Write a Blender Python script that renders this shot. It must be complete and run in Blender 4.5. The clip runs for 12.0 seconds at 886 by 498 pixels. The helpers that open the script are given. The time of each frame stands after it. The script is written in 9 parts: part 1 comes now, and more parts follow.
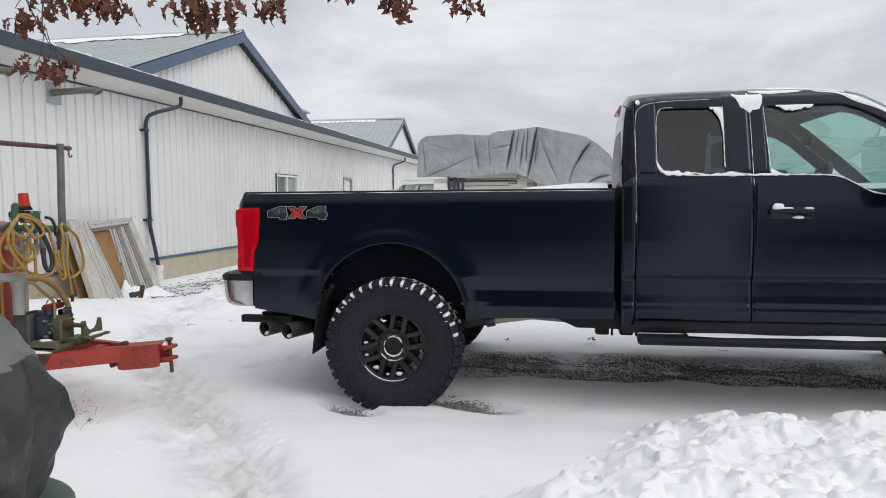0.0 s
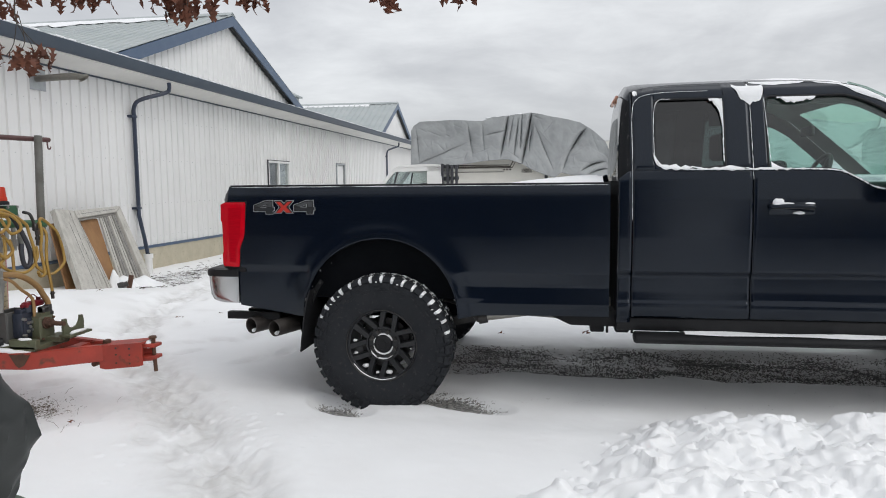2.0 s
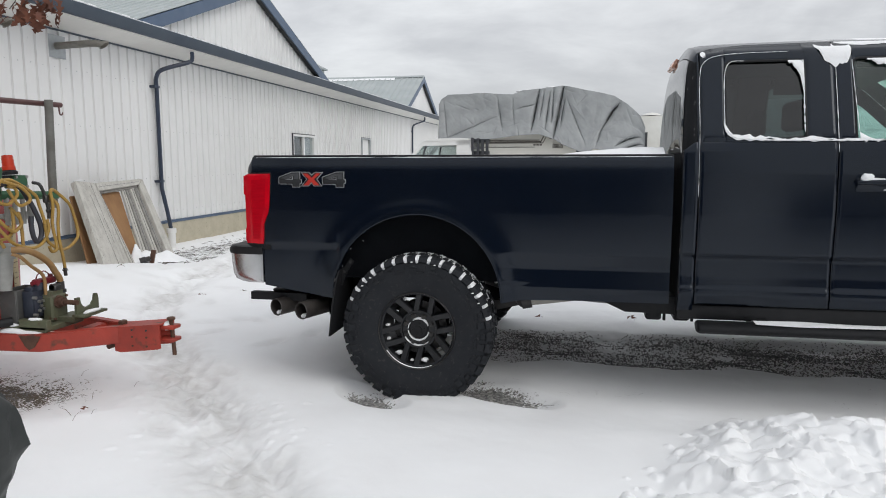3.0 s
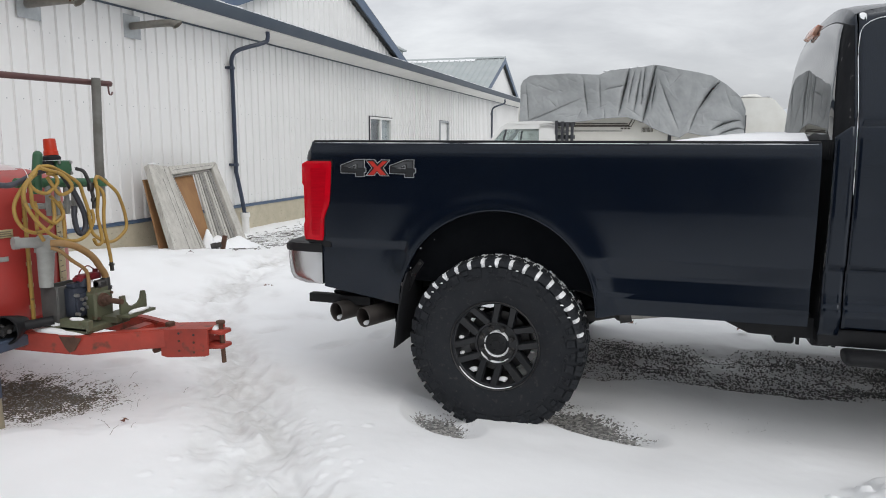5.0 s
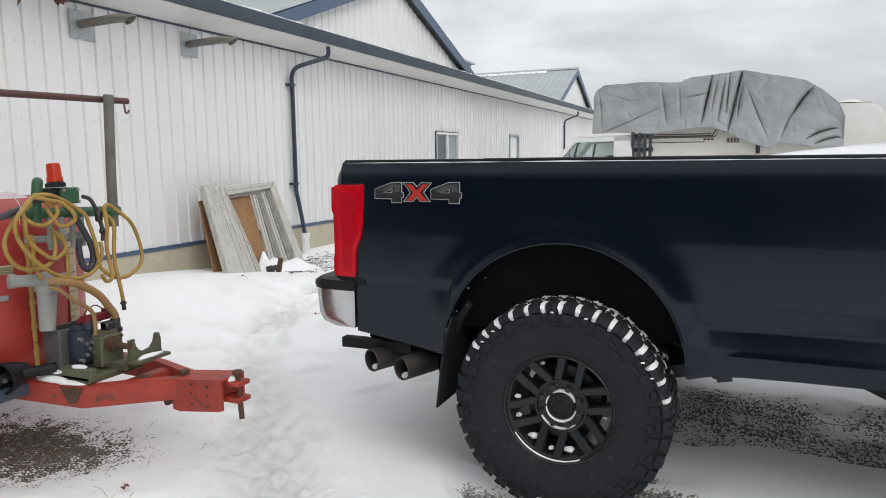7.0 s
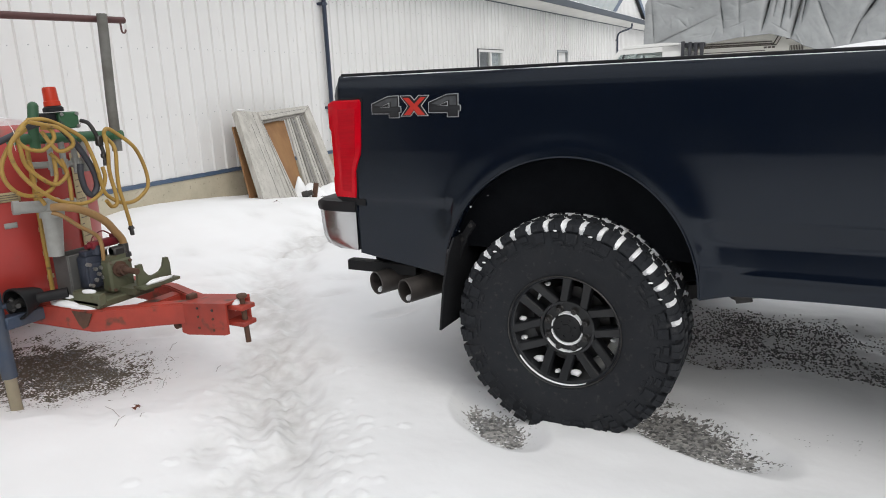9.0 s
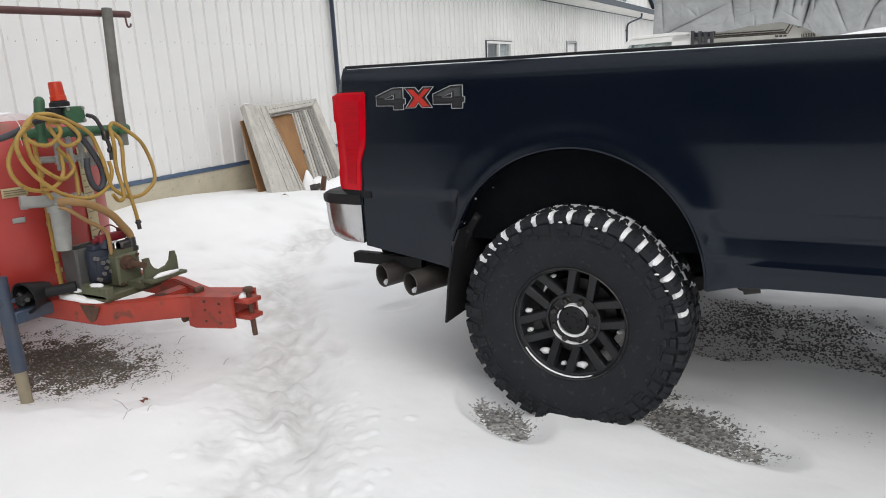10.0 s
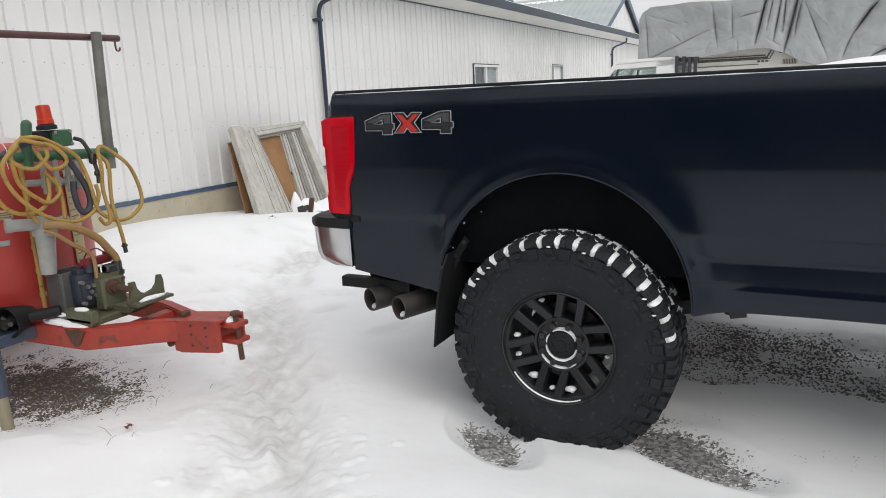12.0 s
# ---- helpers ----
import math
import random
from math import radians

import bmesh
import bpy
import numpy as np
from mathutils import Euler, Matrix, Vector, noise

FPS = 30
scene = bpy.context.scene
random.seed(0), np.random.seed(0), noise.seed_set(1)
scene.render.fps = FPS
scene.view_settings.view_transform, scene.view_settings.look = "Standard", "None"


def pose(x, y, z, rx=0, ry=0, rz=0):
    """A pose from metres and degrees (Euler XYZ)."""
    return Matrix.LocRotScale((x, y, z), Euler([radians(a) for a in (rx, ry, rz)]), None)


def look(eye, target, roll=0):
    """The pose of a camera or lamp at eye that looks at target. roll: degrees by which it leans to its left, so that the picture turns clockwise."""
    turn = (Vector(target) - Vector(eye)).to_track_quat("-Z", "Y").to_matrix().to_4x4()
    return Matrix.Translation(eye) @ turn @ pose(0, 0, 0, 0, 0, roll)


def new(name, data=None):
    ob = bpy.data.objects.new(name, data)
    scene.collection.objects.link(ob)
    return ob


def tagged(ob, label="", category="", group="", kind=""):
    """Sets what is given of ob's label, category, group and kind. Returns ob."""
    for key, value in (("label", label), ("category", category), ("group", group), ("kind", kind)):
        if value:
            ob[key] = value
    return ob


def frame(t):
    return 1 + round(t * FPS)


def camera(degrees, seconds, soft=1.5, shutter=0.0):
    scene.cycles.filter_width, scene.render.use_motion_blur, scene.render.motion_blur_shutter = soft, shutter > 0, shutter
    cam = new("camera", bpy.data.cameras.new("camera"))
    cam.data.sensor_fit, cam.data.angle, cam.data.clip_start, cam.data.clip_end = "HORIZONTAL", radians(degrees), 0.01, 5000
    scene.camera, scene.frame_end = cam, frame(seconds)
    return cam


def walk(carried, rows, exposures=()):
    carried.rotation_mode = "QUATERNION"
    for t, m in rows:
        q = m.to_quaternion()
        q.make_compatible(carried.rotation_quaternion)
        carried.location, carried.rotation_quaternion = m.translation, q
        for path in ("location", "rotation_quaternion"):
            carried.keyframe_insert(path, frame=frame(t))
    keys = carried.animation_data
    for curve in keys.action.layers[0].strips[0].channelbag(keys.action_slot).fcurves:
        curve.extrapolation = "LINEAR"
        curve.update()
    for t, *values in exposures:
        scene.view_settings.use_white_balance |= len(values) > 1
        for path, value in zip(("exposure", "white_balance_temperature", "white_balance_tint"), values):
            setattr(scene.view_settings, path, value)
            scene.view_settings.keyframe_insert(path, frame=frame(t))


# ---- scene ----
cam = camera(65.1, 12.0, soft=1.0)
PATH = [
    (0, (1.097, -4.516, 1.419), (0.771, -2.548, 1.277), -0.5),
    (0.5, (1.099, -4.516, 1.422), (0.772, -2.547, 1.292), -0.1),
    (1, (1.108, -4.482, 1.438), (0.78, -2.512, 1.317), 0.0),
    (1.5, (1.116, -4.445, 1.467), (0.795, -2.476, 1.325), -0.1),
    (2, (1.1, -4.384, 1.484), (0.789, -2.417, 1.296), -0.5),
    (2.5, (0.999, -4.217, 1.481), (0.682, -2.255, 1.257), -0.5),
    (3, (0.926, -4.017, 1.452), (0.552, -2.069, 1.198), -0.1),
    (3.2, (0.949, -3.931, 1.452), (0.535, -1.993, 1.186), -0.1),
    (4.8, (0.783, -3.468, 1.463), (0.204, -1.578, 1.16), 0.0),
    (5, (0.773, -3.434, 1.468), (0.187, -1.546, 1.167), 0.2),
    (5.5, (0.778, -3.277, 1.475), (0.135, -1.405, 1.188), 0.5),
    (6, (0.803, -3.106, 1.48), (0.052, -1.272, 1.216), -0.0),
    (6.5, (0.739, -2.947, 1.477), (-0.047, -1.123, 1.236), -0.6),
    (7, (0.674, -2.805, 1.488), (-0.111, -0.984, 1.228), -0.7),
    (7.2, (0.639, -2.783, 1.488), (-0.142, -0.963, 1.208), -0.8),
    (8.8, (0.815, -2.59, 1.437), (-0.091, -0.871, 0.984), -2.3),
    (9, (0.825, -2.581, 1.433), (-0.09, -0.866, 0.964), -2.5),
    (9.5, (0.831, -2.574, 1.428), (-0.098, -0.871, 0.94), -2.8),
    (10, (0.839, -2.565, 1.428), (-0.1, -0.868, 0.94), -3.0),
    (10.5, (0.84, -2.566, 1.434), (-0.097, -0.866, 0.951), -3.0),
    (11, (0.842, -2.564, 1.434), (-0.091, -0.859, 0.962), -2.9),
    (11.5, (0.839, -2.562, 1.44), (-0.091, -0.851, 0.983), -2.9),
    (12, (0.836, -2.568, 1.444), (-0.075, -0.84, 1.012), -2.7),
]
walk(cam, [(t, look(eye, target, roll)) for t, eye, target, roll in PATH],
     exposures=[(0.0, -0.06, 6500, 10), (3.0, -0.06, 6500, 10), (5.0, 0.0, 6500, 10), (7.0, 0.05, 6540, 10), (9.0, 0.12, 6640, 10), (12.0, 0.12, 6640, 10)])

# ---------------------------------------------------------------- overcast winter light
SUN_ELEV, SUN_ROT = radians(36), radians(124)


def make_world():
    world = bpy.data.worlds.new("overcast_sky")
    world.use_nodes = True
    nt = world.node_tree
    nt.nodes.clear()
    N, L = nt.nodes.new, nt.links.new
    out, bg = N("ShaderNodeOutputWorld"), N("ShaderNodeBackground")
    sky = N("ShaderNodeTexSky")
    sky.sky_type, sky.sun_disc = "NISHITA", False
    sky.sun_elevation, sky.sun_rotation = SUN_ELEV, SUN_ROT
    coord, sep = N("ShaderNodeTexCoord"), N("ShaderNodeSeparateXYZ")
    L(coord.outputs["Generated"], sep.inputs[0])
    # the cloud deck is brighter overhead than near the skyline
    up = N("ShaderNodeMapRange")
    up.inputs["From Min"].default_value, up.inputs["From Max"].default_value = 0.0, 1.0
    up.inputs["To Min"].default_value, up.inputs["To Max"].default_value = 0.82, 1.40
    L(sep.outputs["Z"], up.inputs["Value"])
    flat = N("ShaderNodeMapping")
    flat.inputs["Scale"].default_value = (1.0, 1.0, 3.2)
    L(coord.outputs["Generated"], flat.inputs["Vector"])
    big, fine = N("ShaderNodeTexNoise"), N("ShaderNodeTexNoise")
    for tex, scale, detail, rough in ((big, 2.1, 7.0, 0.55), (fine, 6.5, 6.0, 0.6)):
        tex.inputs["Scale"].default_value, tex.inputs["Detail"].default_value = scale, detail
        tex.inputs["Roughness"].default_value = rough
        tex.inputs["Distortion"].default_value = 0.4
        L(flat.outputs[0], tex.inputs["Vector"])
    both = N("ShaderNodeMath")
    both.operation = "MULTIPLY_ADD"
    both.inputs[1].default_value = 0.35
    L(fine.outputs["Fac"], both.inputs[0])
    L(big.outputs["Fac"], both.inputs[2])
    ramp = N("ShaderNodeValToRGB")
    e = ramp.color_ramp.elements
    e[0].position, e[0].color = 0.46, (0.53, 0.545, 0.575, 1)
    e[1].position, e[1].color = 0.86, (0.86, 0.88, 0.90, 1)
    mid = ramp.color_ramp.elements.new(0.66)
    mid.color = (0.66, 0.675, 0.70, 1)
    L(both.outputs[0], ramp.inputs[0])
    deck = N("ShaderNodeMixRGB")
    deck.blend_type = "MULTIPLY"
    deck.inputs[0].default_value = 1.0
    L(ramp.outputs[0], deck.inputs[1])
    L(up.outputs[0], deck.inputs[2])
    dim = N("ShaderNodeMixRGB")
    dim.blend_type = "MULTIPLY"
    dim.inputs[0].default_value, dim.inputs[2].default_value = 1.0, (0.1, 0.1, 0.1, 1)
    L(sky.outputs[0], dim.inputs[1])
    mix = N("ShaderNodeMixRGB")
    mix.inputs[0].default_value = 0.93
    L(dim.outputs[0], mix.inputs[1])
    L(deck.outputs[0], mix.inputs[2])
    bg.inputs["Strength"].default_value = 1.12
    L(mix.outputs[0], bg.inputs["Color"])
    L(bg.outputs[0], out.inputs["Surface"])
    scene.world = world


make_world()
sun = new("sun", bpy.data.lights.new("sun", "SUN"))
sun.data.energy, sun.data.angle, sun.data.color = 0.97, radians(35), (1.0, 0.97, 0.93)
sun.matrix_world = look((7.5, -5.0, 6.6), (0, 0, 0))

# ---------------------------------------------------------------- materials
def mat(name, col, rough=0.6, metal=0.0, col2=None, scale=6.0, bump=0.0, bscale=60.0, coat=0.0, spec=0.5, stretch=(1, 1, 1), rough2=None,
        speck=None, speck_scale=90.0, speck_amount=0.35, detail=6.0, contrast=(0.35, 0.7)):
    """A weathered surface: two colours mixed by large soft noise, optional fine specks, and fine relief."""
    m = bpy.data.materials.new(name)
    m.use_nodes = True
    nt = m.node_tree
    N, L = nt.nodes.new, nt.links.new
    b = nt.nodes["Principled BSDF"]
    b.inputs["Roughness"].default_value, b.inputs["Metallic"].default_value = rough, metal
    b.inputs["Specular IOR Level"].default_value = spec
    b.inputs["Coat Weight"].default_value, b.inputs["Coat Roughness"].default_value = coat, 0.08
    coord, mp = N("ShaderNodeTexCoord"), N("ShaderNodeMapping")
    mp.inputs["Scale"].default_value = stretch
    L(coord.outputs["Object"], mp.inputs["Vector"])
    info = N("ShaderNodeObjectInfo")
    off = N("ShaderNodeVectorMath")
    off.operation = "MULTIPLY_ADD"
    off.inputs[1].default_value = (37.0, 37.0, 37.0)
    L(info.outputs["Random"], off.inputs[0])
    L(mp.outputs[0], off.inputs[2])
    if col2 is None:
        col2 = tuple(c * 0.8 for c in col)
    tex = N("ShaderNodeTexNoise")
    tex.inputs["Scale"].default_value, tex.inputs["Detail"].default_value = scale, detail
    tex.inputs["Roughness"].default_value = 0.62
    L(off.outputs[0], tex.inputs["Vector"])
    ramp = N("ShaderNodeValToRGB")
    e = ramp.color_ramp.elements
    e[0].position, e[0].color = contrast[0], (*col, 1)
    e[1].position, e[1].color = contrast[1], (*col2, 1)
    L(tex.outputs["Fac"], ramp.inputs[0])
    colour = ramp.outputs[0]
    if speck is not None:
        t2 = N("ShaderNodeTexNoise")
        t2.inputs["Scale"].default_value, t2.inputs["Detail"].default_value = speck_scale, 4.0
        L(off.outputs[0], t2.inputs["Vector"])
        r2 = N("ShaderNodeMapRange")
        r2.inputs["From Min"].default_value, r2.inputs["From Max"].default_value = 1.0 - speck_amount - 0.06, 1.0 - speck_amount + 0.06
        L(t2.outputs["Fac"], r2.inputs["Value"])
        mx = N("ShaderNodeMixRGB")
        mx.inputs[2].default_value = (*speck, 1)
        L(r2.outputs[0], mx.inputs[0])
        L(colour, mx.inputs[1])
        colour = mx.outputs[0]
    L(colour, b.inputs["Base Color"])
    if rough2 is not None:
        rr = N("ShaderNodeMapRange")
        rr.inputs["From Min"].default_value, rr.inputs["From Max"].default_value = 0.35, 0.7
        rr.inputs["To Min"].default_value, rr.inputs["To Max"].default_value = rough, rough2
        L(tex.outputs["Fac"], rr.inputs["Value"])
        L(rr.outputs[0], b.inputs["Roughness"])
    if bump:
        t3, bp = N("ShaderNodeTexNoise"), N("ShaderNodeBump")
        t3.inputs["Scale"].default_value, t3.inputs["Detail"].default_value = bscale, 5.0
        L(off.outputs[0], t3.inputs["Vector"])
        bp.inputs["Strength"].default_value, bp.inputs["Distance"].default_value = min(1.0, bump * 100), 0.01
        L(t3.outputs["Fac"], bp.inputs["Height"])
        L(bp.outputs[0], b.inputs["Normal"])
    return m


def glass(name, tint, rough=0.02, mirror=0.07):
    m = bpy.data.materials.new(name)
    m.use_nodes = True
    nt = m.node_tree
    N, L = nt.nodes.new, nt.links.new
    b = nt.nodes["Principled BSDF"]
    out = nt.nodes["Material Output"]
    see = N("ShaderNodeBsdfTransparent")
    see.inputs[0].default_value = (*tint, 1)
    b.inputs["Base Color"].default_value = (0.01, 0.012, 0.012, 1)
    b.inputs["Roughness"].default_value = rough
    gl = N("ShaderNodeBsdfGlossy")
    gl.inputs["Roughness"].default_value = rough
    # two faces of a thin pane: about a twelfth mirrored head on, all of it edge on
    edge, power, lift, mix = N("ShaderNodeLayerWeight"), N("ShaderNodeMath"), N("ShaderNodeMath"), N("ShaderNodeMixShader")
    edge.inputs["Blend"].default_value = 0.5
    power.operation, lift.operation = "POWER", "MULTIPLY_ADD"
    power.inputs[1].default_value = 4.0
    lift.inputs[1].default_value, lift.inputs[2].default_value = 1.0 - mirror, mirror
    L(edge.outputs["Facing"], power.inputs[0])
    L(power.outputs[0], lift.inputs[0])
    L(lift.outputs[0], mix.inputs[0])
    L(see.outputs[0], mix.inputs[1])
    L(gl.outputs[0], mix.inputs[2])
    L(mix.outputs[0], out.inputs["Surface"])
    return m


def ground_material():
    """Snow lying over dark gravel; the depth of the snow at each place decides which one shows."""
    m = bpy.data.materials.new("snow_over_gravel")
    m.use_nodes = True
    nt = m.node_tree
    N, L = nt.nodes.new, nt.links.new
    b = nt.nodes["Principled BSDF"]
    coord = N("ShaderNodeTexCoord")
    depth = N("ShaderNodeAttribute")
    depth.attribute_name = "depth"

    def tex(scale, detail=5.0, kind="ShaderNodeTexNoise"):
        t = N(kind)
        t.inputs["Scale"].default_value = scale
        if kind == "ShaderNodeTexNoise":
            t.inputs["Detail"].default_value = detail
        L(coord.outputs["Object"], t.inputs["Vector"])
        return t

    def math_(op, a, c):
        n = N("ShaderNodeMath")
        n.operation = op
        for i, v in enumerate((a, c)):
            if isinstance(v, (int, float)):
                n.inputs[i].default_value = v
            else:
                L(v, n.inputs[i])
        return n.outputs[0]

    stones, clumps = tex(72.0, 3.0), tex(13.0, 4.0)
    spread = math_("ADD", math_("MULTIPLY", math_("SUBTRACT", stones.outputs["Fac"], 0.5), 0.17), math_("MULTIPLY", math_("SUBTRACT", clumps.outputs["Fac"], 0.5), 0.11))
    cover = N("ShaderNodeMapRange")
    cover.inputs["From Min"].default_value, cover.inputs["From Max"].default_value = -0.002, 0.006
    L(math_("ADD", depth.outputs["Fac"], spread), cover.inputs["Value"])
    # gravel
    cell = tex(70.0, kind="ShaderNodeTexVoronoi")
    gr = N("ShaderNodeValToRGB")
    e = gr.color_ramp.elements
    e[0].position, e[0].color = 0.1, (0.13, 0.129, 0.126, 1)
    e[1].position, e[1].color = 0.95, (0.46, 0.45, 0.43, 1)
    sepc = N("ShaderNodeSeparateColor")
    L(cell.outputs["Color"], sepc.inputs[0])
    L(sepc.outputs[0], gr.inputs[0])
    soil = N("ShaderNodeMixRGB")
    soil.inputs[2].default_value = (0.135, 0.115, 0.090, 1)
    where = N("ShaderNodeAttribute")
    where.attribute_name = "soil"
    L(where.outputs["Fac"], soil.inputs[0])
    L(gr.outputs[0], soil.inputs[1])
    # snow, a little greyer where it has been trodden
    sn = N("ShaderNodeValToRGB")
    s = sn.color_ramp.elements
    s[0].position, s[0].color = 0.3, (0.91, 0.92, 0.93, 1)
    s[1].position, s[1].color = 0.75, (0.86, 0.865, 0.87, 1)
    soft = tex(1.6, 7.0)
    L(soft.outputs["Fac"], sn.inputs[0])
    dirty = N("ShaderNodeMixRGB")
    dirty.inputs[2].default_value = (0.46, 0.447, 0.43, 1)
    trod = N("ShaderNodeAttribute")
    trod.attribute_name = "trodden"
    L(math_("MULTIPLY", trod.outputs["Fac"], clumps.outputs["Fac"]), dirty.inputs[0])
    L(sn.outputs[0], dirty.inputs[1])
    mix = N("ShaderNodeMixRGB")
    L(cover.outputs[0], mix.inputs[0])
    L(soil.outputs[0], mix.inputs[1])
    L(dirty.outputs[0], mix.inputs[2])
    L(mix.outputs[0], b.inputs["Base Color"])
    b.inputs["Roughness"].default_value = 0.85
    b.inputs["Specular IOR Level"].default_value = 0.25
    bp = N("ShaderNodeBump")
    bp.inputs["Strength"].default_value, bp.inputs["Distance"].default_value = 0.7, 0.014
    grain = tex(38.0, 6.0)
    relief = math_("ADD", math_("MULTIPLY", cover.outputs[0], 0.5), math_("ADD", math_("MULTIPLY", grain.outputs["Fac"], 0.09), math_("MULTIPLY", math_("MULTIPLY", cell.outputs["Distance"], 0.45), math_("SUBTRACT", 1.0, cover.outputs[0]))))
    L(relief, bp.inputs["Height"])
    L(bp.outputs[0], b.inputs["Normal"])
    return m


GROUND = ground_material()
SNOW = mat("fresh_snow", (0.90, 0.91, 0.92), 0.85, col2=(0.84, 0.85, 0.865), scale=9, bump=0.004, bscale=45, spec=0.2)
STONE = mat("gravel_stone", (0.34, 0.34, 0.335), 0.85, col2=(0.075, 0.076, 0.078), scale=25, bump=0.003)
SIDING = mat("white_siding", (0.74, 0.74, 0.735), 0.42, col2=(0.69, 0.69, 0.685), scale=0.9, bump=0.0006, bscale=14, stretch=(1, 1, 0.25), speck=(0.45, 0.45, 0.44), speck_scale=30, speck_amount=0.24)
SOFFIT = mat("white_soffit", (0.74, 0.73, 0.70), 0.6, col2=(0.66, 0.65, 0.62), scale=2)
BLUE = mat("blue_flashing", (0.060, 0.098, 0.165), 0.38, col2=(0.085, 0.125, 0.19), scale=3, bump=0.0008, bscale=25)
GUTTER = mat("slate_gutter", (0.040, 0.056, 0.080), 0.5, col2=(0.055, 0.072, 0.095), scale=2.5, bump=0.0008, bscale=25)
PIPE_BLUE = mat("dark_blue_downpipe", (0.020, 0.030, 0.055), 0.4, col2=(0.03, 0.042, 0.07), scale=5)
ROOFING = mat("galvanised_roofing", (0.36, 0.40, 0.405), 0.42, 0.25, col2=(0.44, 0.47, 0.47), scale=1.2, bump=0.0006, bscale=20)
CONCRETE = mat("tan_concrete", (0.50, 0.455, 0.35), 0.9, col2=(0.40, 0.365, 0.28), scale=3.5, bump=0.003, bscale=40, speck=(0.2, 0.19, 0.16), speck_scale=22, speck_amount=0.3)
GALV = mat("galvanised_steel", (0.42, 0.44, 0.45), 0.45, 0.6, col2=(0.32, 0.34, 0.35), scale=9, bump=0.001)
EXHAUST = mat("dull_steel_pipe", (0.36, 0.345, 0.31), 0.5, 0.35, col2=(0.46, 0.44, 0.40), scale=14, bump=0.001)
FRAME_WHITE = mat("white_vinyl", (0.78, 0.78, 0.77), 0.45, col2=(0.7, 0.7, 0.69), scale=4)
FRAME_DARK = mat("dark_frame", (0.03, 0.033, 0.04), 0.5, col2=(0.05, 0.05, 0.055))
CURTAIN = mat("pale_blind", (0.55, 0.56, 0.56), 0.8, col2=(0.38, 0.39, 0.40), scale=3, stretch=(1, 1, 4))
ROOM_DARK = mat("dark_room_and_soffit_shade", (0.035, 0.038, 0.04), 0.9, col2=(0.06, 0.06, 0.06))
PANE = glass("window_glass", (0.86, 0.90, 0.90), mirror=0.04)
GREY_WOOD = mat("weathered_wood", (0.30, 0.29, 0.27), 0.85, col2=(0.19, 0.18, 0.165), scale=5, bump=0.004, bscale=22, stretch=(3, 3, 0.35), speck=(0.12, 0.115, 0.10), speck_scale=26, speck_amount=0.36)
PALE_WOOD = mat("painted_grey_wood", (0.52, 0.505, 0.465), 0.8, col2=(0.37, 0.355, 0.325), scale=5, bump=0.003, bscale=22, stretch=(3, 3, 0.35), speck=(0.2, 0.19, 0.17), speck_scale=26, speck_amount=0.33)
BROWN_BOARD = mat("brown_board", (0.29, 0.155, 0.065), 0.75, col2=(0.21, 0.105, 0.045), scale=4, bump=0.002, bscale=25, stretch=(2, 2, 0.4))
PAINT = mat("black_truck_paint", (0.0025, 0.0051, 0.0118), 0.13, col2=(0.0034, 0.0058, 0.0115), scale=1.5, spec=0.44, rough2=0.22, bump=0.00012, bscale=2.2)
GRIMY_PAINT = mat("grimy_black_paint", (0.006, 0.007, 0.009), 0.7, col2=(0.011, 0.012, 0.014), scale=9, spec=0.2, bump=0.002, bscale=30, stretch=(3, 3, 0.5), speck=(0.20, 0.20, 0.20), speck_scale=14, speck_amount=0.30)
REAR_GLASS = glass("rear_glass", (0.075, 0.09, 0.09), mirror=0.30)
PAINT.node_tree.nodes["Principled BSDF"].inputs["Specular Tint"].default_value = (0.87, 0.935, 1.0, 1)
TRIM = mat("black_trim", (0.0085, 0.009, 0.0105), 0.55, col2=(0.014, 0.0145, 0.016), scale=12, bump=0.0008, spec=0.3)
# pale grey put on the hidden underside to bounce light onto the ground below
UNDERBODY = mat("light_bounce_underbody", (0.36, 0.355, 0.345), 0.9, col2=(0.20, 0.196, 0.188), scale=7, bump=0.002)
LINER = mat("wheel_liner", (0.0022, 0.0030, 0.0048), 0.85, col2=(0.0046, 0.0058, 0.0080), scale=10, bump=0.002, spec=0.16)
RUBBER = mat("tyre_rubber", (0.0098, 0.0118, 0.0158), 0.72, col2=(0.0165, 0.0185, 0.022), scale=9, speck=(0.037, 0.037, 0.039), speck_scale=45, speck_amount=0.34, bump=0.002, bscale=120, spec=0.35)
RIM_BLACK = mat("black_rim", (0.0085, 0.0095, 0.0115), 0.4, col2=(0.0145, 0.0155, 0.0175), scale=8)
STEEL_DARK = mat("dark_steel", (0.05, 0.05, 0.052), 0.45, 0.7, col2=(0.09, 0.085, 0.08), scale=10)
CHROME = mat("chrome", (0.62, 0.63, 0.64), 0.16, 1.0, col2=(0.50, 0.50, 0.50), scale=6, rough2=0.3)
LENS_RED = mat("red_lens", (0.60, 0.003, 0.014), 0.14, col2=(0.44, 0.002, 0.010), scale=11, coat=0.2, spec=0.15)
LENS_DARK = mat("deep_red_lens", (0.50, 0.003, 0.013), 0.16, col2=(0.40, 0.002, 0.010), scale=14, coat=0.2, spec=0.15, stretch=(1, 1, 6))
AMBER = mat("faded_red_lens", (0.62, 0.36, 0.26), 0.2, col2=(0.46, 0.17, 0.11), scale=20)
CAB_GLASS = glass("green_tinted_glass", (0.57, 0.77, 0.70), mirror=0.085)
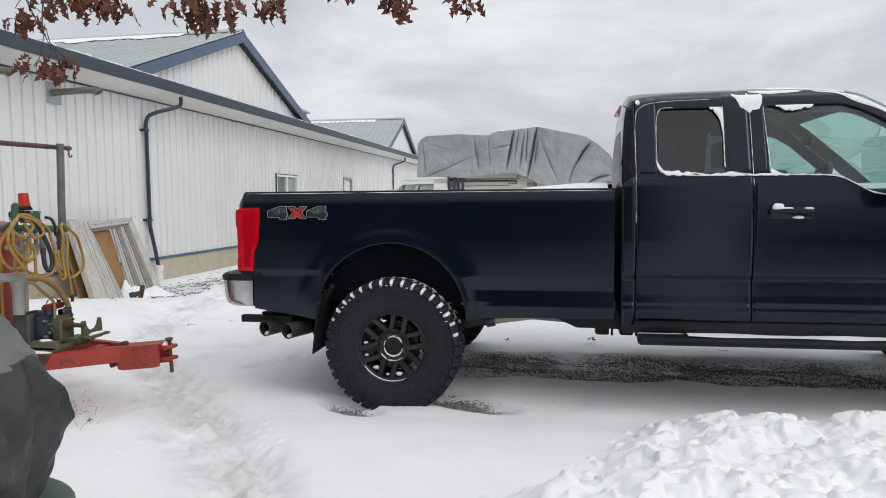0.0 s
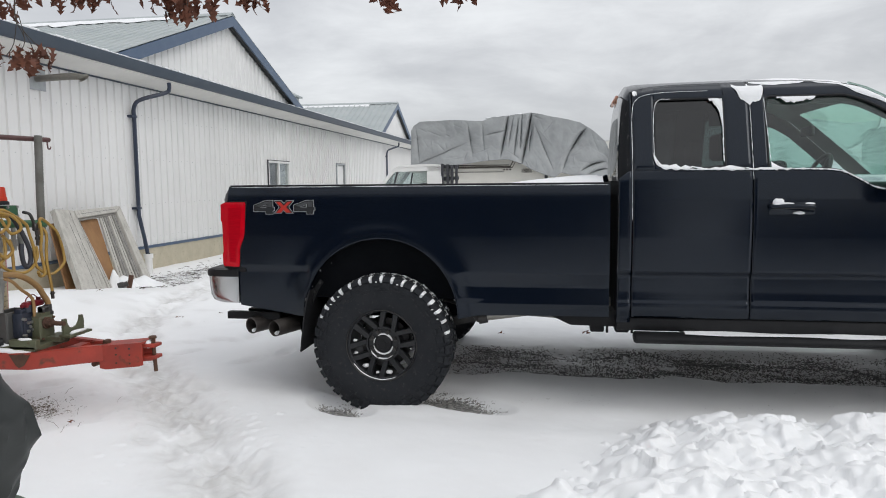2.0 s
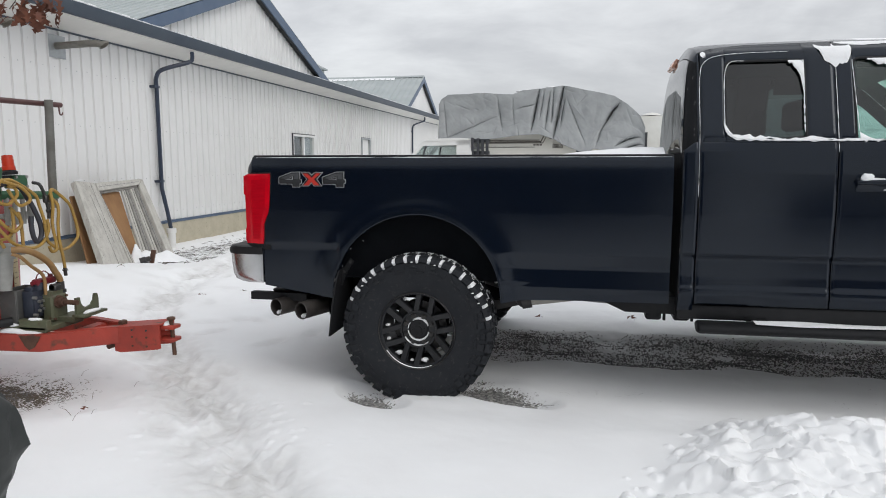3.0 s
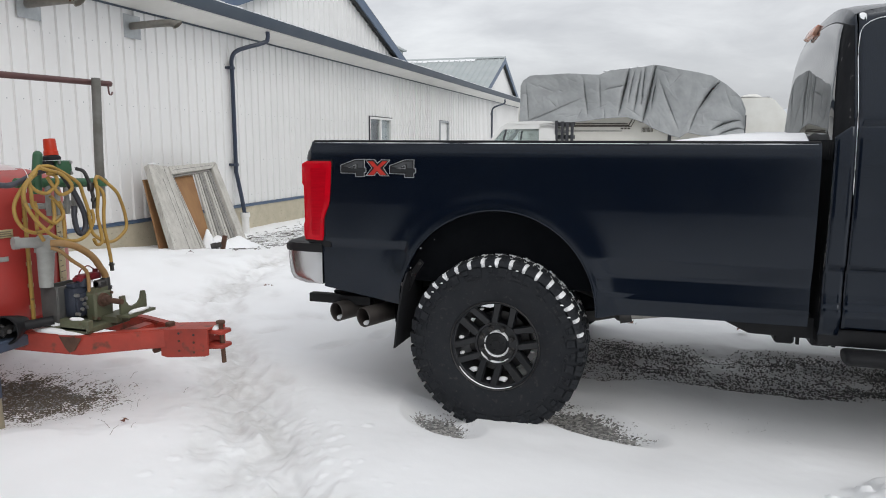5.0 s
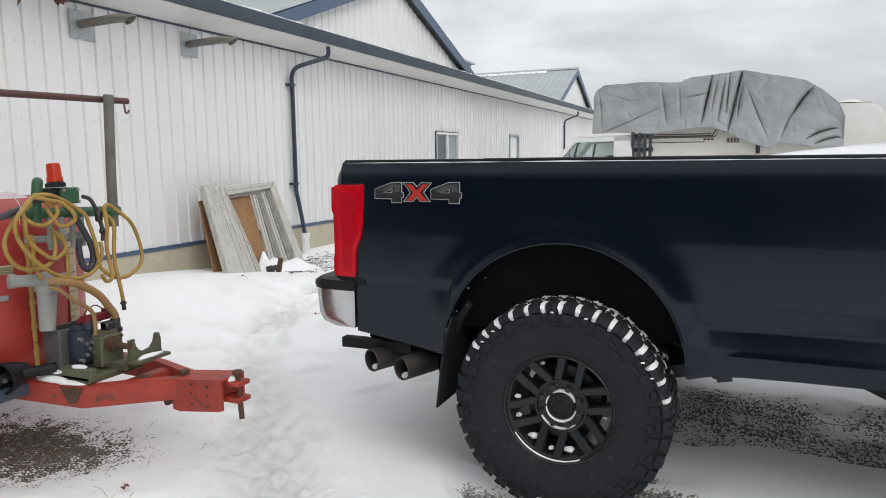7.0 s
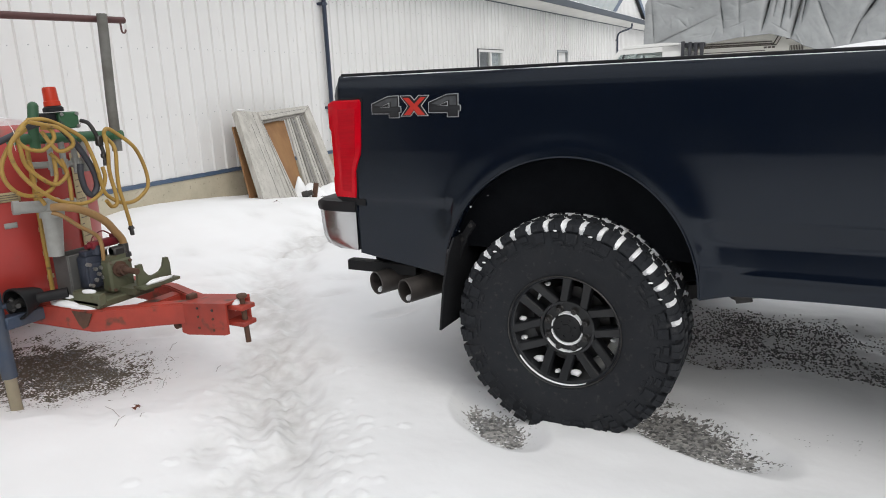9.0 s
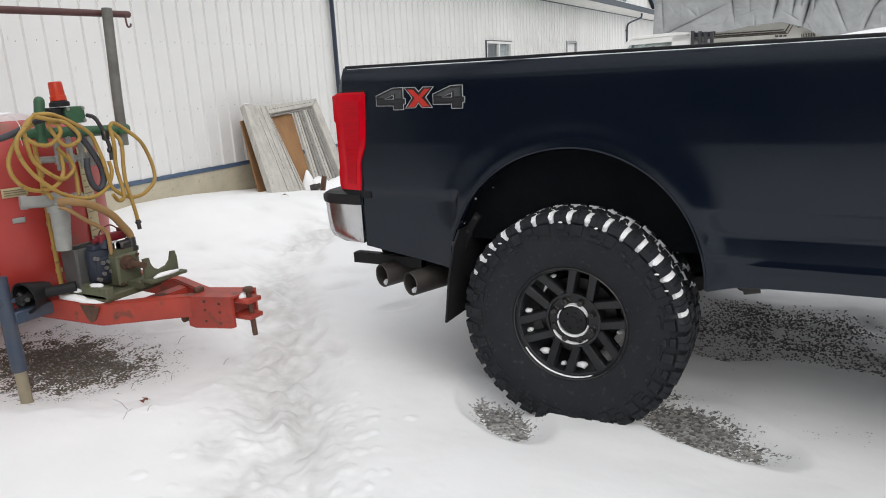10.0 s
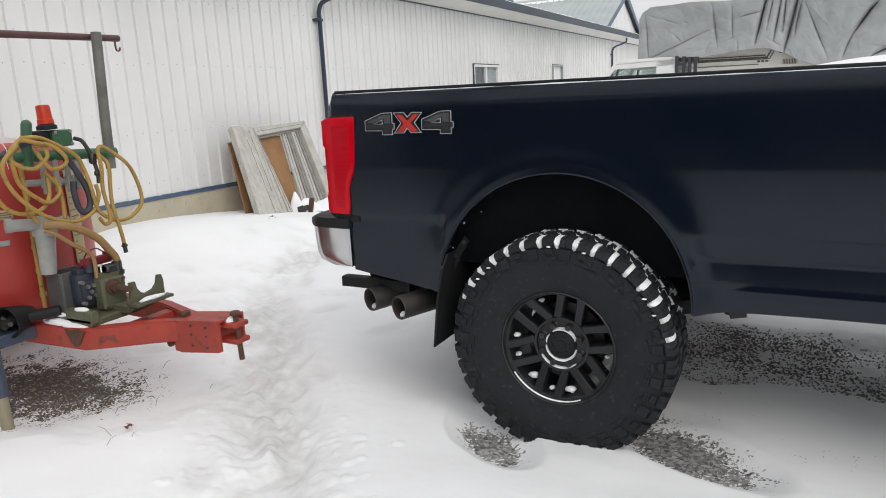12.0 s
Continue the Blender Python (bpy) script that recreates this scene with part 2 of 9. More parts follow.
DARK_GLASS = glass("privacy_glass", (0.075, 0.09, 0.09), mirror=0.075)
CABIN = mat("dark_grey_interior", (0.055, 0.056, 0.057), 0.7, col2=(0.08, 0.08, 0.08), scale=8, bump=0.001)
HEADLINING = mat("pale_grey_headlining", (0.30, 0.31, 0.30), 0.9, col2=(0.25, 0.26, 0.25), scale=8, bump=0.001)
SEAT = mat("dark_cloth_seat", (0.03, 0.03, 0.032), 0.9, col2=(0.045, 0.045, 0.046), scale=15, bump=0.002)
DECAL_GREY = mat("grey_decal", (0.023, 0.025, 0.029), 0.4, col2=(0.014, 0.015, 0.018), scale=30)
DECAL_PALE = mat("pale_grey_decal", (0.085, 0.09, 0.096), 0.4, col2=(0.04, 0.042, 0.046), scale=30)
DECAL_LINE = mat("silver_decal_edge", (0.50, 0.51, 0.52), 0.4, col2=(0.42, 0.42, 0.43), scale=30)
DECAL_RED = mat("red_decal", (0.55, 0.035, 0.02), 0.4, col2=(0.45, 0.02, 0.015), scale=30)
DECAL_BLACK = mat("black_decal", (0.008, 0.008, 0.009), 0.4)
RED_PAINT = mat("faded_red_paint", (0.41, 0.050, 0.030), 0.5, col2=(0.27, 0.036, 0.024), scale=5, bump=0.0015, bscale=35, speck=(0.085, 0.042, 0.026), speck_scale=11, speck_amount=0.36)
RED_TANK = mat("faded_red_tank", (0.42, 0.040, 0.032), 0.42, col2=(0.33, 0.034, 0.028), scale=1.8, bump=0.0008, bscale=18, speck=(0.24, 0.07, 0.05), speck_scale=6, speck_amount=0.33)
GREEN_PAINT = mat("green_paint", (0.045, 0.145, 0.070), 0.5, col2=(0.035, 0.095, 0.05), scale=9, bump=0.001, speck=(0.07, 0.06, 0.045), speck_scale=25, speck_amount=0.32)
OLIVE = mat("olive_green_steel", (0.105, 0.115, 0.065), 0.6, col2=(0.085, 0.08, 0.055), scale=8, bump=0.001, speck=(0.09, 0.055, 0.03), speck_scale=22, speck_amount=0.36)
RUST = mat("rusty_steel", (0.085, 0.045, 0.032), 0.8, 0.2, col2=(0.13, 0.07, 0.045), scale=18, bump=0.002)
POST_GREY = mat("weathered_grey_pipe", (0.20, 0.20, 0.185), 0.65, 0.2, col2=(0.13, 0.125, 0.11), scale=9, bump=0.001)
MAROON = mat("maroon_bar", (0.085, 0.035, 0.034), 0.6, col2=(0.12, 0.055, 0.05), scale=12)
HOSE_Y = mat("yellow_hose", (0.42, 0.265, 0.060), 0.55, col2=(0.33, 0.20, 0.05), scale=9, speck=(0.2, 0.13, 0.05), speck_scale=28, speck_amount=0.33)
HOSE_TAN = mat("tan_suction_hose", (0.34, 0.20, 0.075), 0.55, col2=(0.25, 0.145, 0.06), scale=9)
HOSE_BLACK = mat("black_hose", (0.035, 0.038, 0.048), 0.55, col2=(0.055, 0.058, 0.07), scale=9)
PVC_GREY = mat("grey_plastic_fitting", (0.33, 0.335, 0.32), 0.6, col2=(0.24, 0.245, 0.23), scale=10, bump=0.001)
CREAM = mat("aged_cream_label", (0.52, 0.43, 0.26), 0.7, col2=(0.42, 0.34, 0.19), scale=8, speck=(0.3, 0.22, 0.12), speck_scale=40, speck_amount=0.35)
INK = mat("dark_print", (0.20, 0.165, 0.12), 0.8)
BEACON = mat("orange_beacon", (0.56, 0.042, 0.014), 0.35, col2=(0.45, 0.034, 0.012), scale=12, spec=0.3)
TAIL_PIPE = mat("heat_browned_pipe", (0.048, 0.043, 0.041), 0.45, 0.3, col2=(0.075, 0.066, 0.060), scale=14, bump=0.001)
PUMP_BLUE = mat("dark_blue_casting", (0.028, 0.036, 0.058), 0.5, 0.2, col2=(0.045, 0.05, 0.065), scale=12, bump=0.002)
PLATE_DARK = mat("grey_guard", (0.075, 0.075, 0.073), 0.6, 0.2, col2=(0.11, 0.108, 0.102), scale=6, bump=0.001)
JACK_BLUE = mat("blue_jack_tube", (0.045, 0.065, 0.105), 0.55, 0.2, col2=(0.07, 0.08, 0.10), scale=9)
JACK_TAN = mat("bare_jack_tube", (0.34, 0.29, 0.20), 0.6, 0.2, col2=(0.25, 0.22, 0.16), scale=9)
BOLT = mat("zinc_bolt", (0.45, 0.45, 0.44), 0.45, 0.8, col2=(0.3, 0.29, 0.27), scale=20)
TARP = mat("grey_tarpaulin", (0.355, 0.37, 0.375), 0.5, col2=(0.285, 0.298, 0.303), scale=3.5, bump=0.0014, bscale=14)
COVER_PALE = mat("pale_grey_cover", (0.16, 0.16, 0.155), 0.6, col2=(0.11, 0.11, 0.107), scale=5, bump=0.002, bscale=18)
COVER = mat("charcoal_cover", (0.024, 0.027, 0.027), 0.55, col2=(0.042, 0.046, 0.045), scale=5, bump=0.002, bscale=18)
NAVY = mat("navy_canvas", (0.022, 0.025, 0.045), 0.85, col2=(0.032, 0.035, 0.055), scale=12, bump=0.002, bscale=90)
TUB_GREEN = mat("green_plastic_tub", (0.075, 0.115, 0.085), 0.55, col2=(0.055, 0.09, 0.065), scale=6)
RV_CREAM = mat("cream_aluminium", (0.76, 0.74, 0.68), 0.45, col2=(0.69, 0.67, 0.61), scale=2, bump=0.0008)
RV_STRIPE = mat("brown_stripe", (0.075, 0.062, 0.052), 0.5, col2=(0.10, 0.085, 0.07))
VAN_WHITE = mat("white_vehicle_paint", (0.72, 0.72, 0.70), 0.35, col2=(0.64, 0.64, 0.62), scale=2, coat=0.2)
TRAILER_WHITE = mat("off_white_trailer", (0.72, 0.72, 0.685), 0.5, col2=(0.6, 0.59, 0.545), scale=1.5)
BARK = mat("oak_bark", (0.085, 0.07, 0.058), 0.95, col2=(0.045, 0.038, 0.032), scale=9, bump=0.008, bscale=22, stretch=(2, 2, 0.4))
LEAF = mat("dry_oak_leaf", (0.155, 0.052, 0.026), 0.75, col2=(0.095, 0.035, 0.022), scale=9, bump=0.001, bscale=60)
HILL = mat("snowy_hillside", (0.66, 0.68, 0.71), 0.95, col2=(0.57, 0.59, 0.62), scale=0.03, speck=(0.42, 0.44, 0.47), speck_scale=0.08, speck_amount=0.42)
GRASS = mat("dry_grass", (0.16, 0.12, 0.075), 0.9, col2=(0.09, 0.07, 0.05), scale=20)
BACKDROP_DARK = mat("dark_backdrop_boards", (0.030, 0.034, 0.043), 0.9, col2=(0.022, 0.025, 0.031), scale=3, bump=0.004, bscale=18, stretch=(3, 3, 0.4))
MAROON_RED = mat("dull_red_casting", (0.20, 0.012, 0.022), 0.5, col2=(0.12, 0.010, 0.016), scale=14)

# ---------------------------------------------------------------- mesh helpers
def finish(bm, name, material, smooth=True, angle=40.0):
    bmesh.ops.recalc_face_normals(bm, faces=bm.faces)
    me = bpy.data.meshes.new(name)
    bm.to_mesh(me)
    bm.free()
    me.materials.append(material)
    if smooth:
        me.shade_smooth()
        me.set_sharp_from_angle(angle=radians(angle))
    return me


def thing(name, at, label, category, group="", kind=""):
    ob = new(name)
    ob.location = at
    return tagged(ob, label, category, group, kind)


def part(name, bm, material, parent, label="", smooth=True, angle=40.0):
    """Links a bmesh, drawn in world metres, as one mesh under a thing or a part."""
    return hang(name, finish(bm, name, material, smooth, angle), parent, Matrix.Identity(4), label)


def hang(name, me, parent, m, label=""):
    """Places a finished mesh at the pose m in the world, under a thing or a part."""
    ob = new(name, me)
    ob.parent = parent
    up = parent
    inv = Matrix.Identity(4)
    if up.type == "EMPTY":
        inv = Matrix.Translation(up.location).inverted()
    else:
        inv = up.matrix_basis.inverted()
    ob.matrix_parent_inverse = inv
    ob.matrix_basis = m
    return tagged(ob, label)


def solo(name, bm, material, label, category, group="", kind="", smooth=True, angle=40.0):
    """A thing that is one plain mesh."""
    ob = new(name, finish(bm, name, material, smooth, angle))
    return tagged(ob, label, category, group, kind)


def box(bm, x0, x1, y0, y1, z0, z1, bevel=0.0, m=None, segments=1):
    made = bmesh.ops.create_cube(bm, size=1.0)["verts"]
    for v in made:
        v.co = Vector(((x0 + x1) / 2 + v.co.x * (x1 - x0), (y0 + y1) / 2 + v.co.y * (y1 - y0), (z0 + z1) / 2 + v.co.z * (z1 - z0)))
    if bevel:
        edges = list({e for v in made for e in v.link_edges})
        out = bmesh.ops.bevel(bm, geom=edges, offset=bevel, segments=segments, affect="EDGES", profile=0.5)
        made = list({v for f in out["faces"] for v in f.verts} | {v for v in made if v.is_valid})
    if m is not None:
        for v in made:
            v.co = m @ v.co
    return bm


def loft(bm, rings, closed=True, caps=True, loop=False):
    """Skins rings of points that all have the same number of points."""
    rows = [[bm.verts.new(p) for p in ring] for ring in rings]
    n = len(rows[0])
    pairs = list(zip(rows, rows[1:])) + ([(rows[-1], rows[0])] if loop else [])
    for a, b in pairs:
        for i in range(n if closed else n - 1):
            j = (i + 1) % n
            bm.faces.new((a[i], a[j], b[j], b[i]))
    if caps and closed and not loop:
        bm.faces.new(rows[0][::-1])
        bm.faces.new(rows[-1])
    return bm


def smooth_line(points, steps=6):
    """A Catmull-Rom line through the points."""
    p = [Vector(q) for q in points]
    p = [2 * p[0] - p[1]] + p + [2 * p[-1] - p[-2]]
    out = []
    for i in range(1, len(p) - 2):
        for k in range(steps):
            t = k / steps
            a, b, c, d = p[i - 1], p[i], p[i + 1], p[i + 2]
            out.append(0.5 * (2 * b + (c - a) * t + (2 * a - 5 * b + 4 * c - d) * t * t + (3 * b - a - 3 * c + d) * t ** 3))
    return out + [p[-2]]


def tube(bm, points, r, n=10, caps=True, r_end=None):
    pts = [Vector(q) for q in points]
    rings, side = [], None
    for i, q in enumerate(pts):
        way = (pts[min(i + 1, len(pts) - 1)] - pts[max(i - 1, 0)]).normalized()
        if side is None:
            side = way.orthogonal().normalized()
        side = (side - way * side.dot(way)).normalized()
        other = way.cross(side)
        rad = r if r_end is None else r + (r_end - r) * i / max(1, len(pts) - 1)
        rings.append([q + rad * (math.cos(a) * side + math.sin(a) * other) for a in (2 * math.pi * k / n for k in range(n))])
    return loft(bm, rings, caps=caps)


def cyl(bm, a, b, r, n=16, r_end=None):
    return tube(bm, [a, b], r, n, r_end=r_end)


def lathe(bm, profile, m, n=32, start=0.0, end=2 * math.pi, caps=False):
    """Turns (radius, height) pairs round the local z axis of the pose m."""
    whole = end - start > 6.28
    count = n if whole else n + 1
    rings = [[m @ Vector((r * math.cos(a), r * math.sin(a), h)) for r, h in profile] for a in (start + (end - start) * k / n for k in range(count))]
    return loft(bm, rings, closed=False, caps=False, loop=whole)


def sheet(bm, us, vs, fn):
    """A grid surface: fn(u, v) gives the place."""
    rows = [[bm.verts.new(fn(u, v)) for v in vs] for u in us]
    for a, b in zip(rows, rows[1:]):
        for i in range(len(vs) - 1):
            bm.faces.new((a[i], a[i + 1], b[i + 1], b[i]))
    return bm


def slab(bm, outline, a, b, at):
    """Extrudes a flat outline between two depths; at(u, v, depth) gives the place."""
    lo, hi = [bm.verts.new(at(u, v, a)) for u, v in outline], [bm.verts.new(at(u, v, b)) for u, v in outline]
    n = len(outline)
    for i in range(n):
        j = (i + 1) % n
        bm.faces.new((lo[i], lo[j], hi[j], hi[i]))
    bm.faces.new(lo[::-1])
    bm.faces.new(hi)
    return bm


def lerp_table(x, table):
    """Straight steps between (x, value) pairs."""
    if x <= table[0][0]:
        return table[0][1]
    for (a, p), (b, q) in zip(table, table[1:]):
        if x <= b:
            return p + (q - p) * (x - a) / (b - a)
    return table[-1][1]


def steps(a, b, n):
    return [a + (b - a) * i / n for i in range(n + 1)]


def blob(bm, at, size, seed, lumps=0.25, sub=2):
    """A small lumpy heap."""
    made = bmesh.ops.create_icosphere(bm, subdivisions=sub, radius=1.0)["verts"]
    for v in made:
        k = 1 + lumps * noise.noise(v.co * 1.7 + Vector((seed * 3.1, seed * 1.7, 0)))
        v.co = Vector(at) + Vector((v.co.x * size[0], v.co.y * size[1], v.co.z * size[2])) * k
    return bm

# ---------------------------------------------------------------- the ground: gravel yard under snow
def lattice(ix, iy, seed):
    h = (ix * 374761393 + iy * 668265263 + seed * 982451653) & 0x7FFFFFFF
    h = ((h ^ (h >> 13)) * 1274126177) & 0x7FFFFFFF
    return ((h ^ (h >> 16)) & 0xFFFF) / 65535.0


def value_noise(x, y, size, seed):
    u, v = x / size, y / size
    iu, iv = np.floor(u).astype(np.int64), np.floor(v).astype(np.int64)
    fu, fv = u - iu, v - iv
    fu, fv = fu * fu * (3 - 2 * fu), fv * fv * (3 - 2 * fv)
    a, b = lattice(iu, iv, seed), lattice(iu + 1, iv, seed)
    c, d = lattice(iu, iv + 1, seed), lattice(iu + 1, iv + 1, seed)
    return (a + (b - a) * fu) * (1 - fv) + (c + (d - c) * fu) * fv - 0.5


def fbm(x, y, size, seed, octaves=4):
    return sum(value_noise(x, y, size / 2 ** k, seed + k) / 2 ** k for k in range(octaves))


def hump(x, y, cx, cy, rx, ry, power=2.0):
    return np.exp(-(np.abs((x - cx) / rx) ** power + np.abs((y - cy) / ry) ** power))


def step01(x, a, b):
    t = np.clip((x - a) / (b - a), 0, 1)
    return t * t * (3 - 2 * t)


TRAIL = [(0.30, -3.2), (-0.02, -2.1), (-0.42, -1.40), (-0.76, -0.98), (-1.07, -0.58), (-1.50, -0.10), (-2.0, 0.48), (-2.85, 1.45), (-3.4, 2.9), (-3.7, 4.2), (-3.9, 6.0)]


def footprints():
    rng = np.random.default_rng(5)
    prints = []
    line = smooth_line([(a, b, 0) for a, b in TRAIL], 10)
    travelled, last = 0.0, line[0]
    for p in line[1:]:
        travelled += (p - last).length
        way = (p - last).normalized()
        last = p
        if travelled > 0.13:
            travelled = 0.0
            for _ in range(2):
                side = rng.normal(0, 0.12)
                prints.append((p.x - way.y * side + rng.normal(0, 0.04), p.y + way.x * side, math.atan2(way.y, way.x) + rng.normal(0, 0.35), rng.uniform(0.7, 1.1)))
    for cx, cy, n, spread in ((-3.0, 1.2, 14, 0.5), (-2.2, 1.6, 12, 0.6), (-3.6, 3.2, 10, 0.6)):
        for _ in range(n):
            prints.append((cx + rng.normal(0, spread), cy + rng.normal(0, spread), rng.uniform(0, 6.3), rng.uniform(0.4, 0.8)))
    return prints


def strip_mask(x, y):
    """The wheel strip along the far side of the truck, where gravel shows."""
    edge = 0.16 * fbm(x, y, 0.5, 31)
    return step01(y + edge, 0.80, 0.96) * step01(y + edge, 1.70, 1.52) * step01(x + edge, 0.15, 0.5) * step01(x, 7.0, 6.0)


def clod_list():
    """Rounded crumbs of snow: over the shovelled heap and down its edge, and along the beaten trail."""
    rng = np.random.default_rng(23)
    clods = []
    for _ in range(620):
        cx, cy = rng.uniform(1.35, 4.0), rng.uniform(-2.2, -0.30)
        if cx - 0.40 * (cy + 0.4) > 1.68:
            clods.append((cx, cy, 0.016 + 0.095 * rng.uniform(0, 1) ** 3, 0.34))
    for _ in range(90):
        cy = rng.uniform(-1.9, -0.4)
        clods.append((1.70 + 0.40 * (cy + 0.4) + rng.normal(-0.05, 0.13), cy, rng.uniform(0.012, 0.034), 0.5))
    for _ in range(130):
        clods.append((rng.uniform(1.7, 3.8), -0.40 + rng.normal(0, 0.05), rng.uniform(0.014, 0.034), 0.8))
    line = smooth_line([(a, b, 0) for a, b in TRAIL], 10)
    for _ in range(700):
        p = line[int(len(line) * (0.22 + 0.5 * rng.uniform(0, 1)))]
        clods.append((p.x + rng.normal(0, 0.20), p.y + rng.normal(0, 0.18), 0.008 + 0.024 * rng.uniform(0, 1) ** 2, 0.24))
    return clods


CLODS = clod_list()


def snow_depth(x, y):
    """How deep the snow lies at each place, below nought where the gravel is bare; and how trodden it is."""
    d = 0.075 + 0.035 * fbm(x, y, 2.4, 11) + 0.012 * fbm(x, y, 0.35, 21)
    # smooth drift in front of the truck, thin snow beneath it
    d += 0.03 * step01(y, -0.15, -0.6) * step01(y, -3.5, -1.5) * step01(x, -1.0, 0.0)
    under = step01(y, -0.10, 0.25) * step01(y, 2.8, 2.1) * step01(x, -0.9, -0.2) * step01(x, 6.0, 5.2)
    d -= 0.014 * under * step01(y, 1.7, 1.4)
    # bare wheel strip along the far side of the truck
    strip = strip_mask(x, y)
    d += strip * (0.026 + 0.050 * fbm(x, y * 1.8, 0.45, 33) - d)
    # bare lens where the near tyre has turned, and a swept hollow beyond it
    wob = 0.12 * fbm(x, y, 0.22, 41)
    lens = np.clip(1.25 - np.sqrt(((x - 0.46) / 0.34) ** 2 + ((y - 0.125 + 0.42 * (x - 0.46)) / 0.19) ** 2) + wob, 0, 1)
    lens = np.maximum(lens, np.clip(1.2 - np.sqrt(((x + 0.26) / 0.24) ** 2 + ((y + 0.12 + 0.55 * (x + 0.26)) / 0.17) ** 2) + wob, 0, 1))
    lens = np.maximum(lens, 0.7 * np.clip(1.2 - np.sqrt((x / 0.5) ** 2 + ((y - 0.30) / 0.22) ** 2) + wob, 0, 1))
    d -= 0.125 * lens
    d += 0.012 * hump(x, y, 0.12, -0.20, 0.22, 0.10)
    d -= 0.012 * hump(x, y, 1.1, 0.30, 0.8, 0.25)
    # brown earth in the lee of the sprayer
    wob2 = 0.22 * fbm(x, y, 0.3, 51)
    lee = np.clip(1.2 - np.sqrt(((x + 2.80) / 1.02) ** 2 + ((y + 0.43 - 0.06 * (x + 2.80)) / 0.56) ** 2) + wob2, 0, 1)
    d -= 0.115 * lee
    # thin, littered snow in the drip line of the eave
    wob3 = 0.5 * fbm(x, y, 0.9, 61)
    drip = step01(x + wob3 * 0.5, -5.7, -5.2) * step01(x + wob3 * 0.5, -4.0, -4.7) * step01(y, 4.2, 5.0) * step01(y, 22, 14)
    d -= 0.065 * drip
    # bank against the wall
    d += 0.16 * hump(x, y, -4.7, 2.6, 1.0, 1.3) + 0.10 * hump(x, y, -5.9, 2.6, 0.9, 1.6) + 0.08 * hump(x, y, -3.6, 0.9, 0.9, 0.5)
    d += 0.05 * hump(x, y, -3.4, 0.6, 1.3, 0.35) * (1 + 2 * fbm(x, y, 0.4, 71))
    # shovelled heap beside the cab
    heap = step01(y, -0.24, -0.54) * step01(x + 0.45 * fbm(x, y, 0.5, 81) - 0.40 * (y + 0.4), 1.52, 1.86) * step01(y, -4.2, -2.6) * step01(x, 4.3, 3.5)
    lump = 0.095 + 0.125 * fbm(x, y, 0.55, 91, 5) + 0.05 * np.abs(fbm(x + 0.12 * value_noise(x, y, 0.2, 94), y, 0.30, 92, 4)) + 0.022 * value_noise(x, y, 0.045, 96)
    d += heap * (0.02 + lump)
    crumbs = np.clip(value_noise(x, y, 0.09, 97) - 0.36, 0, 1) * step01(x, 1.0, 1.7) * step01(y, -0.6, -1.2) * step01(y, -3, -2)
    d += 0.22 * crumbs
    trod = np.zeros_like(d)
    for px, py, turn, k in footprints():
        near = (np.abs(x - px) < 0.4) & (np.abs(y - py) < 0.4)
        if not near.any():
            continue
        u = (x[near] - px) * math.cos(turn) + (y[near] - py) * math.sin(turn)
        v = -(x[near] - px) * math.sin(turn) + (y[near] - py) * math.cos(turn)
        rr = np.sqrt((u / 0.135) ** 2 + (v / 0.062) ** 2)
        d[near] += k * (-0.022 * np.exp(-rr ** 3) + 0.004 * np.exp(-((rr - 1.35) / 0.35) ** 2))
        trod[near] = np.maximum(trod[near], 0.6 * k * np.exp(-(rr / 1.3) ** 2))
    line = smooth_line([(a, b, 0) for a, b in TRAIL], 14)
    away = np.full_like(d, 9.0)
    close = (x > -4.6) & (x < 1.2) & (y > -3.6) & (y < 6.6)
    cx, cy, best = x[close], y[close], away[close]
    for p in line:
        best = np.minimum(best, np.hypot(cx - p.x, cy - p.y))
    away[close] = best
    beaten = np.exp(-(away / 0.24) ** 2)
    ruts = np.exp(-((away - 0.13) / 0.075) ** 2)
    d += beaten * (-0.030 + 0.030 * fbm(x, y, 0.22, 101, 3) + 0.022 * fbm(x, y, 0.060, 103, 3)) - 0.022 * ruts
    bump = np.zeros_like(d)
    for px, py, r, tall in CLODS:
        near = np.flatnonzero((np.abs(x - px) < r * 1.3) & (np.abs(y - py) < r * 1.3))
        if near.size:
            wx, wy = x[near] + 0.7 * r * value_noise(x[near], y[near], 0.05, 107), y[near] + 0.7 * r * value_noise(x[near], y[near], 0.045, 108)
            rr = ((wx - px) ** 2 + (wy - py) ** 2) / (r * r) * (1 + 0.8 * value_noise(wx, wy, 0.03, 106))
            lean = 1 + 0.55 * np.sin(px * 91.0) * (wx - px) / r + 0.55 * np.cos(py * 83.0) * (wy - py) / r
            bump[near] = np.maximum(bump[near], tall * r * np.clip((1 - rr) * 2.6, 0, 1) * lean)
    d += bump
    d += np.minimum(1.0, 1.6 * beaten) * np.clip(0.012 - d, 0, 1)
    trod = np.maximum(trod, beaten * np.clip(0.5 + 2.6 * fbm(x, y, 0.40, 109, 4), 0, 1))
    return d, np.clip(trod, 0, 1), 0.16 * beaten


def graded(lo, hi, fine, far, growth=1.28):
    """Evenly fine between lo and hi, then ever wider out to far."""
    core = list(np.arange(lo, hi + fine / 2, fine))
    grow, step = [], fine
    while not grow or grow[-1] < far:
        step *= growth
        grow.append((grow[-1] if grow else 0.0) + step)
    return np.array([lo - g for g in grow[::-1]] + core + [core[-1] + g for g in grow])


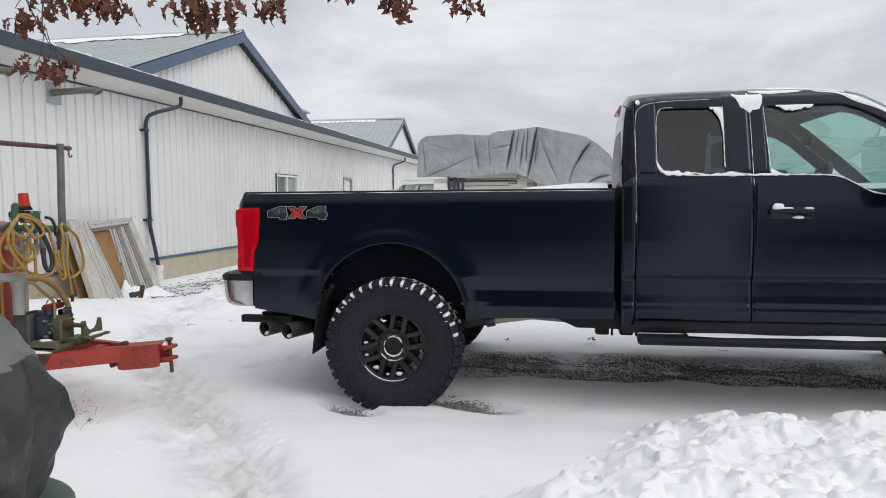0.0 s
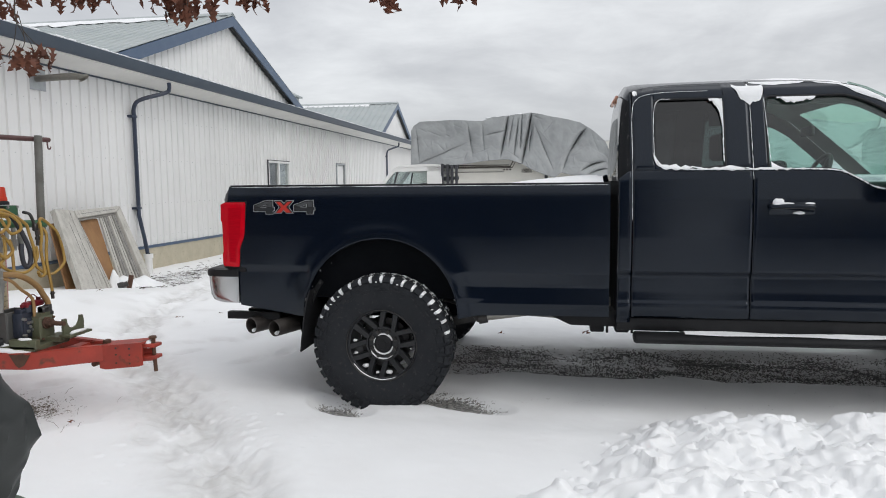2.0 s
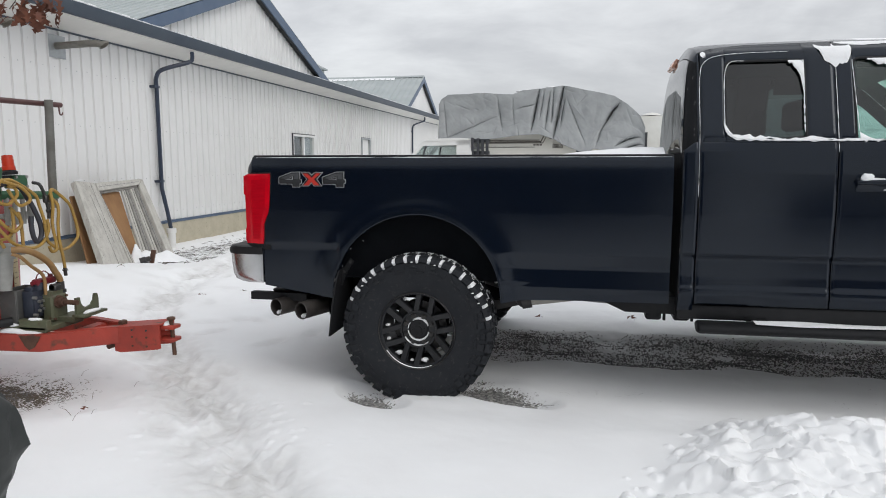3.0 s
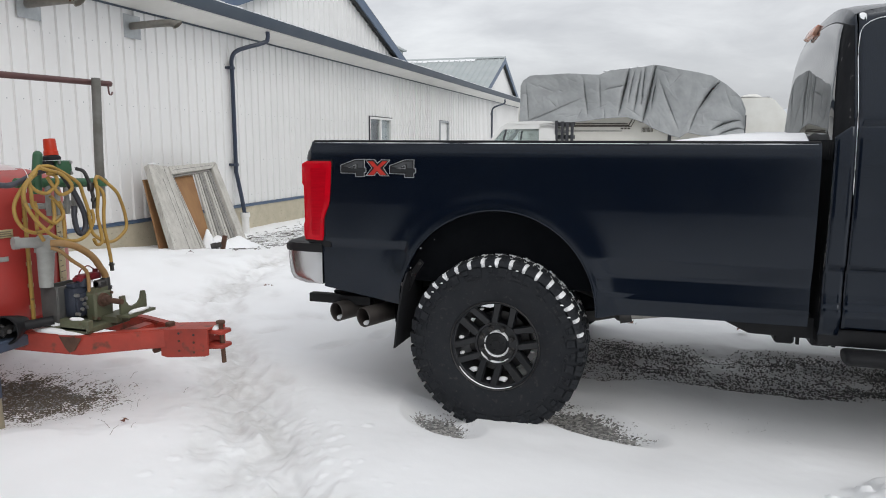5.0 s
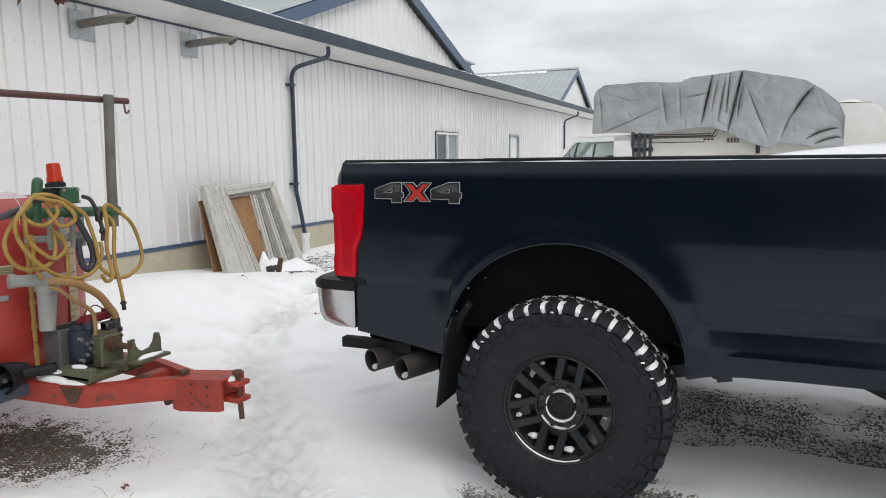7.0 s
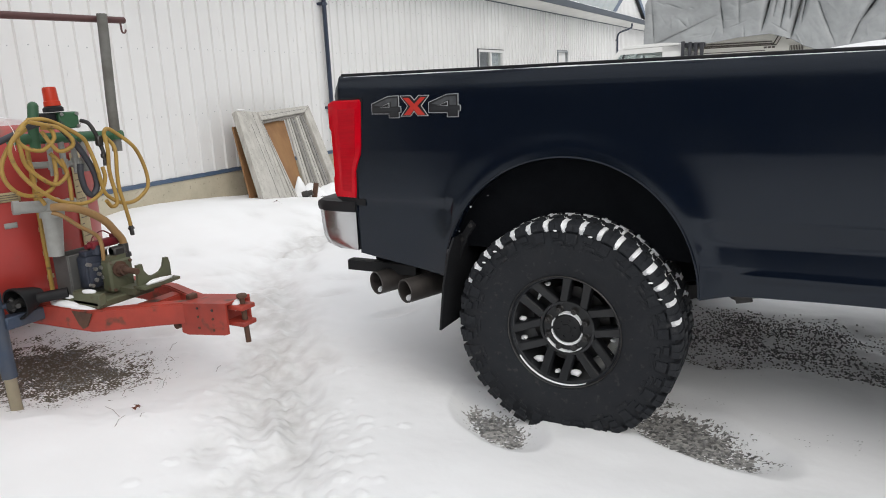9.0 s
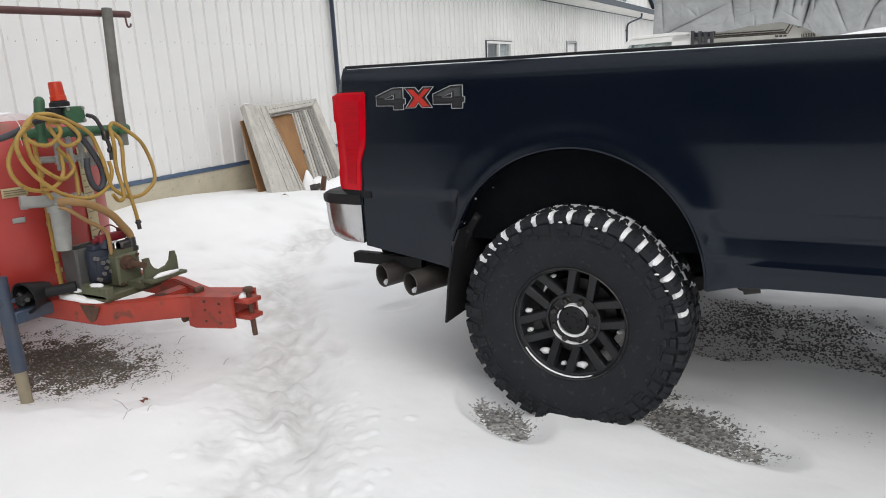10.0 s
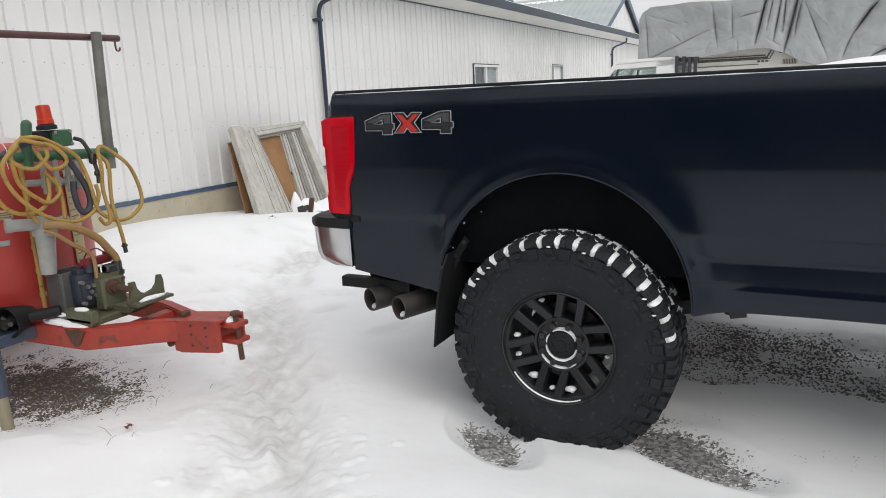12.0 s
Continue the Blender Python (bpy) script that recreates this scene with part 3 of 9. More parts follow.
def make_ground():
    xs, ys = graded(-6.0, 4.4, 0.021, 1500.0), graded(-2.9, 6.0, 0.021, 1500.0)
    xs = np.sort(np.concatenate([xs, xs[((xs > -1.9) & (xs < -0.2)) | ((xs > 1.1) & (xs < 3.4))] + 0.0105]))
    ys = np.sort(np.concatenate([ys, ys[(ys > -1.8) & (ys < 0.2)] + 0.0105]))
    gx, gy = np.meshgrid(xs, ys)
    x, y = gx.ravel(), gy.ravel()
    d, trod, packed = snow_depth(x, y)
    far = np.clip((np.hypot(x, y) - 12) / 30, 0, 1)
    d = d * (1 - far) + 0.08 * far
    z = 0.012 * fbm(x, y, 1.5, 3) * (1 - far) + np.maximum(d, 0.0) + 0.004 * (d < 0) * value_noise(x, y, 0.05, 7)
    z = z - 0.026
    nx, ny = len(xs), len(ys)
    idx = np.arange(nx * ny).reshape(ny, nx)
    quads = np.stack([idx[:-1, :-1], idx[:-1, 1:], idx[1:, 1:], idx[1:, :-1]], axis=-1).reshape(-1, 4)
    me = bpy.data.meshes.new("ground")
    me.from_pydata(np.stack([x, y, z], axis=1).tolist(), [], quads.tolist())
    soil = np.clip(hump(x, y, -2.75, -0.36, 1.1, 0.7) * 1.4, 0, 1)
    for name, values in (("depth", d + packed + 0.2 * far), ("trodden", trod), ("soil", soil)):
        layer = me.attributes.new(name, "FLOAT", "POINT")
        layer.data.foreach_set("value", values.astype(np.float32))
    me.materials.append(GROUND)
    me.shade_smooth()
    tagged(new("ground", me), "snow-covered gravel yard with bare dark gravel patches", "ground", kind="structure")


def ground_z(px, py):
    x, y = np.array([float(px)]), np.array([float(py)])
    d = snow_depth(x, y)[0]
    return float(0.012 * fbm(x, y, 1.5, 3)[0] + max(d[0], 0.0) - 0.026)


make_ground()


def make_gravel():
    """Loose stones on the bare patches, and standing out of the thin snow in the wheel strip."""
    rng = np.random.default_rng(9)
    n = 60000
    x, y = rng.uniform(-3.8, 4.4, n), rng.uniform(-0.9, 2.2, n)
    d = snow_depth(x, y)[0]
    keep = d < -0.012
    x, y, d = x[keep][:7000], y[keep][:7000], d[keep][:7000]
    size = rng.uniform(0.0032, 0.0085, len(x))
    sx, sy = rng.uniform(0.2, 5.2, 3 * n), rng.uniform(0.65, 1.85, 3 * n)
    patch = np.clip(0.52 + 1.1 * fbm(sx, sy * 1.6, 0.40, 37, 4), 0.03, 1)
    keep = rng.uniform(0, 1, 3 * n) < 0.30 * strip_mask(sx, sy) * patch
    sx, sy = sx[keep][:42000], sy[keep][:42000]
    sd = snow_depth(sx, sy)[0]
    x, y, d = np.concatenate([x, sx]), np.concatenate([y, sy]), np.concatenate([d, sd])
    size = np.concatenate([size, rng.uniform(0.003, 0.0085, len(sx))])
    z = 0.012 * fbm(x, y, 1.5, 3) + np.maximum(d, 0) - 0.026
    corner = np.array([(1, 0, 0), (0, 1, 0), (-1, 0, 0), (0, -1, 0), (0, 0, 0.8), (0, 0, -0.5)])
    tri = np.array([(0, 1, 4), (1, 2, 4), (2, 3, 4), (3, 0, 4), (1, 0, 5), (2, 1, 5), (3, 2, 5), (0, 3, 5)])
    jit = corner[None] * rng.uniform(0.6, 1.3, (len(x), 6, 3)) * size[:, None, None]
    turn = rng.uniform(0, 6.3, len(x))
    c, s = np.cos(turn)[:, None], np.sin(turn)[:, None]
    vx = jit[:, :, 0] * c - jit[:, :, 1] * s + x[:, None]
    vy = jit[:, :, 0] * s + jit[:, :, 1] * c + y[:, None]
    vz = jit[:, :, 2] + z[:, None] + size[:, None] * 0.3
    verts = np.stack([vx, vy, vz], axis=-1).reshape(-1, 3)
    faces = (tri[None] + 6 * np.arange(len(x))[:, None, None]).reshape(-1, 3)
    me = bpy.data.meshes.new("gravel")
    me.from_pydata(verts.tolist(), [], faces.tolist())
    me.materials.append(STONE)
    tagged(new("gravel", me), "loose dark grey gravel showing through the snow", "gravel", kind="stuff")


make_gravel()

# ---------------------------------------------------------------- the long white shed
WALL_X, EAVE_X, WALL_END, WALL_START = -5.76, -5.28, 29.4, -9.0
RIB, RIB_AT = 0.2038, 0.126


def ribbed_wall():
    """Steel cladding with upright trapezoid ribs, round its window and door openings."""
    bm = bmesh.new()

    def profile(y0, y1):
        pts, k = [], math.floor((y0 - RIB_AT) / RIB)
        pts.append((y0, 0.0))
        while k * RIB + RIB_AT < y1:
            c = k * RIB + RIB_AT
            for dy, dx in ((-0.024, 0.0), (-0.015, 0.026), (0.015, 0.026), (0.024, 0.0)):
                if y0 < c + dy < y1:
                    pts.append((c + dy, dx))
            k += 1
        pts.append((y1, 0.0))
        return pts

    def panel(y0, y1, z0, z1):
        rows = [(bm.verts.new((WALL_X + dx, y, z0)), bm.verts.new((WALL_X + dx, y, z1))) for y, dx in profile(y0, y1)]
        for (a, b), (c, d) in zip(rows, rows[1:]):
            bm.faces.new((a, c, d, b))

    top = 3.14
    for y0, y1, z0, z1 in ((WALL_START, 11.74, 0.469, top), (11.74, 13.16, 0.469, 1.16), (11.74, 13.16, 2.10, top), (13.16, 17.18, 0.469, top),
                           (17.18, 18.12, 2.17, top), (18.12, WALL_END, 0.469, top)):
        panel(y0, y1, z0, z1)
    ob = solo("wall_east", bm, SIDING, "white ribbed steel cladding of the long shed", "wall", kind="structure", smooth=False)
    mod = ob.modifiers.new("thickness", "SOLIDIFY")
    mod.thickness, mod.offset = 0.004, 0.0


def shed():
    bm = bmesh.new()
    for y0, y1, z0, z1 in ((WALL_START, 11.74, 0.40, 3.3), (11.74, 13.16, 0.40, 1.16), (11.74, 13.16, 2.10, 3.3), (13.16, 17.18, 0.40, 3.3), (17.18, 18.12, 2.17, 3.3), (18.12, WALL_END, 0.40, 3.3)):
        box(bm, WALL_X - 0.16, WALL_X - 0.012, y0, y1, z0, z1)
    solo("wall_core", bm, ROOM_DARK, "dark framing behind the shed cladding", "wall", kind="structure", smooth=False)
    for name, y0, y1 in (("wall_north", WALL_END, WALL_END + 0.16), ("wall_south", WALL_START - 0.16, WALL_START)):
        bm = bmesh.new()
        box(bm, -16.0, WALL_X, y0, y1, 0.3, 3.3)
        solo(name, bm, SIDING, "white end wall of the long shed", "wall", kind="structure", smooth=False)
    bm = bmesh.new()
    box(bm, -16.16, -16.0, WALL_START, WALL_END, 0.0, 3.3)
    solo("wall_west", bm, SIDING, "white back wall of the long shed", "wall", kind="structure", smooth=False)
    bm = bmesh.new()
    box(bm, WALL_X - 0.25, WALL_X + 0.022, WALL_START, WALL_END, -0.4, 0.425, 0.006)
    solo("foundation", bm, CONCRETE, "tan concrete footing below the shed wall", "foundation", kind="structure")
    # base flashing: a strip with a small upturned lip
    bm = bmesh.new()
    slab(bm, [(0.0, 0.0), (0.035, -0.004), (0.038, 0.004), (0.026, 0.012), (0.024, 0.042), (0.0, 0.042)], WALL_START, WALL_END, lambda u, v, d: Vector((WALL_X + u, d, 0.425 + v)))
    solo("base_trim", bm, BLUE, "blue flashing along the foot of the cladding", "trim", kind="structure", smooth=False)
    # eave: soffit, wall-top trim, fascia with gutter
    bm = bmesh.new()
    slab(bm, [(WALL_X + 0.022, 3.145), (EAVE_X + 0.05, 3.222), (EAVE_X + 0.05, 3.236), (WALL_X + 0.022, 3.165)], WALL_START, WALL_END + 0.3, lambda u, v, d: Vector((u, d, v)))
    solo("soffit", bm, SOFFIT, "white boarded soffit beneath the eave", "soffit", kind="structure", smooth=False)
    bm = bmesh.new()
    box(bm, WALL_X + 0.02, WALL_X + 0.045, WALL_START, WALL_END, 3.124, 3.146, 0.003)
    solo("soffit_trim", bm, GUTTER, "dark blue trim where wall meets soffit", "trim", kind="structure")
    bm = bmesh.new()
    slab(bm, [(-0.02, 0.072), (0.075, 0.072), (0.09, 0.085), (0.10, 0.12), (0.125, 0.17), (0.135, 0.225), (0.118, 0.232), (0.10, 0.225), (0.085, 0.16), (-0.02, 0.15)],
         WALL_START, WALL_END + 0.3, lambda u, v, d: Vector((EAVE_X + u, d, 3.165 + v)))
    solo("gutter", bm, GUTTER, "slate blue metal gutter along the eave", "gutter", kind="structure", angle=50)


SLOPE = 0.30


def ribbed_roof(name, u0, u1, v0, v1, at, label, pitch=0.229, height=0.02):
    """Roofing sheet: ribs spaced along u run in the direction of v."""
    bm = bmesh.new()
    pts, k = [], math.ceil(u0 / pitch)
    pts.append((u0, 0.0))
    while k * pitch < u1 - 0.03:
        for du, dz in ((-0.022, 0), (-0.01, height), (0.01, height), (0.022, 0)):
            if u0 < k * pitch + du < u1:
                pts.append((k * pitch + du, dz))
        k += 1
    pts.append((u1, 0.0))
    rows = [[bm.verts.new(at(u, v, dz)) for v in (v0, v1)] for u, dz in pts]
    for a, b in zip(rows, rows[1:]):
        bm.faces.new((a[0], b[0], b[1], a[1]))
    ob = solo(name, bm, ROOFING, label, "roof", kind="structure", smooth=False)
    mod = ob.modifiers.new("thickness", "SOLIDIFY")
    mod.thickness, mod.offset = 0.012, -1.0
    return ob


def roofs():
    def main(u, v, dz):
        return Vector((EAVE_X + 0.06 - v, u, 3.405 + SLOPE * v + dz))
    ribbed_roof("roof_main", WALL_START - 0.3, WALL_END + 0.3, 0.0, 5.4, main, "grey-green ribbed metal roof of the long shed")
    def back(u, v, dz):
        return Vector((EAVE_X + 0.06 - v, u, 3.405 + SLOPE * 10.8 - SLOPE * v + dz))
    ribbed_roof("roof_back", WALL_START - 0.3, WALL_END + 0.3, 5.4, 10.9, back, "far slope of the ribbed metal roof")
    # snow caught between the rib ends along the roof edge
    bm = bmesh.new()
    rng = random.Random(31)
    y = WALL_START
    while y < WALL_END:
        if rng.random() < 0.82:
            h, back_by = rng.uniform(0.012, 0.032), rng.uniform(0.12, 0.5)
            slab(bm, [(-back_by, SLOPE * back_by - 0.002), (0.012, -0.012), (0.022, h * 0.5), (0.008, h), (-back_by * 0.5, SLOPE * back_by * 0.5 + h * 0.7)], y + 0.024 + rng.uniform(0, 0.02), y + 0.229 - 0.024 - rng.uniform(0, 0.02),
                 lambda u, v, d: Vector((EAVE_X + 0.06 + u, d, 3.407 + v)))
        y += 0.229
    solo("eave_snow", bm, SNOW, "thin snow caught between the roof ribs", "snow", kind="stuff")


def cross_gable(i, y0, y1, y_top, z_eave, z_top, rake_x=-5.35):
    """A gabled cross wing above the eave: wall, two roof slopes and blue barge boards."""
    half = (y1 - y0) / 2
    rise = (z_top - z_eave) / half
    wall_x = rake_x - 0.17
    bm = bmesh.new()
    zt = z_top - 0.16
    pts = []
    k = math.ceil((y0 + 0.05 - RIB_AT) / RIB)
    pts.append((y0 + 0.02, 0.0))
    while k * RIB + RIB_AT < y1 - 0.05:
        for dy, dx in ((-0.026, 0.0), (-0.012, 0.019), (0.012, 0.019), (0.026, 0.0)):
            pts.append((k * RIB + RIB_AT + dy, dx))
        k += 1
    pts.append((y1 - 0.02, 0.0))
    if not any(abs(p[0] - y_top) < 1e-4 for p in pts):
        pts.append((y_top, 0.0))
    pts.sort()
    rows = [(bm.verts.new((wall_x + dx, y, 3.2)), bm.verts.new((wall_x + dx, y, max(3.21, zt - rise * abs(y - y_top))))) for y, dx in pts]
    for (a, b), (c, d) in zip(rows, rows[1:]):
        bm.faces.new((a, c, d, b))
    solo("gable_wall_%d" % i, bm, SIDING, "white ribbed gable wall above the eave", "wall", kind="structure", smooth=False)

    length = 9.0

    def near(u, v, dz):
        return Vector((rake_x - u, y_top - half * v, z_top + 0.03 - (z_top - z_eave) * v + dz))

    def far(u, v, dz):
        return Vector((rake_x - u, y_top + half * v, z_top + 0.03 - (z_top - z_eave) * v + dz))
    ribbed_roof("gable_roof_%da" % i, 0.0, length, 0.0, 1.06, near, "snow-dusted ribbed metal slope of the cross gable")
    ribbed_roof("gable_roof_%db" % i, 0.0, length, 0.0, 1.06, far, "ribbed metal slope of the cross gable")
    for side, tag in ((-1, "a"), (1, "b")):
        bm = bmesh.new()
        outline = [(0.0, z_top + 0.01), (half * 1.06, z_top + 0.01 - (z_top - z_eave) * 1.06), (half * 1.06, z_top - 0.19 - (z_top - z_eave) * 1.06), (0.0, z_top - 0.19)]
        slab(bm, outline, rake_x - 0.025, rake_x + 0.006, lambda u, v, d: Vector((d, y_top + side * u, v)))
        solo("barge_board_%d%s" % (i, tag), bm, BLUE, "blue barge board along the gable edge", "trim", kind="structure", smooth=False)
        # underside of the overhang, its shade put into a near-black colour
        bm = bmesh.new()
        sheet(bm, (wall_x + 0.02, rake_x - 0.02), (0.0, 1.06), lambda u, v: Vector((u, y_top + side * half * v, z_top - 0.15 - (z_top - z_eave) * v)))
        ob = solo("gable_soffit_%d%s" % (i, tag), bm, ROOM_DARK, "shaded underside of the gable overhang", "soffit", kind="structure", smooth=False)
        mod = ob.modifiers.new("thickness", "SOLIDIFY")
        mod.thickness = 0.015
    # snow caught along the ridge
    bm = bmesh.new()
    us = steps(1.2, length - 0.2, 40)
    rows = []
    for u in us:
        w = 0.10 + 0.16 * abs(noise.noise(Vector((u * 1.3, i * 5.0, 0))))
        rows.append([near(u, w, 0.024), near(u, w * 0.5, 0.034), near(u, 0.0, 0.045), far(u, 0.05, 0.03)])
    loft(bm, rows, closed=False, caps=False)
    ob = solo("ridge_snow_%d" % i, bm, SNOW, "thin snow lying along the gable ridge", "snow", kind="structure")
    # ridge capping
    bm = bmesh.new()
    slab(bm, [(-0.13, -0.045), (0.0, 0.03), (0.13, -0.045), (0.13, -0.03), (0.0, 0.045), (-0.13, -0.03)], 0.0, length, lambda u, v, d: Vector((rake_x - d, y_top + u, z_top + 0.045 + v)))
    solo("ridge_cap_%d" % i, bm, ROOFING, "grey metal ridge capping", "roof", kind="structure", smooth=False)


def vent_box(y):
    bm = bmesh.new()
    box(bm, -6.9, -6.3, y - 0.3, y + 0.3, 3.5, 4.02, 0.02)
    t = thing("roof_vent", (-6.6, y, 3.5), "small grey louvred vent on the shed roof", "vent")
    part("housing", bm, ROOFING, t)
    bm = bmesh.new()
    rings = [[Vector((-6.6 + sx * s, y + sy * s, z)) for sx, sy in ((-1, -1), (1, -1), (1, 1), (-1, 1))] for s, z in ((0.38, 4.02), (0.38, 4.06), (0.06, 4.24))]
    loft(bm, rings)
    part("cap", bm, ROOFING, t, smooth=False)


def window(i, y0, y1, z0, z1):
    t = thing("window_%d" % i, (WALL_X, (y0 + y1) / 2, z0), "sliding window with white frame and half-drawn pale blind", "window", kind="structure")
    bm = bmesh.new()
    for a, b, c, d in ((y0, y1, z1 - 0.05, z1), (y0, y1, z0, z0 + 0.05), (y0, y0 + 0.05, z0 + 0.05, z1 - 0.05), (y1 - 0.05, y1, z0 + 0.05, z1 - 0.05)):
        box(bm, WALL_X - 0.09, WALL_X + 0.03, a, b, c, d)
    part("window_frame", bm, FRAME_WHITE, t, smooth=False)
    bm = bmesh.new()
    for a, b, c, d in ((y0 - 0.015, y1 + 0.015, z1, z1 + 0.018), (y0 - 0.018, y0, z0, z1)):
        box(bm, WALL_X - 0.02, WALL_X + 0.036, a, b, c, d)
    part("flashing", bm, FRAME_DARK, t, smooth=False)
    mid = (y0 + y1) / 2
    bm = bmesh.new()
    box(bm, WALL_X - 0.05, WALL_X + 0.02, mid - 0.035, mid + 0.035, z0 + 0.05, z1 - 0.05)
    part("meeting_rail", bm, FRAME_WHITE, t, smooth=False)
    for a, b in ((y0 + 0.05, mid - 0.035), (mid + 0.035, y1 - 0.05)):
        bm = bmesh.new()
        box(bm, WALL_X - 0.03, WALL_X - 0.022, a, b, z0 + 0.05, z1 - 0.05)
        pane = part("pane", bm, PANE, t, smooth=False)
        pane.visible_shadow = False
    bm = bmesh.new()
    zz = z1 - 0.06
    while zz > z0 + 0.1:
        box(bm, WALL_X - 0.085, WALL_X - 0.075, mid + 0.06, y1 - 0.06, zz - 0.05, zz)
        zz -= 0.056
    part("blind", bm, CURTAIN, t, smooth=False)


def plain_door(i, y0, y1, z1):
    t = thing("door_%d" % i, (WALL_X, (y0 + y1) / 2, 0.05), "plain white service door in a grey frame", "door", kind="structure")
    bm = bmesh.new()
    for a, b, c, d in ((y0, y1, z1 - 0.05, z1), (y0, y0 + 0.05, 0.44, z1 - 0.05), (y1 - 0.05, y1, 0.44, z1 - 0.05)):
        box(bm, WALL_X - 0.1, WALL_X + 0.034, a, b, c, d)
    part("frame", bm, GALV, t, smooth=False)
    bm = bmesh.new()
    box(bm, WALL_X - 0.07, WALL_X - 0.03, y0 + 0.05, y1 - 0.05, 0.44, z1 - 0.05, 0.006)
    leaf = part("leaf", bm, FRAME_WHITE, t)
    bm = bmesh.new()
    cyl(bm, (WALL_X - 0.03, y1 - 0.13, 1.05), (WALL_X + 0.02, y1 - 0.13, 1.05), 0.03, 12)
    part("door_knob", bm, GALV, leaf)


def downpipe(y, kick):
    t = thing("downpipe", (WALL_X, y, 0.2), "dark blue metal downpipe with elbows on the shed wall", "downpipe", "downpipes")
    r = 0.033
    line = [(EAVE_X + 0.03, y + 0.365, 3.20), (EAVE_X + 0.03, y + 0.365, 3.10), (EAVE_X - 0.02, y + 0.33, 3.03), (WALL_X + 0.16, y + 0.06, 2.89), (WALL_X + 0.085, y, 2.76), (WALL_X + 0.08, y, 2.6)]
    bm = bmesh.new()
    pts = smooth_line(line, 5)
    pts += [Vector((WALL_X + 0.08, y, z)) for z in (2.0, 1.3, 1.0)]
    pts += [Vector((WALL_X + 0.08 + kick * 0.6, y + 0.02 * kick, 0.62)), Vector((WALL_X + 0.08 + kick, y + 0.05 * kick, 0.30))]
    tube(bm, pts, r, 8)
    part("pipe", bm, PIPE_BLUE, t)
    for z in (2.62, 1.12):
        bm = bmesh.new()
        box(bm, WALL_X + 0.0, WALL_X + 0.10, y - 0.075, y + 0.06, z - 0.02, z + 0.02, 0.004)
        part("strap", bm, PIPE_BLUE, t)
    if kick:
        bm = bmesh.new()
        lathe(bm, [(0.052, -0.2), (0.06, -0.2), (0.06, 0.08), (0.075, 0.085), (0.075, 0.16), (0.052, 0.16)], pose(WALL_X + 0.08 + kick, y + 0.05 * kick, 0.2), 20)
        part("drain_socket", bm, FRAME_WHITE, t, "white plastic drain socket")


def wall_outlet(y, z):
    """A bent steel vent pipe on a square plate."""
    t = thing("exhaust_outlet", (WALL_X, y, z), "bent steel exhaust pipe on a square galvanised wall plate", "exhaust pipe", "wall exhausts")
    bm = bmesh.new()
    box(bm, WALL_X + 0.027, WALL_X + 0.033, y - 0.15, y + 0.15, z - 0.15, z + 0.14, 0.002)
    part("plate", bm, GALV, t)
    bm = bmesh.new()
    pts = smooth_line([(WALL_X + 0.02, y - 0.02, z), (WALL_X + 0.3, y - 0.02, z + 0.01), (WALL_X + 0.56, y - 0.02, z + 0.016), (WALL_X + 0.66, y - 0.02, z + 0.006), (WALL_X + 0.72, y - 0.02, z - 0.02)], 5)
    tube(bm, pts, 0.045, 14, caps=False)
    bmesh.ops.solidify(bm, geom=bm.faces[:], thickness=0.004)
    for v in bm.verts:
        if v.co.x > WALL_X + 0.70:
            v.co.x += 1.1 * (v.co.z - (z - 0.03))
    part("pipe", bm, EXHAUST, t)


def cladding_screws():
    """Small screw heads in rows across the cladding."""
    bm = bmesh.new()
    rng = random.Random(6)
    for z in (0.62, 1.18, 1.93, 2.66):
        for k in range(-12, 80):
            y = k * RIB + RIB_AT + RIB / 2
            if 11.7 < y < 13.2 or 17.1 < y < 18.2:
                continue
            zz = z + rng.uniform(-0.01, 0.01)
            lathe(bm, [(0.0, 0.006), (0.005, 0.005), (0.008, 0.0)], pose(WALL_X, y, zz, 0, 90, 0), 6)
    solo("cladding_screws", bm, GALV, "small screw heads on the white cladding", "screws", kind="stuff")


ribbed_wall()
cladding_screws()
shed()
roofs()
cross_gable(1, 5.46, 13.12, 9.29, 3.50, 4.90)
cross_gable(2, 21.86, 27.46, 24.66, 3.48, 4.84)
vent_box(15.2)
window(1, 11.75, 13.15, 1.17, 2.08)
plain_door(1, 17.19, 18.11, 2.16)
downpipe(6.215, 0.13)
downpipe(23.85, 0.0)
wall_outlet(4.135, 2.925)
wall_outlet(2.60, 2.915)

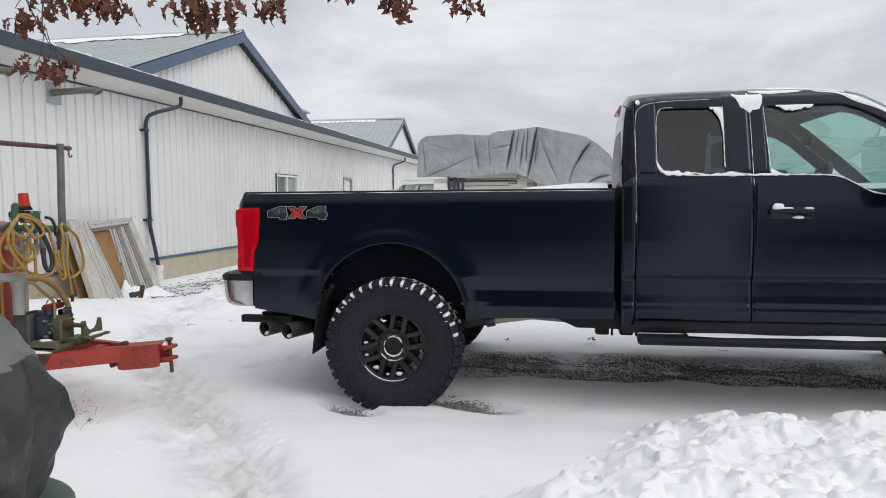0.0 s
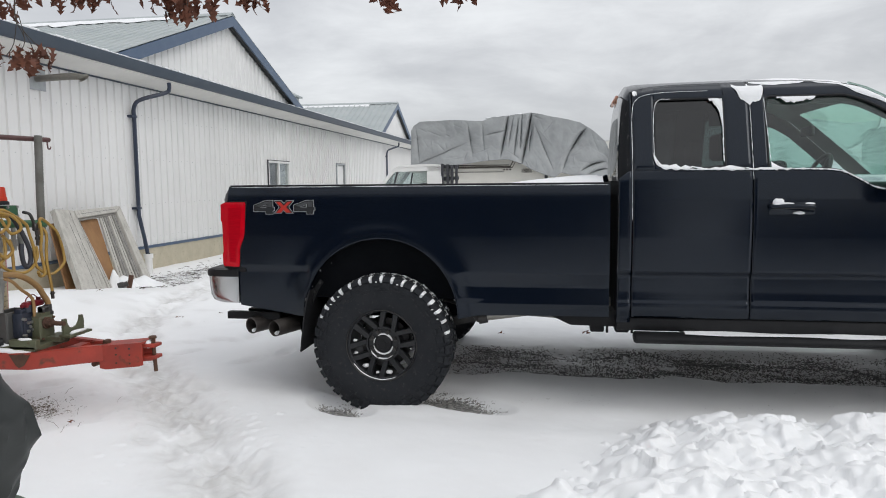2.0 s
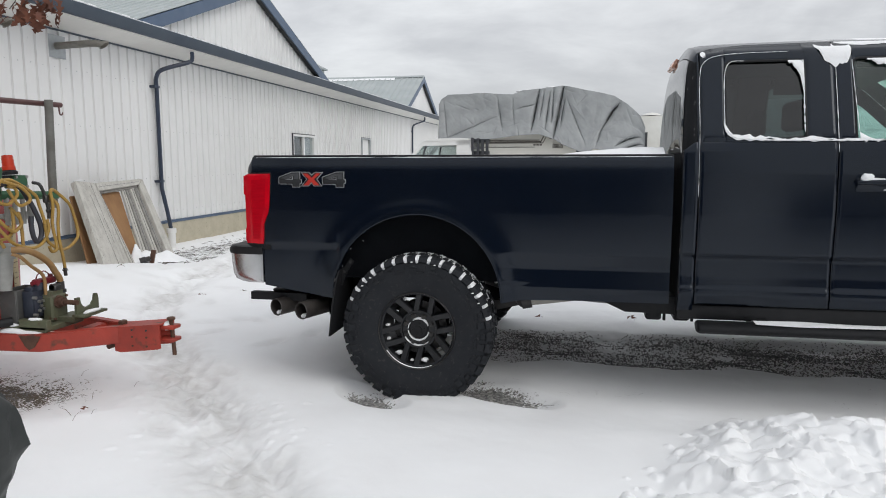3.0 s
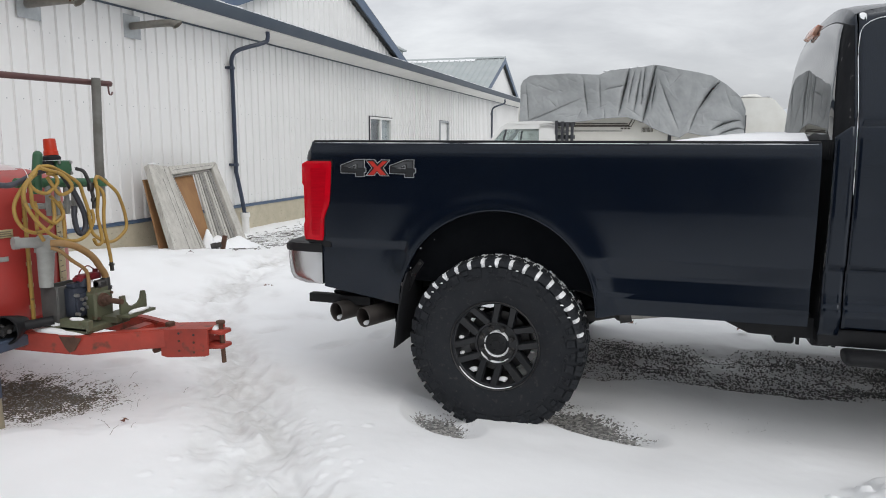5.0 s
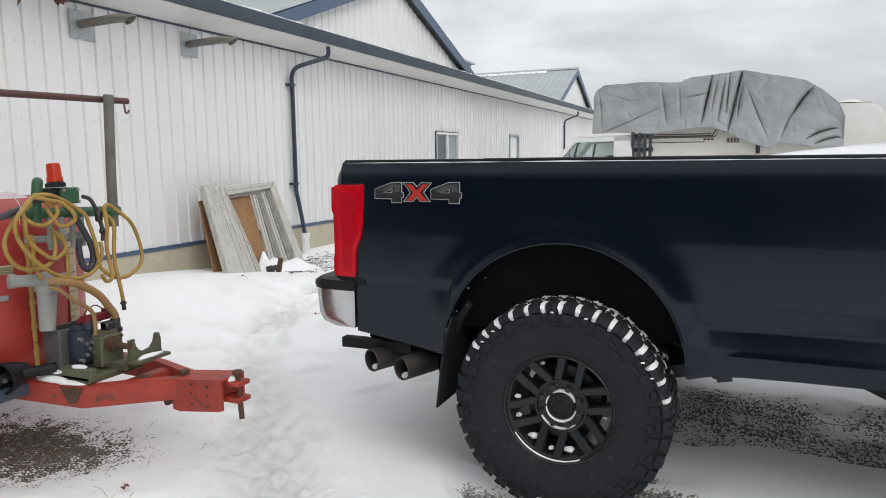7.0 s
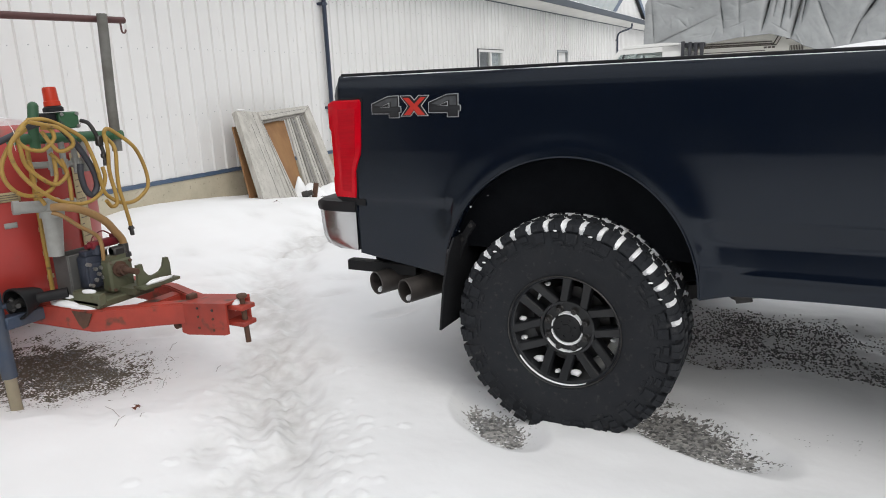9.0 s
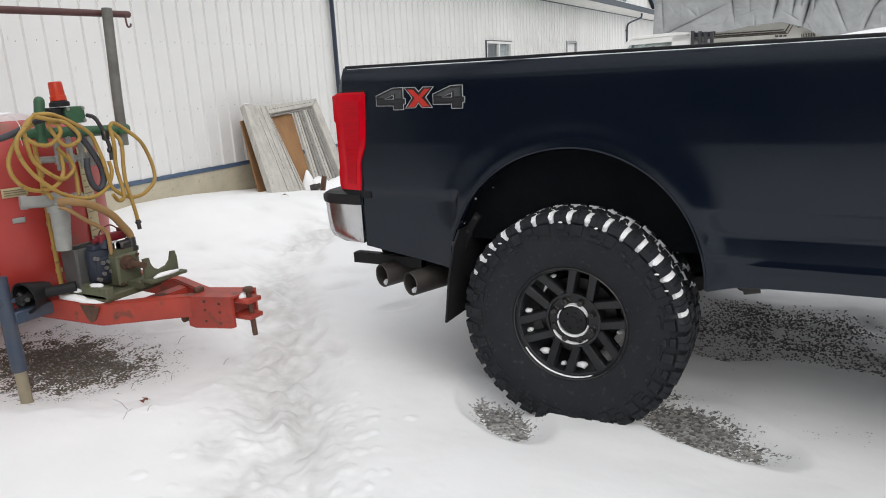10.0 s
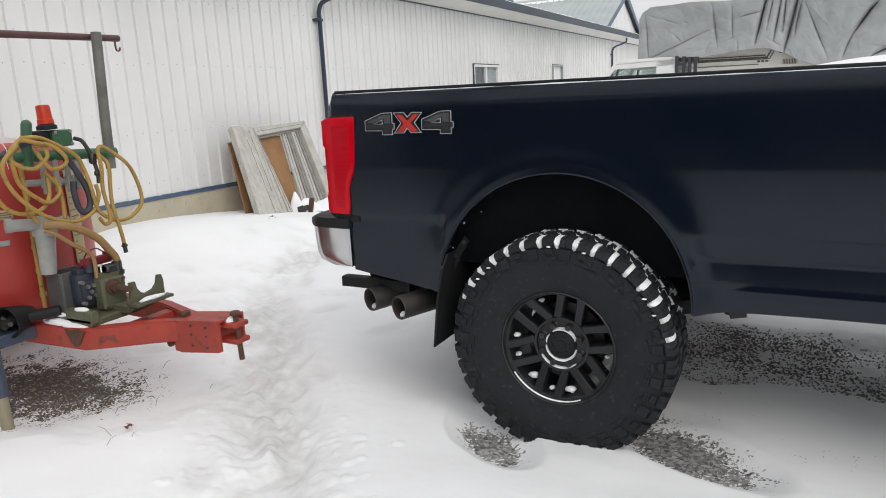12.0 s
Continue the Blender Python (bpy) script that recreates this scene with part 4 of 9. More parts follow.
# ---------------------------------------------------------------- what stands beyond the truck
def drape():
    """The tarpaulin thrown over the camper: slack between its bows, with deep vertical folds."""
    bm = bmesh.new()
    top = [(-2.42, 2.86), (-2.36, 2.98), (-2.2, 3.08), (-1.5, 3.10), (-0.62, 3.06), (-0.40, 3.15), (0.1, 3.19), (0.55, 3.24), (0.75, 3.19), (1.25, 3.10), (1.75, 2.98), (2.05, 2.78), (2.35, 2.50), (2.46, 2.25)]
    hem = [(-2.42, 1.86), (-1.6, 1.90), (-0.9, 1.98), (-0.55, 2.03), (0.0, 2.06), (0.35, 1.95), (0.6, 1.80), (0.95, 1.66), (1.15, 1.60), (1.3, 1.72), (1.6, 1.66), (2.1, 1.62), (2.46, 1.60)]
    width = 2.3
    rng = random.Random(21)
    folds = [(0.02, 0.98, -0.16, 0.1, 0.035, 0.22), (0.14, 0.96, 0.02, 0.30, 0.026, 0.07), (0.27, 0.90, 0.16, 0.15, 0.026, 0.12), (0.36, 0.98, 0.31, 0.30, 0.024, 0.11), (0.60, 1.03, 0.36, 0.02, 0.040, 0.30), (0.62, 0.8, 0.52, 0.3, 0.03, 0.12), (0.66, 0.8, 1.1, 0.15, 0.04, 0.06),
             (1.88, 0.93, 1.52, 0.42, 0.035, 0.24), (1.52, 0.45, 1.35, 0.05, 0.04, 0.08), (2.34, 0.42, 1.80, 0.10, 0.035, 0.17), (2.40, 0.25, 1.95, 0.03, 0.03, 0.14), (-0.98, 0.92, -0.86, 0.15, 0.05, 0.07), (-0.62, 0.9, -0.58, 0.25, 0.03, 0.05), (-2.35, 0.06, -1.0, 0.50, 0.05, 0.05), (-0.5, 0.62, 0.0, 0.68, 0.025, 0.06), (-2.3, 0.9, -2.2, 0.1, 0.06, 0.05)]
    for _ in range(70):
        x, v = rng.uniform(-2.3, 2.3), rng.uniform(0.1, 0.95)
        folds.append((x, v, x + rng.uniform(-0.35, 0.35), v + rng.uniform(-0.35, 0.3), rng.uniform(0.010, 0.03), rng.uniform(-0.018, 0.03)))

    def crumple(x, v):
        total, h = 0.0, 1.15
        for x0, v0, x1, v1, w, depth in folds:
            dx, dv = x1 - x0, (v1 - v0) * h
            n2 = dx * dx + dv * dv
            t = max(0.0, min(1.0, ((x - x0) * dx + (v - v0) * h * dv) / n2))
            off = (x - x0 - t * dx) * dv - ((v - v0) * h - t * dv) * dx
            far = math.hypot(x - x0 - t * dx, (v - v0) * h - t * dv)
            if far < 6 * w:
                fade = math.sin(math.pi * (0.08 + 0.84 * t))
                side = 1.0 if off > 0 else -1.0
                total += depth * fade * math.exp(-far / w) * (1.0 if side > 0 else 0.45)
        return total

    def at(x, v):
        zt, zh = lerp_table(x, top), lerp_table(x, hem)
        zt += 0.02 * noise.noise(Vector((x * 2.0, 0.0, 4.0)))
        if v <= 1.0:
            billow = 0.07 * noise.noise(Vector((x * 1.1, v * 1.6, 1.0))) + 0.022 * abs(noise.noise(Vector((x * 3.0, v * 3.2, 5.0)))) + 0.006 * abs(noise.noise(Vector((x * 8.0 + v * 3, v * 9.0, 2.0))))
            sag = 0.04 * math.sin(math.pi * v)
            return Vector((x, 12.92 - 0.08 * (1 - v) - billow + crumple(x, v) * 1.15 + sag, zh + (zt - zh - 0.05) * v))
        if v <= 2.0:
            w = v - 1.0
            return Vector((x, 13.0 + width * w, zt - 0.05 + 0.08 * math.sin(math.pi * w)))
        w = v - 2.0
        return Vector((x, 13.0 + width + 0.05, zt - 0.05 - (zt - zh) * w))
    sheet(bm, steps(-2.42, 2.46, 420), steps(0, 1, 100) + steps(1.05, 2.0, 12) + steps(2.1, 3.0, 8), at)
    tarp = thing("tarpaulin", (0.0, 14.2, 1.6), "grey tarpaulin draped in deep folds over the camper", "tarpaulin")

    def stiffen(ob):
        mod = ob.modifiers.new("thickness", "SOLIDIFY")
        mod.thickness = 0.006
    stiffen(part("sheet", bm, TARP, tarp, angle=60))
    for x, s in ((-2.42, -1), (2.46, 1)):
        bm = bmesh.new()
        zt, zh = lerp_table(x, top), lerp_table(x, hem)
        sheet(bm, steps(0, 1, 16), steps(0, 1, 12), lambda u, v: Vector((x + s * 0.10 * (1 - v) * math.sin(math.pi * u) * 0.6, 12.9 + (width + 0.12) * u, zh + (zt - 0.05 - zh) * v)))
        stiffen(part("end_flap", bm, TARP, tarp, angle=60))
    for k, (x, w) in enumerate(((0.28, 0.12), (-0.45, 0.10), (-0.25, 0.06), (0.05, 0.05))):
        bm = bmesh.new()
        blob(bm, (x, 12.98, lerp_table(x, top) - 0.05), (w, 0.05, 0.018), k, 0.3)
        part("snow_patch", bm, SNOW, tarp, "small patch of snow")


def camper():
    t = thing("camper", (0.0, 14.2, 0.0), "old cream camper with brown stripes under a grey tarpaulin", "camper")
    bm = bmesh.new()
    outline = [(-2.25, 0.55), (2.1, 0.55), (2.28, 0.8), (2.3, 2.0), (2.0, 2.72), (-2.2, 2.85), (-2.3, 2.6)]
    slab(bm, outline, 13.18, 15.2, lambda u, v, d: Vector((u, d, v)))
    body = part("body", bm, RV_CREAM, t, smooth=False)
    for x0, x1, z, h in ((-1.9, 0.02, 1.935, 0.014), (-1.9, 0.06, 1.895, 0.02), (-1.9, 0.10, 1.865, 0.012), (-1.9, -0.1, 1.765, 0.010)):
        bm = bmesh.new()
        box(bm, x0, x1, 13.168, 13.182, z - h, z + h * 0.5)
        part("stripe", bm, RV_STRIPE, body, "brown painted stripe", smooth=False)
    for dx, w in ((0.0, 0.022), (0.07, 0.012)):
        bm = bmesh.new()
        slab(bm, [(0.02 + dx, 1.865), (0.02 + dx + w, 1.855), (0.20 + dx + w, 2.20), (0.20 + dx, 2.20)], 13.166, 13.18, lambda u, v, d: Vector((u, d, v)))
        part("stripe", bm, RV_STRIPE, body, smooth=False)
    bm = bmesh.new()
    box(bm, 0.26, 0.62, 13.166, 13.182, 1.955, 1.97)
    part("stripe", bm, RV_STRIPE, body, smooth=False)
    # writing too small to read, as bars
    bm = bmesh.new()
    for k in range(3):
        box(bm, -0.13 + k * 0.075, -0.075 + k * 0.075, 13.166, 13.182, 1.80, 1.835)
    part("lettering", bm, RV_STRIPE, body, "small dark lettering", smooth=False)
    bm = bmesh.new()
    box(bm, 0.32, 0.60, 13.165, 13.185, 1.72, 1.85, 0.004)
    vent = part("fridge_vent", bm, RV_CREAM, body)
    for k in range(9):
        bm = bmesh.new()
        box(bm, 0.335 + k * 0.028, 0.35 + k * 0.028, 13.158, 13.167, 1.735, 1.835)
        part("slat", bm, RV_STRIPE, vent, smooth=False)
    bm = bmesh.new()
    box(bm, 0.90, 0.98, 13.14, 13.19, 1.50, 1.74, 0.01)
    part("side_lamp", bm, FRAME_DARK, body)
    for x in (-1.4, 1.3):
        for y in (13.3, 15.05):
            bm = bmesh.new()
            lathe(bm, [(0.0, -0.1), (0.2, -0.1), (0.33, -0.09), (0.36, -0.05), (0.36, 0.05), (0.33, 0.09), (0.2, 0.1), (0.0, 0.1)], pose(x, y, 0.40, 90, 0, 0), 24)
            part("wheel", bm, RUBBER, t)
    bm = bmesh.new()
    box(bm, -2.1, 2.0, 13.4, 15.0, 0.38, 0.56)
    part("chassis", bm, TRIM, t, smooth=False)


def white_pickup():
    t = thing("white_pickup", (-1.2, 9.0, 0.0), "older white pickup truck with a dark rack behind its cab", "truck")
    y0, y1 = 8.15, 9.85

    def at(u, v, d):
        lean = 0.16 * max(0.0, v - 1.25) / 0.5
        c = (y0 + y1) / 2
        return Vector((u, c + (d - c) * (1 - lean), v))
    bm = bmesh.new()
    low = [(-3.92, 0.5), (-0.88, 0.5), (-0.88, 1.28), (-2.22, 1.27), (-3.67, 1.16), (-3.92, 1.05)]
    slab(bm, low, y0, y1, at)
    bmesh.ops.bevel(bm, geom=bm.edges[:], offset=0.03, segments=2, affect="EDGES")
    body = part("body", bm, VAN_WHITE, t)
    for d0, d1 in ((y0, y0 + 0.05), (y1 - 0.05, y1)):
        bm = bmesh.new()
        for quad in ([(-2.23, 1.26), (-2.15, 1.26), (-1.80, 1.70), (-1.83, 1.77)], [(-1.83, 1.77), (-1.80, 1.705), (-0.95, 1.72), (-0.94, 1.80)], [(-1.17, 1.26), (-0.88, 1.26), (-0.93, 1.80), (-1.19, 1.79)]):
            slab(bm, quad, d0, d1, at)
        part("cab_frame", bm, VAN_WHITE, t, smooth=False)
        bm = bmesh.new()
        slab(bm, [(-2.15, 1.27), (-1.07, 1.27), (-1.09, 1.715), (-1.81, 1.70)], (d0 + d1) / 2 - 0.003, (d0 + d1) / 2 + 0.003, at)
        pane = part("side_window", bm, PANE, t, smooth=False)
        pane.visible_shadow = False
        bm = bmesh.new()
        slab(bm, [(-1.86, 1.27), (-1.83, 1.27), (-1.73, 1.71), (-1.76, 1.71)], d0 + 0.01, d1 - 0.01, at)
        part("window_bar", bm, FRAME_DARK, t, smooth=False)
    bm = bmesh.new()
    slab(bm, [(-1.83, 1.76), (-0.94, 1.785), (-0.95, 1.83), (-1.15, 1.845), (-1.72, 1.83)], y0 + 0.0, y1 - 0.0, at)
    bmesh.ops.bevel(bm, geom=bm.edges[:], offset=0.02, segments=2, affect="EDGES")
    part("cab_roof", bm, VAN_WHITE, t)
    bm = bmesh.new()
    slab(bm, [(-2.22, 1.27), (-2.21, 1.26), (-1.81, 1.75), (-1.82, 1.76)], y0 + 0.06, y1 - 0.06, at)
    ws = part("windscreen", bm, PANE, t, smooth=False)
    ws.visible_shadow = False
    bm = bmesh.new()
    box(bm, -1.35, -1.2, y0 + 0.2, y1 - 0.2, 0.9, 1.5, 0.05, segments=2)
    part("bench_seat", bm, SEAT, t)
    bm = bmesh.new()
    for d in (y0, y1 - 0.06):
        box(bm, -0.86, 1.45, d, d + 0.06, 0.6, 1.22)
    box(bm, 1.39, 1.45, y0, y1, 0.6, 1.22)
    box(bm, -0.86, 1.45, y0, y1, 0.6, 0.68)
    part("load_bed", bm, VAN_WHITE, t, smooth=False)
    for k, x in enumerate((-0.90, -0.80, -0.72, -0.64)):
        bm = bmesh.new()
        box(bm, x - 0.022, x + 0.022, y0 + 0.10, y0 + 0.16, 0.68, 1.845 - 0.012 * k)
        part("rack_post", bm, FRAME_DARK, t, "dark weathered rack stake", smooth=False)
    for z in (1.55, 1.76):
        bm = bmesh.new()
        box(bm, -0.93, -0.60, y0 + 0.16, y0 + 0.19, z, z + 0.06)
        part("rack_rail", bm, FRAME_DARK, t, smooth=False)
    bm = bmesh.new()
    for z in steps(1.3, 1.78, 4):
        box(bm, -0.93, -0.89, y0 + 0.16, y1 - 0.16, z, z + 0.05)
    part("rack_slats", bm, FRAME_DARK, t, smooth=False)
    for x in (-3.05, 0.55):
        for y in (y0 + 0.1, y1 - 0.1):
            bm = bmesh.new()
            lathe(bm, [(0.0, -0.1), (0.2, -0.1), (0.32, -0.09), (0.35, -0.05), (0.35, 0.05), (0.32, 0.09), (0.2, 0.1), (0.0, 0.1)], pose(x, y, 0.40, 90, 0, 0), 24)
            part("wheel", bm, RUBBER, t)


def white_trailer():
    t = thing("white_trailer", (1.8, 17.0, 0.0), "off-white box trailer with a sloping nose", "trailer")
    bm = bmesh.new()
    slab(bm, [(-2.0, 0.6), (4.3, 0.6), (4.25, 1.3), (3.95, 2.0), (3.42, 2.60), (3.3, 2.64), (-2.0, 2.64)], 15.95, 18.2, lambda u, v, d: Vector((u, d, v)))
    bmesh.ops.bevel(bm, geom=bm.edges[:], offset=0.04, segments=2, affect="EDGES")
    part("body", bm, TRAILER_WHITE, t)
    bm = bmesh.new()
    blob(bm, (3.0, 17.0, 2.66), (0.28, 0.3, 0.14), 1, 0.15)
    part("roof_vent", bm, TRAILER_WHITE, t)
    bm = bmesh.new()
    box(bm, 2.72, 2.80, 15.93, 15.96, 1.1, 2.2)
    part("door_edge", bm, FRAME_DARK, t, smooth=False)
    bm = bmesh.new()
    sheet(bm, steps(2.2, 3.35, 14), steps(16.0, 18.1, 8), lambda x, y: Vector((x, y, 2.655 + 0.02 * noise.noise(Vector((x * 3, y * 3, 0))))))
    part("roof_snow", bm, SNOW, t, "snow on the trailer roof")
    for x in (0.3, 1.2):
        for y in (16.1, 18.05):
            bm = bmesh.new()
            lathe(bm, [(0.0, -0.1), (0.2, -0.1), (0.33, -0.09), (0.36, -0.05), (0.36, 0.05), (0.33, 0.09), (0.2, 0.1), (0.0, 0.1)], pose(x, y, 0.42, 90, 0, 0), 24)
            part("wheel", bm, RUBBER, t)
    bm = bmesh.new()
    box(bm, -1.9, 4.1, 16.2, 18.0, 0.42, 0.62)
    part("chassis", bm, TRIM, t, smooth=False)


def white_shed():
    t = thing("storage_shed", (-4.5, 31.0, 0.0), "plain white storage shed beyond the long building", "shed")
    bm = bmesh.new()
    box(bm, -6.3, -2.9, 31.0, 34.0, 0.0, 3.55)
    part("walls", bm, TRAILER_WHITE, t, smooth=False)
    bm = bmesh.new()
    box(bm, -6.4, -2.8, 30.9, 34.1, 3.55, 3.65, 0.02)
    part("roof", bm, SNOW, t)


def hills():
    """Low snowy hills with dark trees, far off."""
    bm = bmesh.new()

    def at(a, v):
        r = 520 + 420 * v
        h = (22 + 30 * (0.5 + noise.noise(Vector((a * 3.0, 0, 1)))) + 8 * noise.noise(Vector((a * 14, v * 3, 2)))) * math.sin(math.pi * min(1, v * 0.5 + 0.0)) * (0.15 + 1.75 * max(0.0, min(1.0, (a + 0.02) / 0.22)))
        return Vector((r * math.sin(a), r * math.cos(a), h - 1.0))
    sheet(bm, steps(-0.10, 1.5, 120), steps(0, 1, 12), at)
    solo("far_hillside", bm, HILL, "distant snowy hillside with dark woods", "hill", kind="structure", angle=180)


drape()
camper()
white_pickup()
white_trailer()
white_shed()
hills()

# ---------------------------------------------------------------- dark backdrop closing the yard behind the walk: unseen, added for paint reflections
def reflected_backdrop():
    bm = bmesh.new()
    box(bm, -14.0, 3.0, -8.6, -8.35, -0.2, 3.6)
    for k in range(85):
        x = -14.0 + k * 0.2
        box(bm, x + 0.004, x + 0.196, -8.35, -8.33, -0.2, 3.6)
    solo("wall_house", bm, BACKDROP_DARK, "unseen dark boarded wall added behind the yard for reflections", "wall", kind="structure", smooth=False)
    bm = bmesh.new()
    slab(bm, [(-8.0, 3.5), (-13.5, 5.6), (-13.5, 5.75), (-8.0, 3.65)], -14.4, 3.4, lambda u, v, d: Vector((d, u, v)))
    solo("roof_house", bm, ROOFING, "unseen roof added over the backdrop wall", "roof", kind="structure", smooth=False)

    # also unseen: a low dark fence added to shape the door reflections
    bm = bmesh.new()
    for k in range(44):
        x = 3.9 + k * 0.16
        box(bm, x + 0.003, x + 0.157, -6.62, -6.60, 0.02, 1.46 + 0.015 * math.sin(k * 2.3))
    for z in (0.35, 1.2):
        box(bm, 3.9, 10.94, -6.66, -6.62, z, z + 0.09)
    for k in range(5):
        box(bm, 3.9 + k * 1.74, 4.0 + k * 1.74, -6.76, -6.66, -0.1, 1.5)
    solo("fence_dark", bm, BACKDROP_DARK, "unseen dark board fence added behind the yard for reflections", "fence", kind="structure", smooth=False)


reflected_backdrop()

# ---------------------------------------------------------------- the black pickup truck
WIDE = 2.03
truck = thing("pickup_truck", (1.5, 1.0, 0.0), "black extended-cab pickup truck with big mud tyres and snow", "truck")

BED_SECTION = [(0.57, 0.045), (0.62, 0.018), (0.690, 0.0125), (0.714, 0.0045), (0.733, 0.0095), (0.822, 0.0180), (0.838, 0.0168), (0.896, 0.0040), (0.909, 0.0), (1.15, -0.004), (1.25, -0.0030), (1.30, -0.0016), (1.34, 0.0003), (1.37, 0.0023), (1.40, 0.0052), (1.42, 0.0080), (1.44, 0.0120), (1.455, 0.0165), (1.468, 0.0225), (1.484, 0.042)]
REAR_SECTION = [(0.57, 0.030), (0.62, 0.0125), (0.70, 0.0098), (0.80, 0.0086), (0.905, 0.0080), (0.921, 0.0070), (0.938, 0.0008), (0.946, 0.0)] + BED_SECTION[9:]
CAB_SECTION = [(0.57, 0.05), (0.63, 0.018), (0.70, 0.004), (0.735, 0.006), (0.752, 0.015), (0.80, 0.019), (0.905, 0.020), (0.921, 0.011), (0.93, 0.002), (1.15, -0.004), (1.38, 0.002), (1.50, 0.012), (1.56, 0.026), (2.02, 0.180), (2.05, 0.20), (2.075, 0.245), (2.12, 0.30)]
ARCH_A, ARCH_B, ARCH_Z = 0.504, 0.514, 0.62
ARCH_BACK = 0.532


def arch_half(x):
    """The rear wheel opening reaches a little further back than forward."""
    return ARCH_BACK if x < 0 else ARCH_A


def arch_top(x):
    u = x / arch_half(x)
    return ARCH_Z + ARCH_B * math.sqrt(max(0.0, 1 - u * u))


def flare(x, z, half):
    rr = math.hypot(x / half, max(0.0, z - ARCH_Z) / ARCH_B)
    return 0.016 * math.exp(-(max(0.0, rr - 1.02) / 0.16) ** 2)


def near_far(y, far):
    return WIDE - y if far else y


def columns(bm, xs, lo, hi, nz, depth, far=False):
    """Upright body sheet between two heights that vary along the truck."""
    return sheet(bm, xs, steps(0.0, 1.0, nz), lambda x, v: Vector((x, near_far(depth(x, lo(x) + (hi(x) - lo(x)) * v), far), lo(x) + (hi(x) - lo(x)) * v)))


def bed_depth(x, z):
    near_arch = math.exp(-((math.hypot(x / arch_half(x), max(0.0, z - ARCH_Z) / ARCH_B) - 1.0) / 0.07) ** 2)
    if x < -0.5:
        return lerp_table(z, REAR_SECTION) * (1 - 0.8 * near_arch) - flare(x, z, arch_half(x))
    scoop = 1.0 if z > 0.910 or z < 0.735 else 0.45 + 0.55 * max(0.0, min(1.0, (x - 0.50) / 0.2))
    inner = lerp_table(z, BED_SECTION)
    if 0.62 < z < 0.733:
        groove = max(0.0, min(1.0, (x - 0.58) / 0.12))
        inner = inner * groove + (1 - groove) * lerp_table(z, [(0.62, 0.018), (0.733, 0.0095)])
    return inner * (1 - 0.8 * near_arch) * scoop - flare(x, z, arch_half(x))


def bed_low(x):
    if abs(x) < arch_half(x):
        return arch_top(x)
    return lerp_table(x, [(-1.05, 0.925), (-0.992, 0.925), (-0.988, 0.675), (-0.58, 0.612), (-0.54, 0.61), (0.5, 0.612), (0.62, 0.634), (0.9, 0.640), (1.45, 0.642)])


def bed_columns():
    arch = [arch_half(t) * math.sin(math.pi / 2 * t) for t in steps(-0.9999, 0.9999, 64)]
    return steps(-1.052, -0.992, 4) + steps(-0.988, -ARCH_BACK - 0.004, 24) + arch + steps(ARCH_A + 0.004, 1.452, 40)


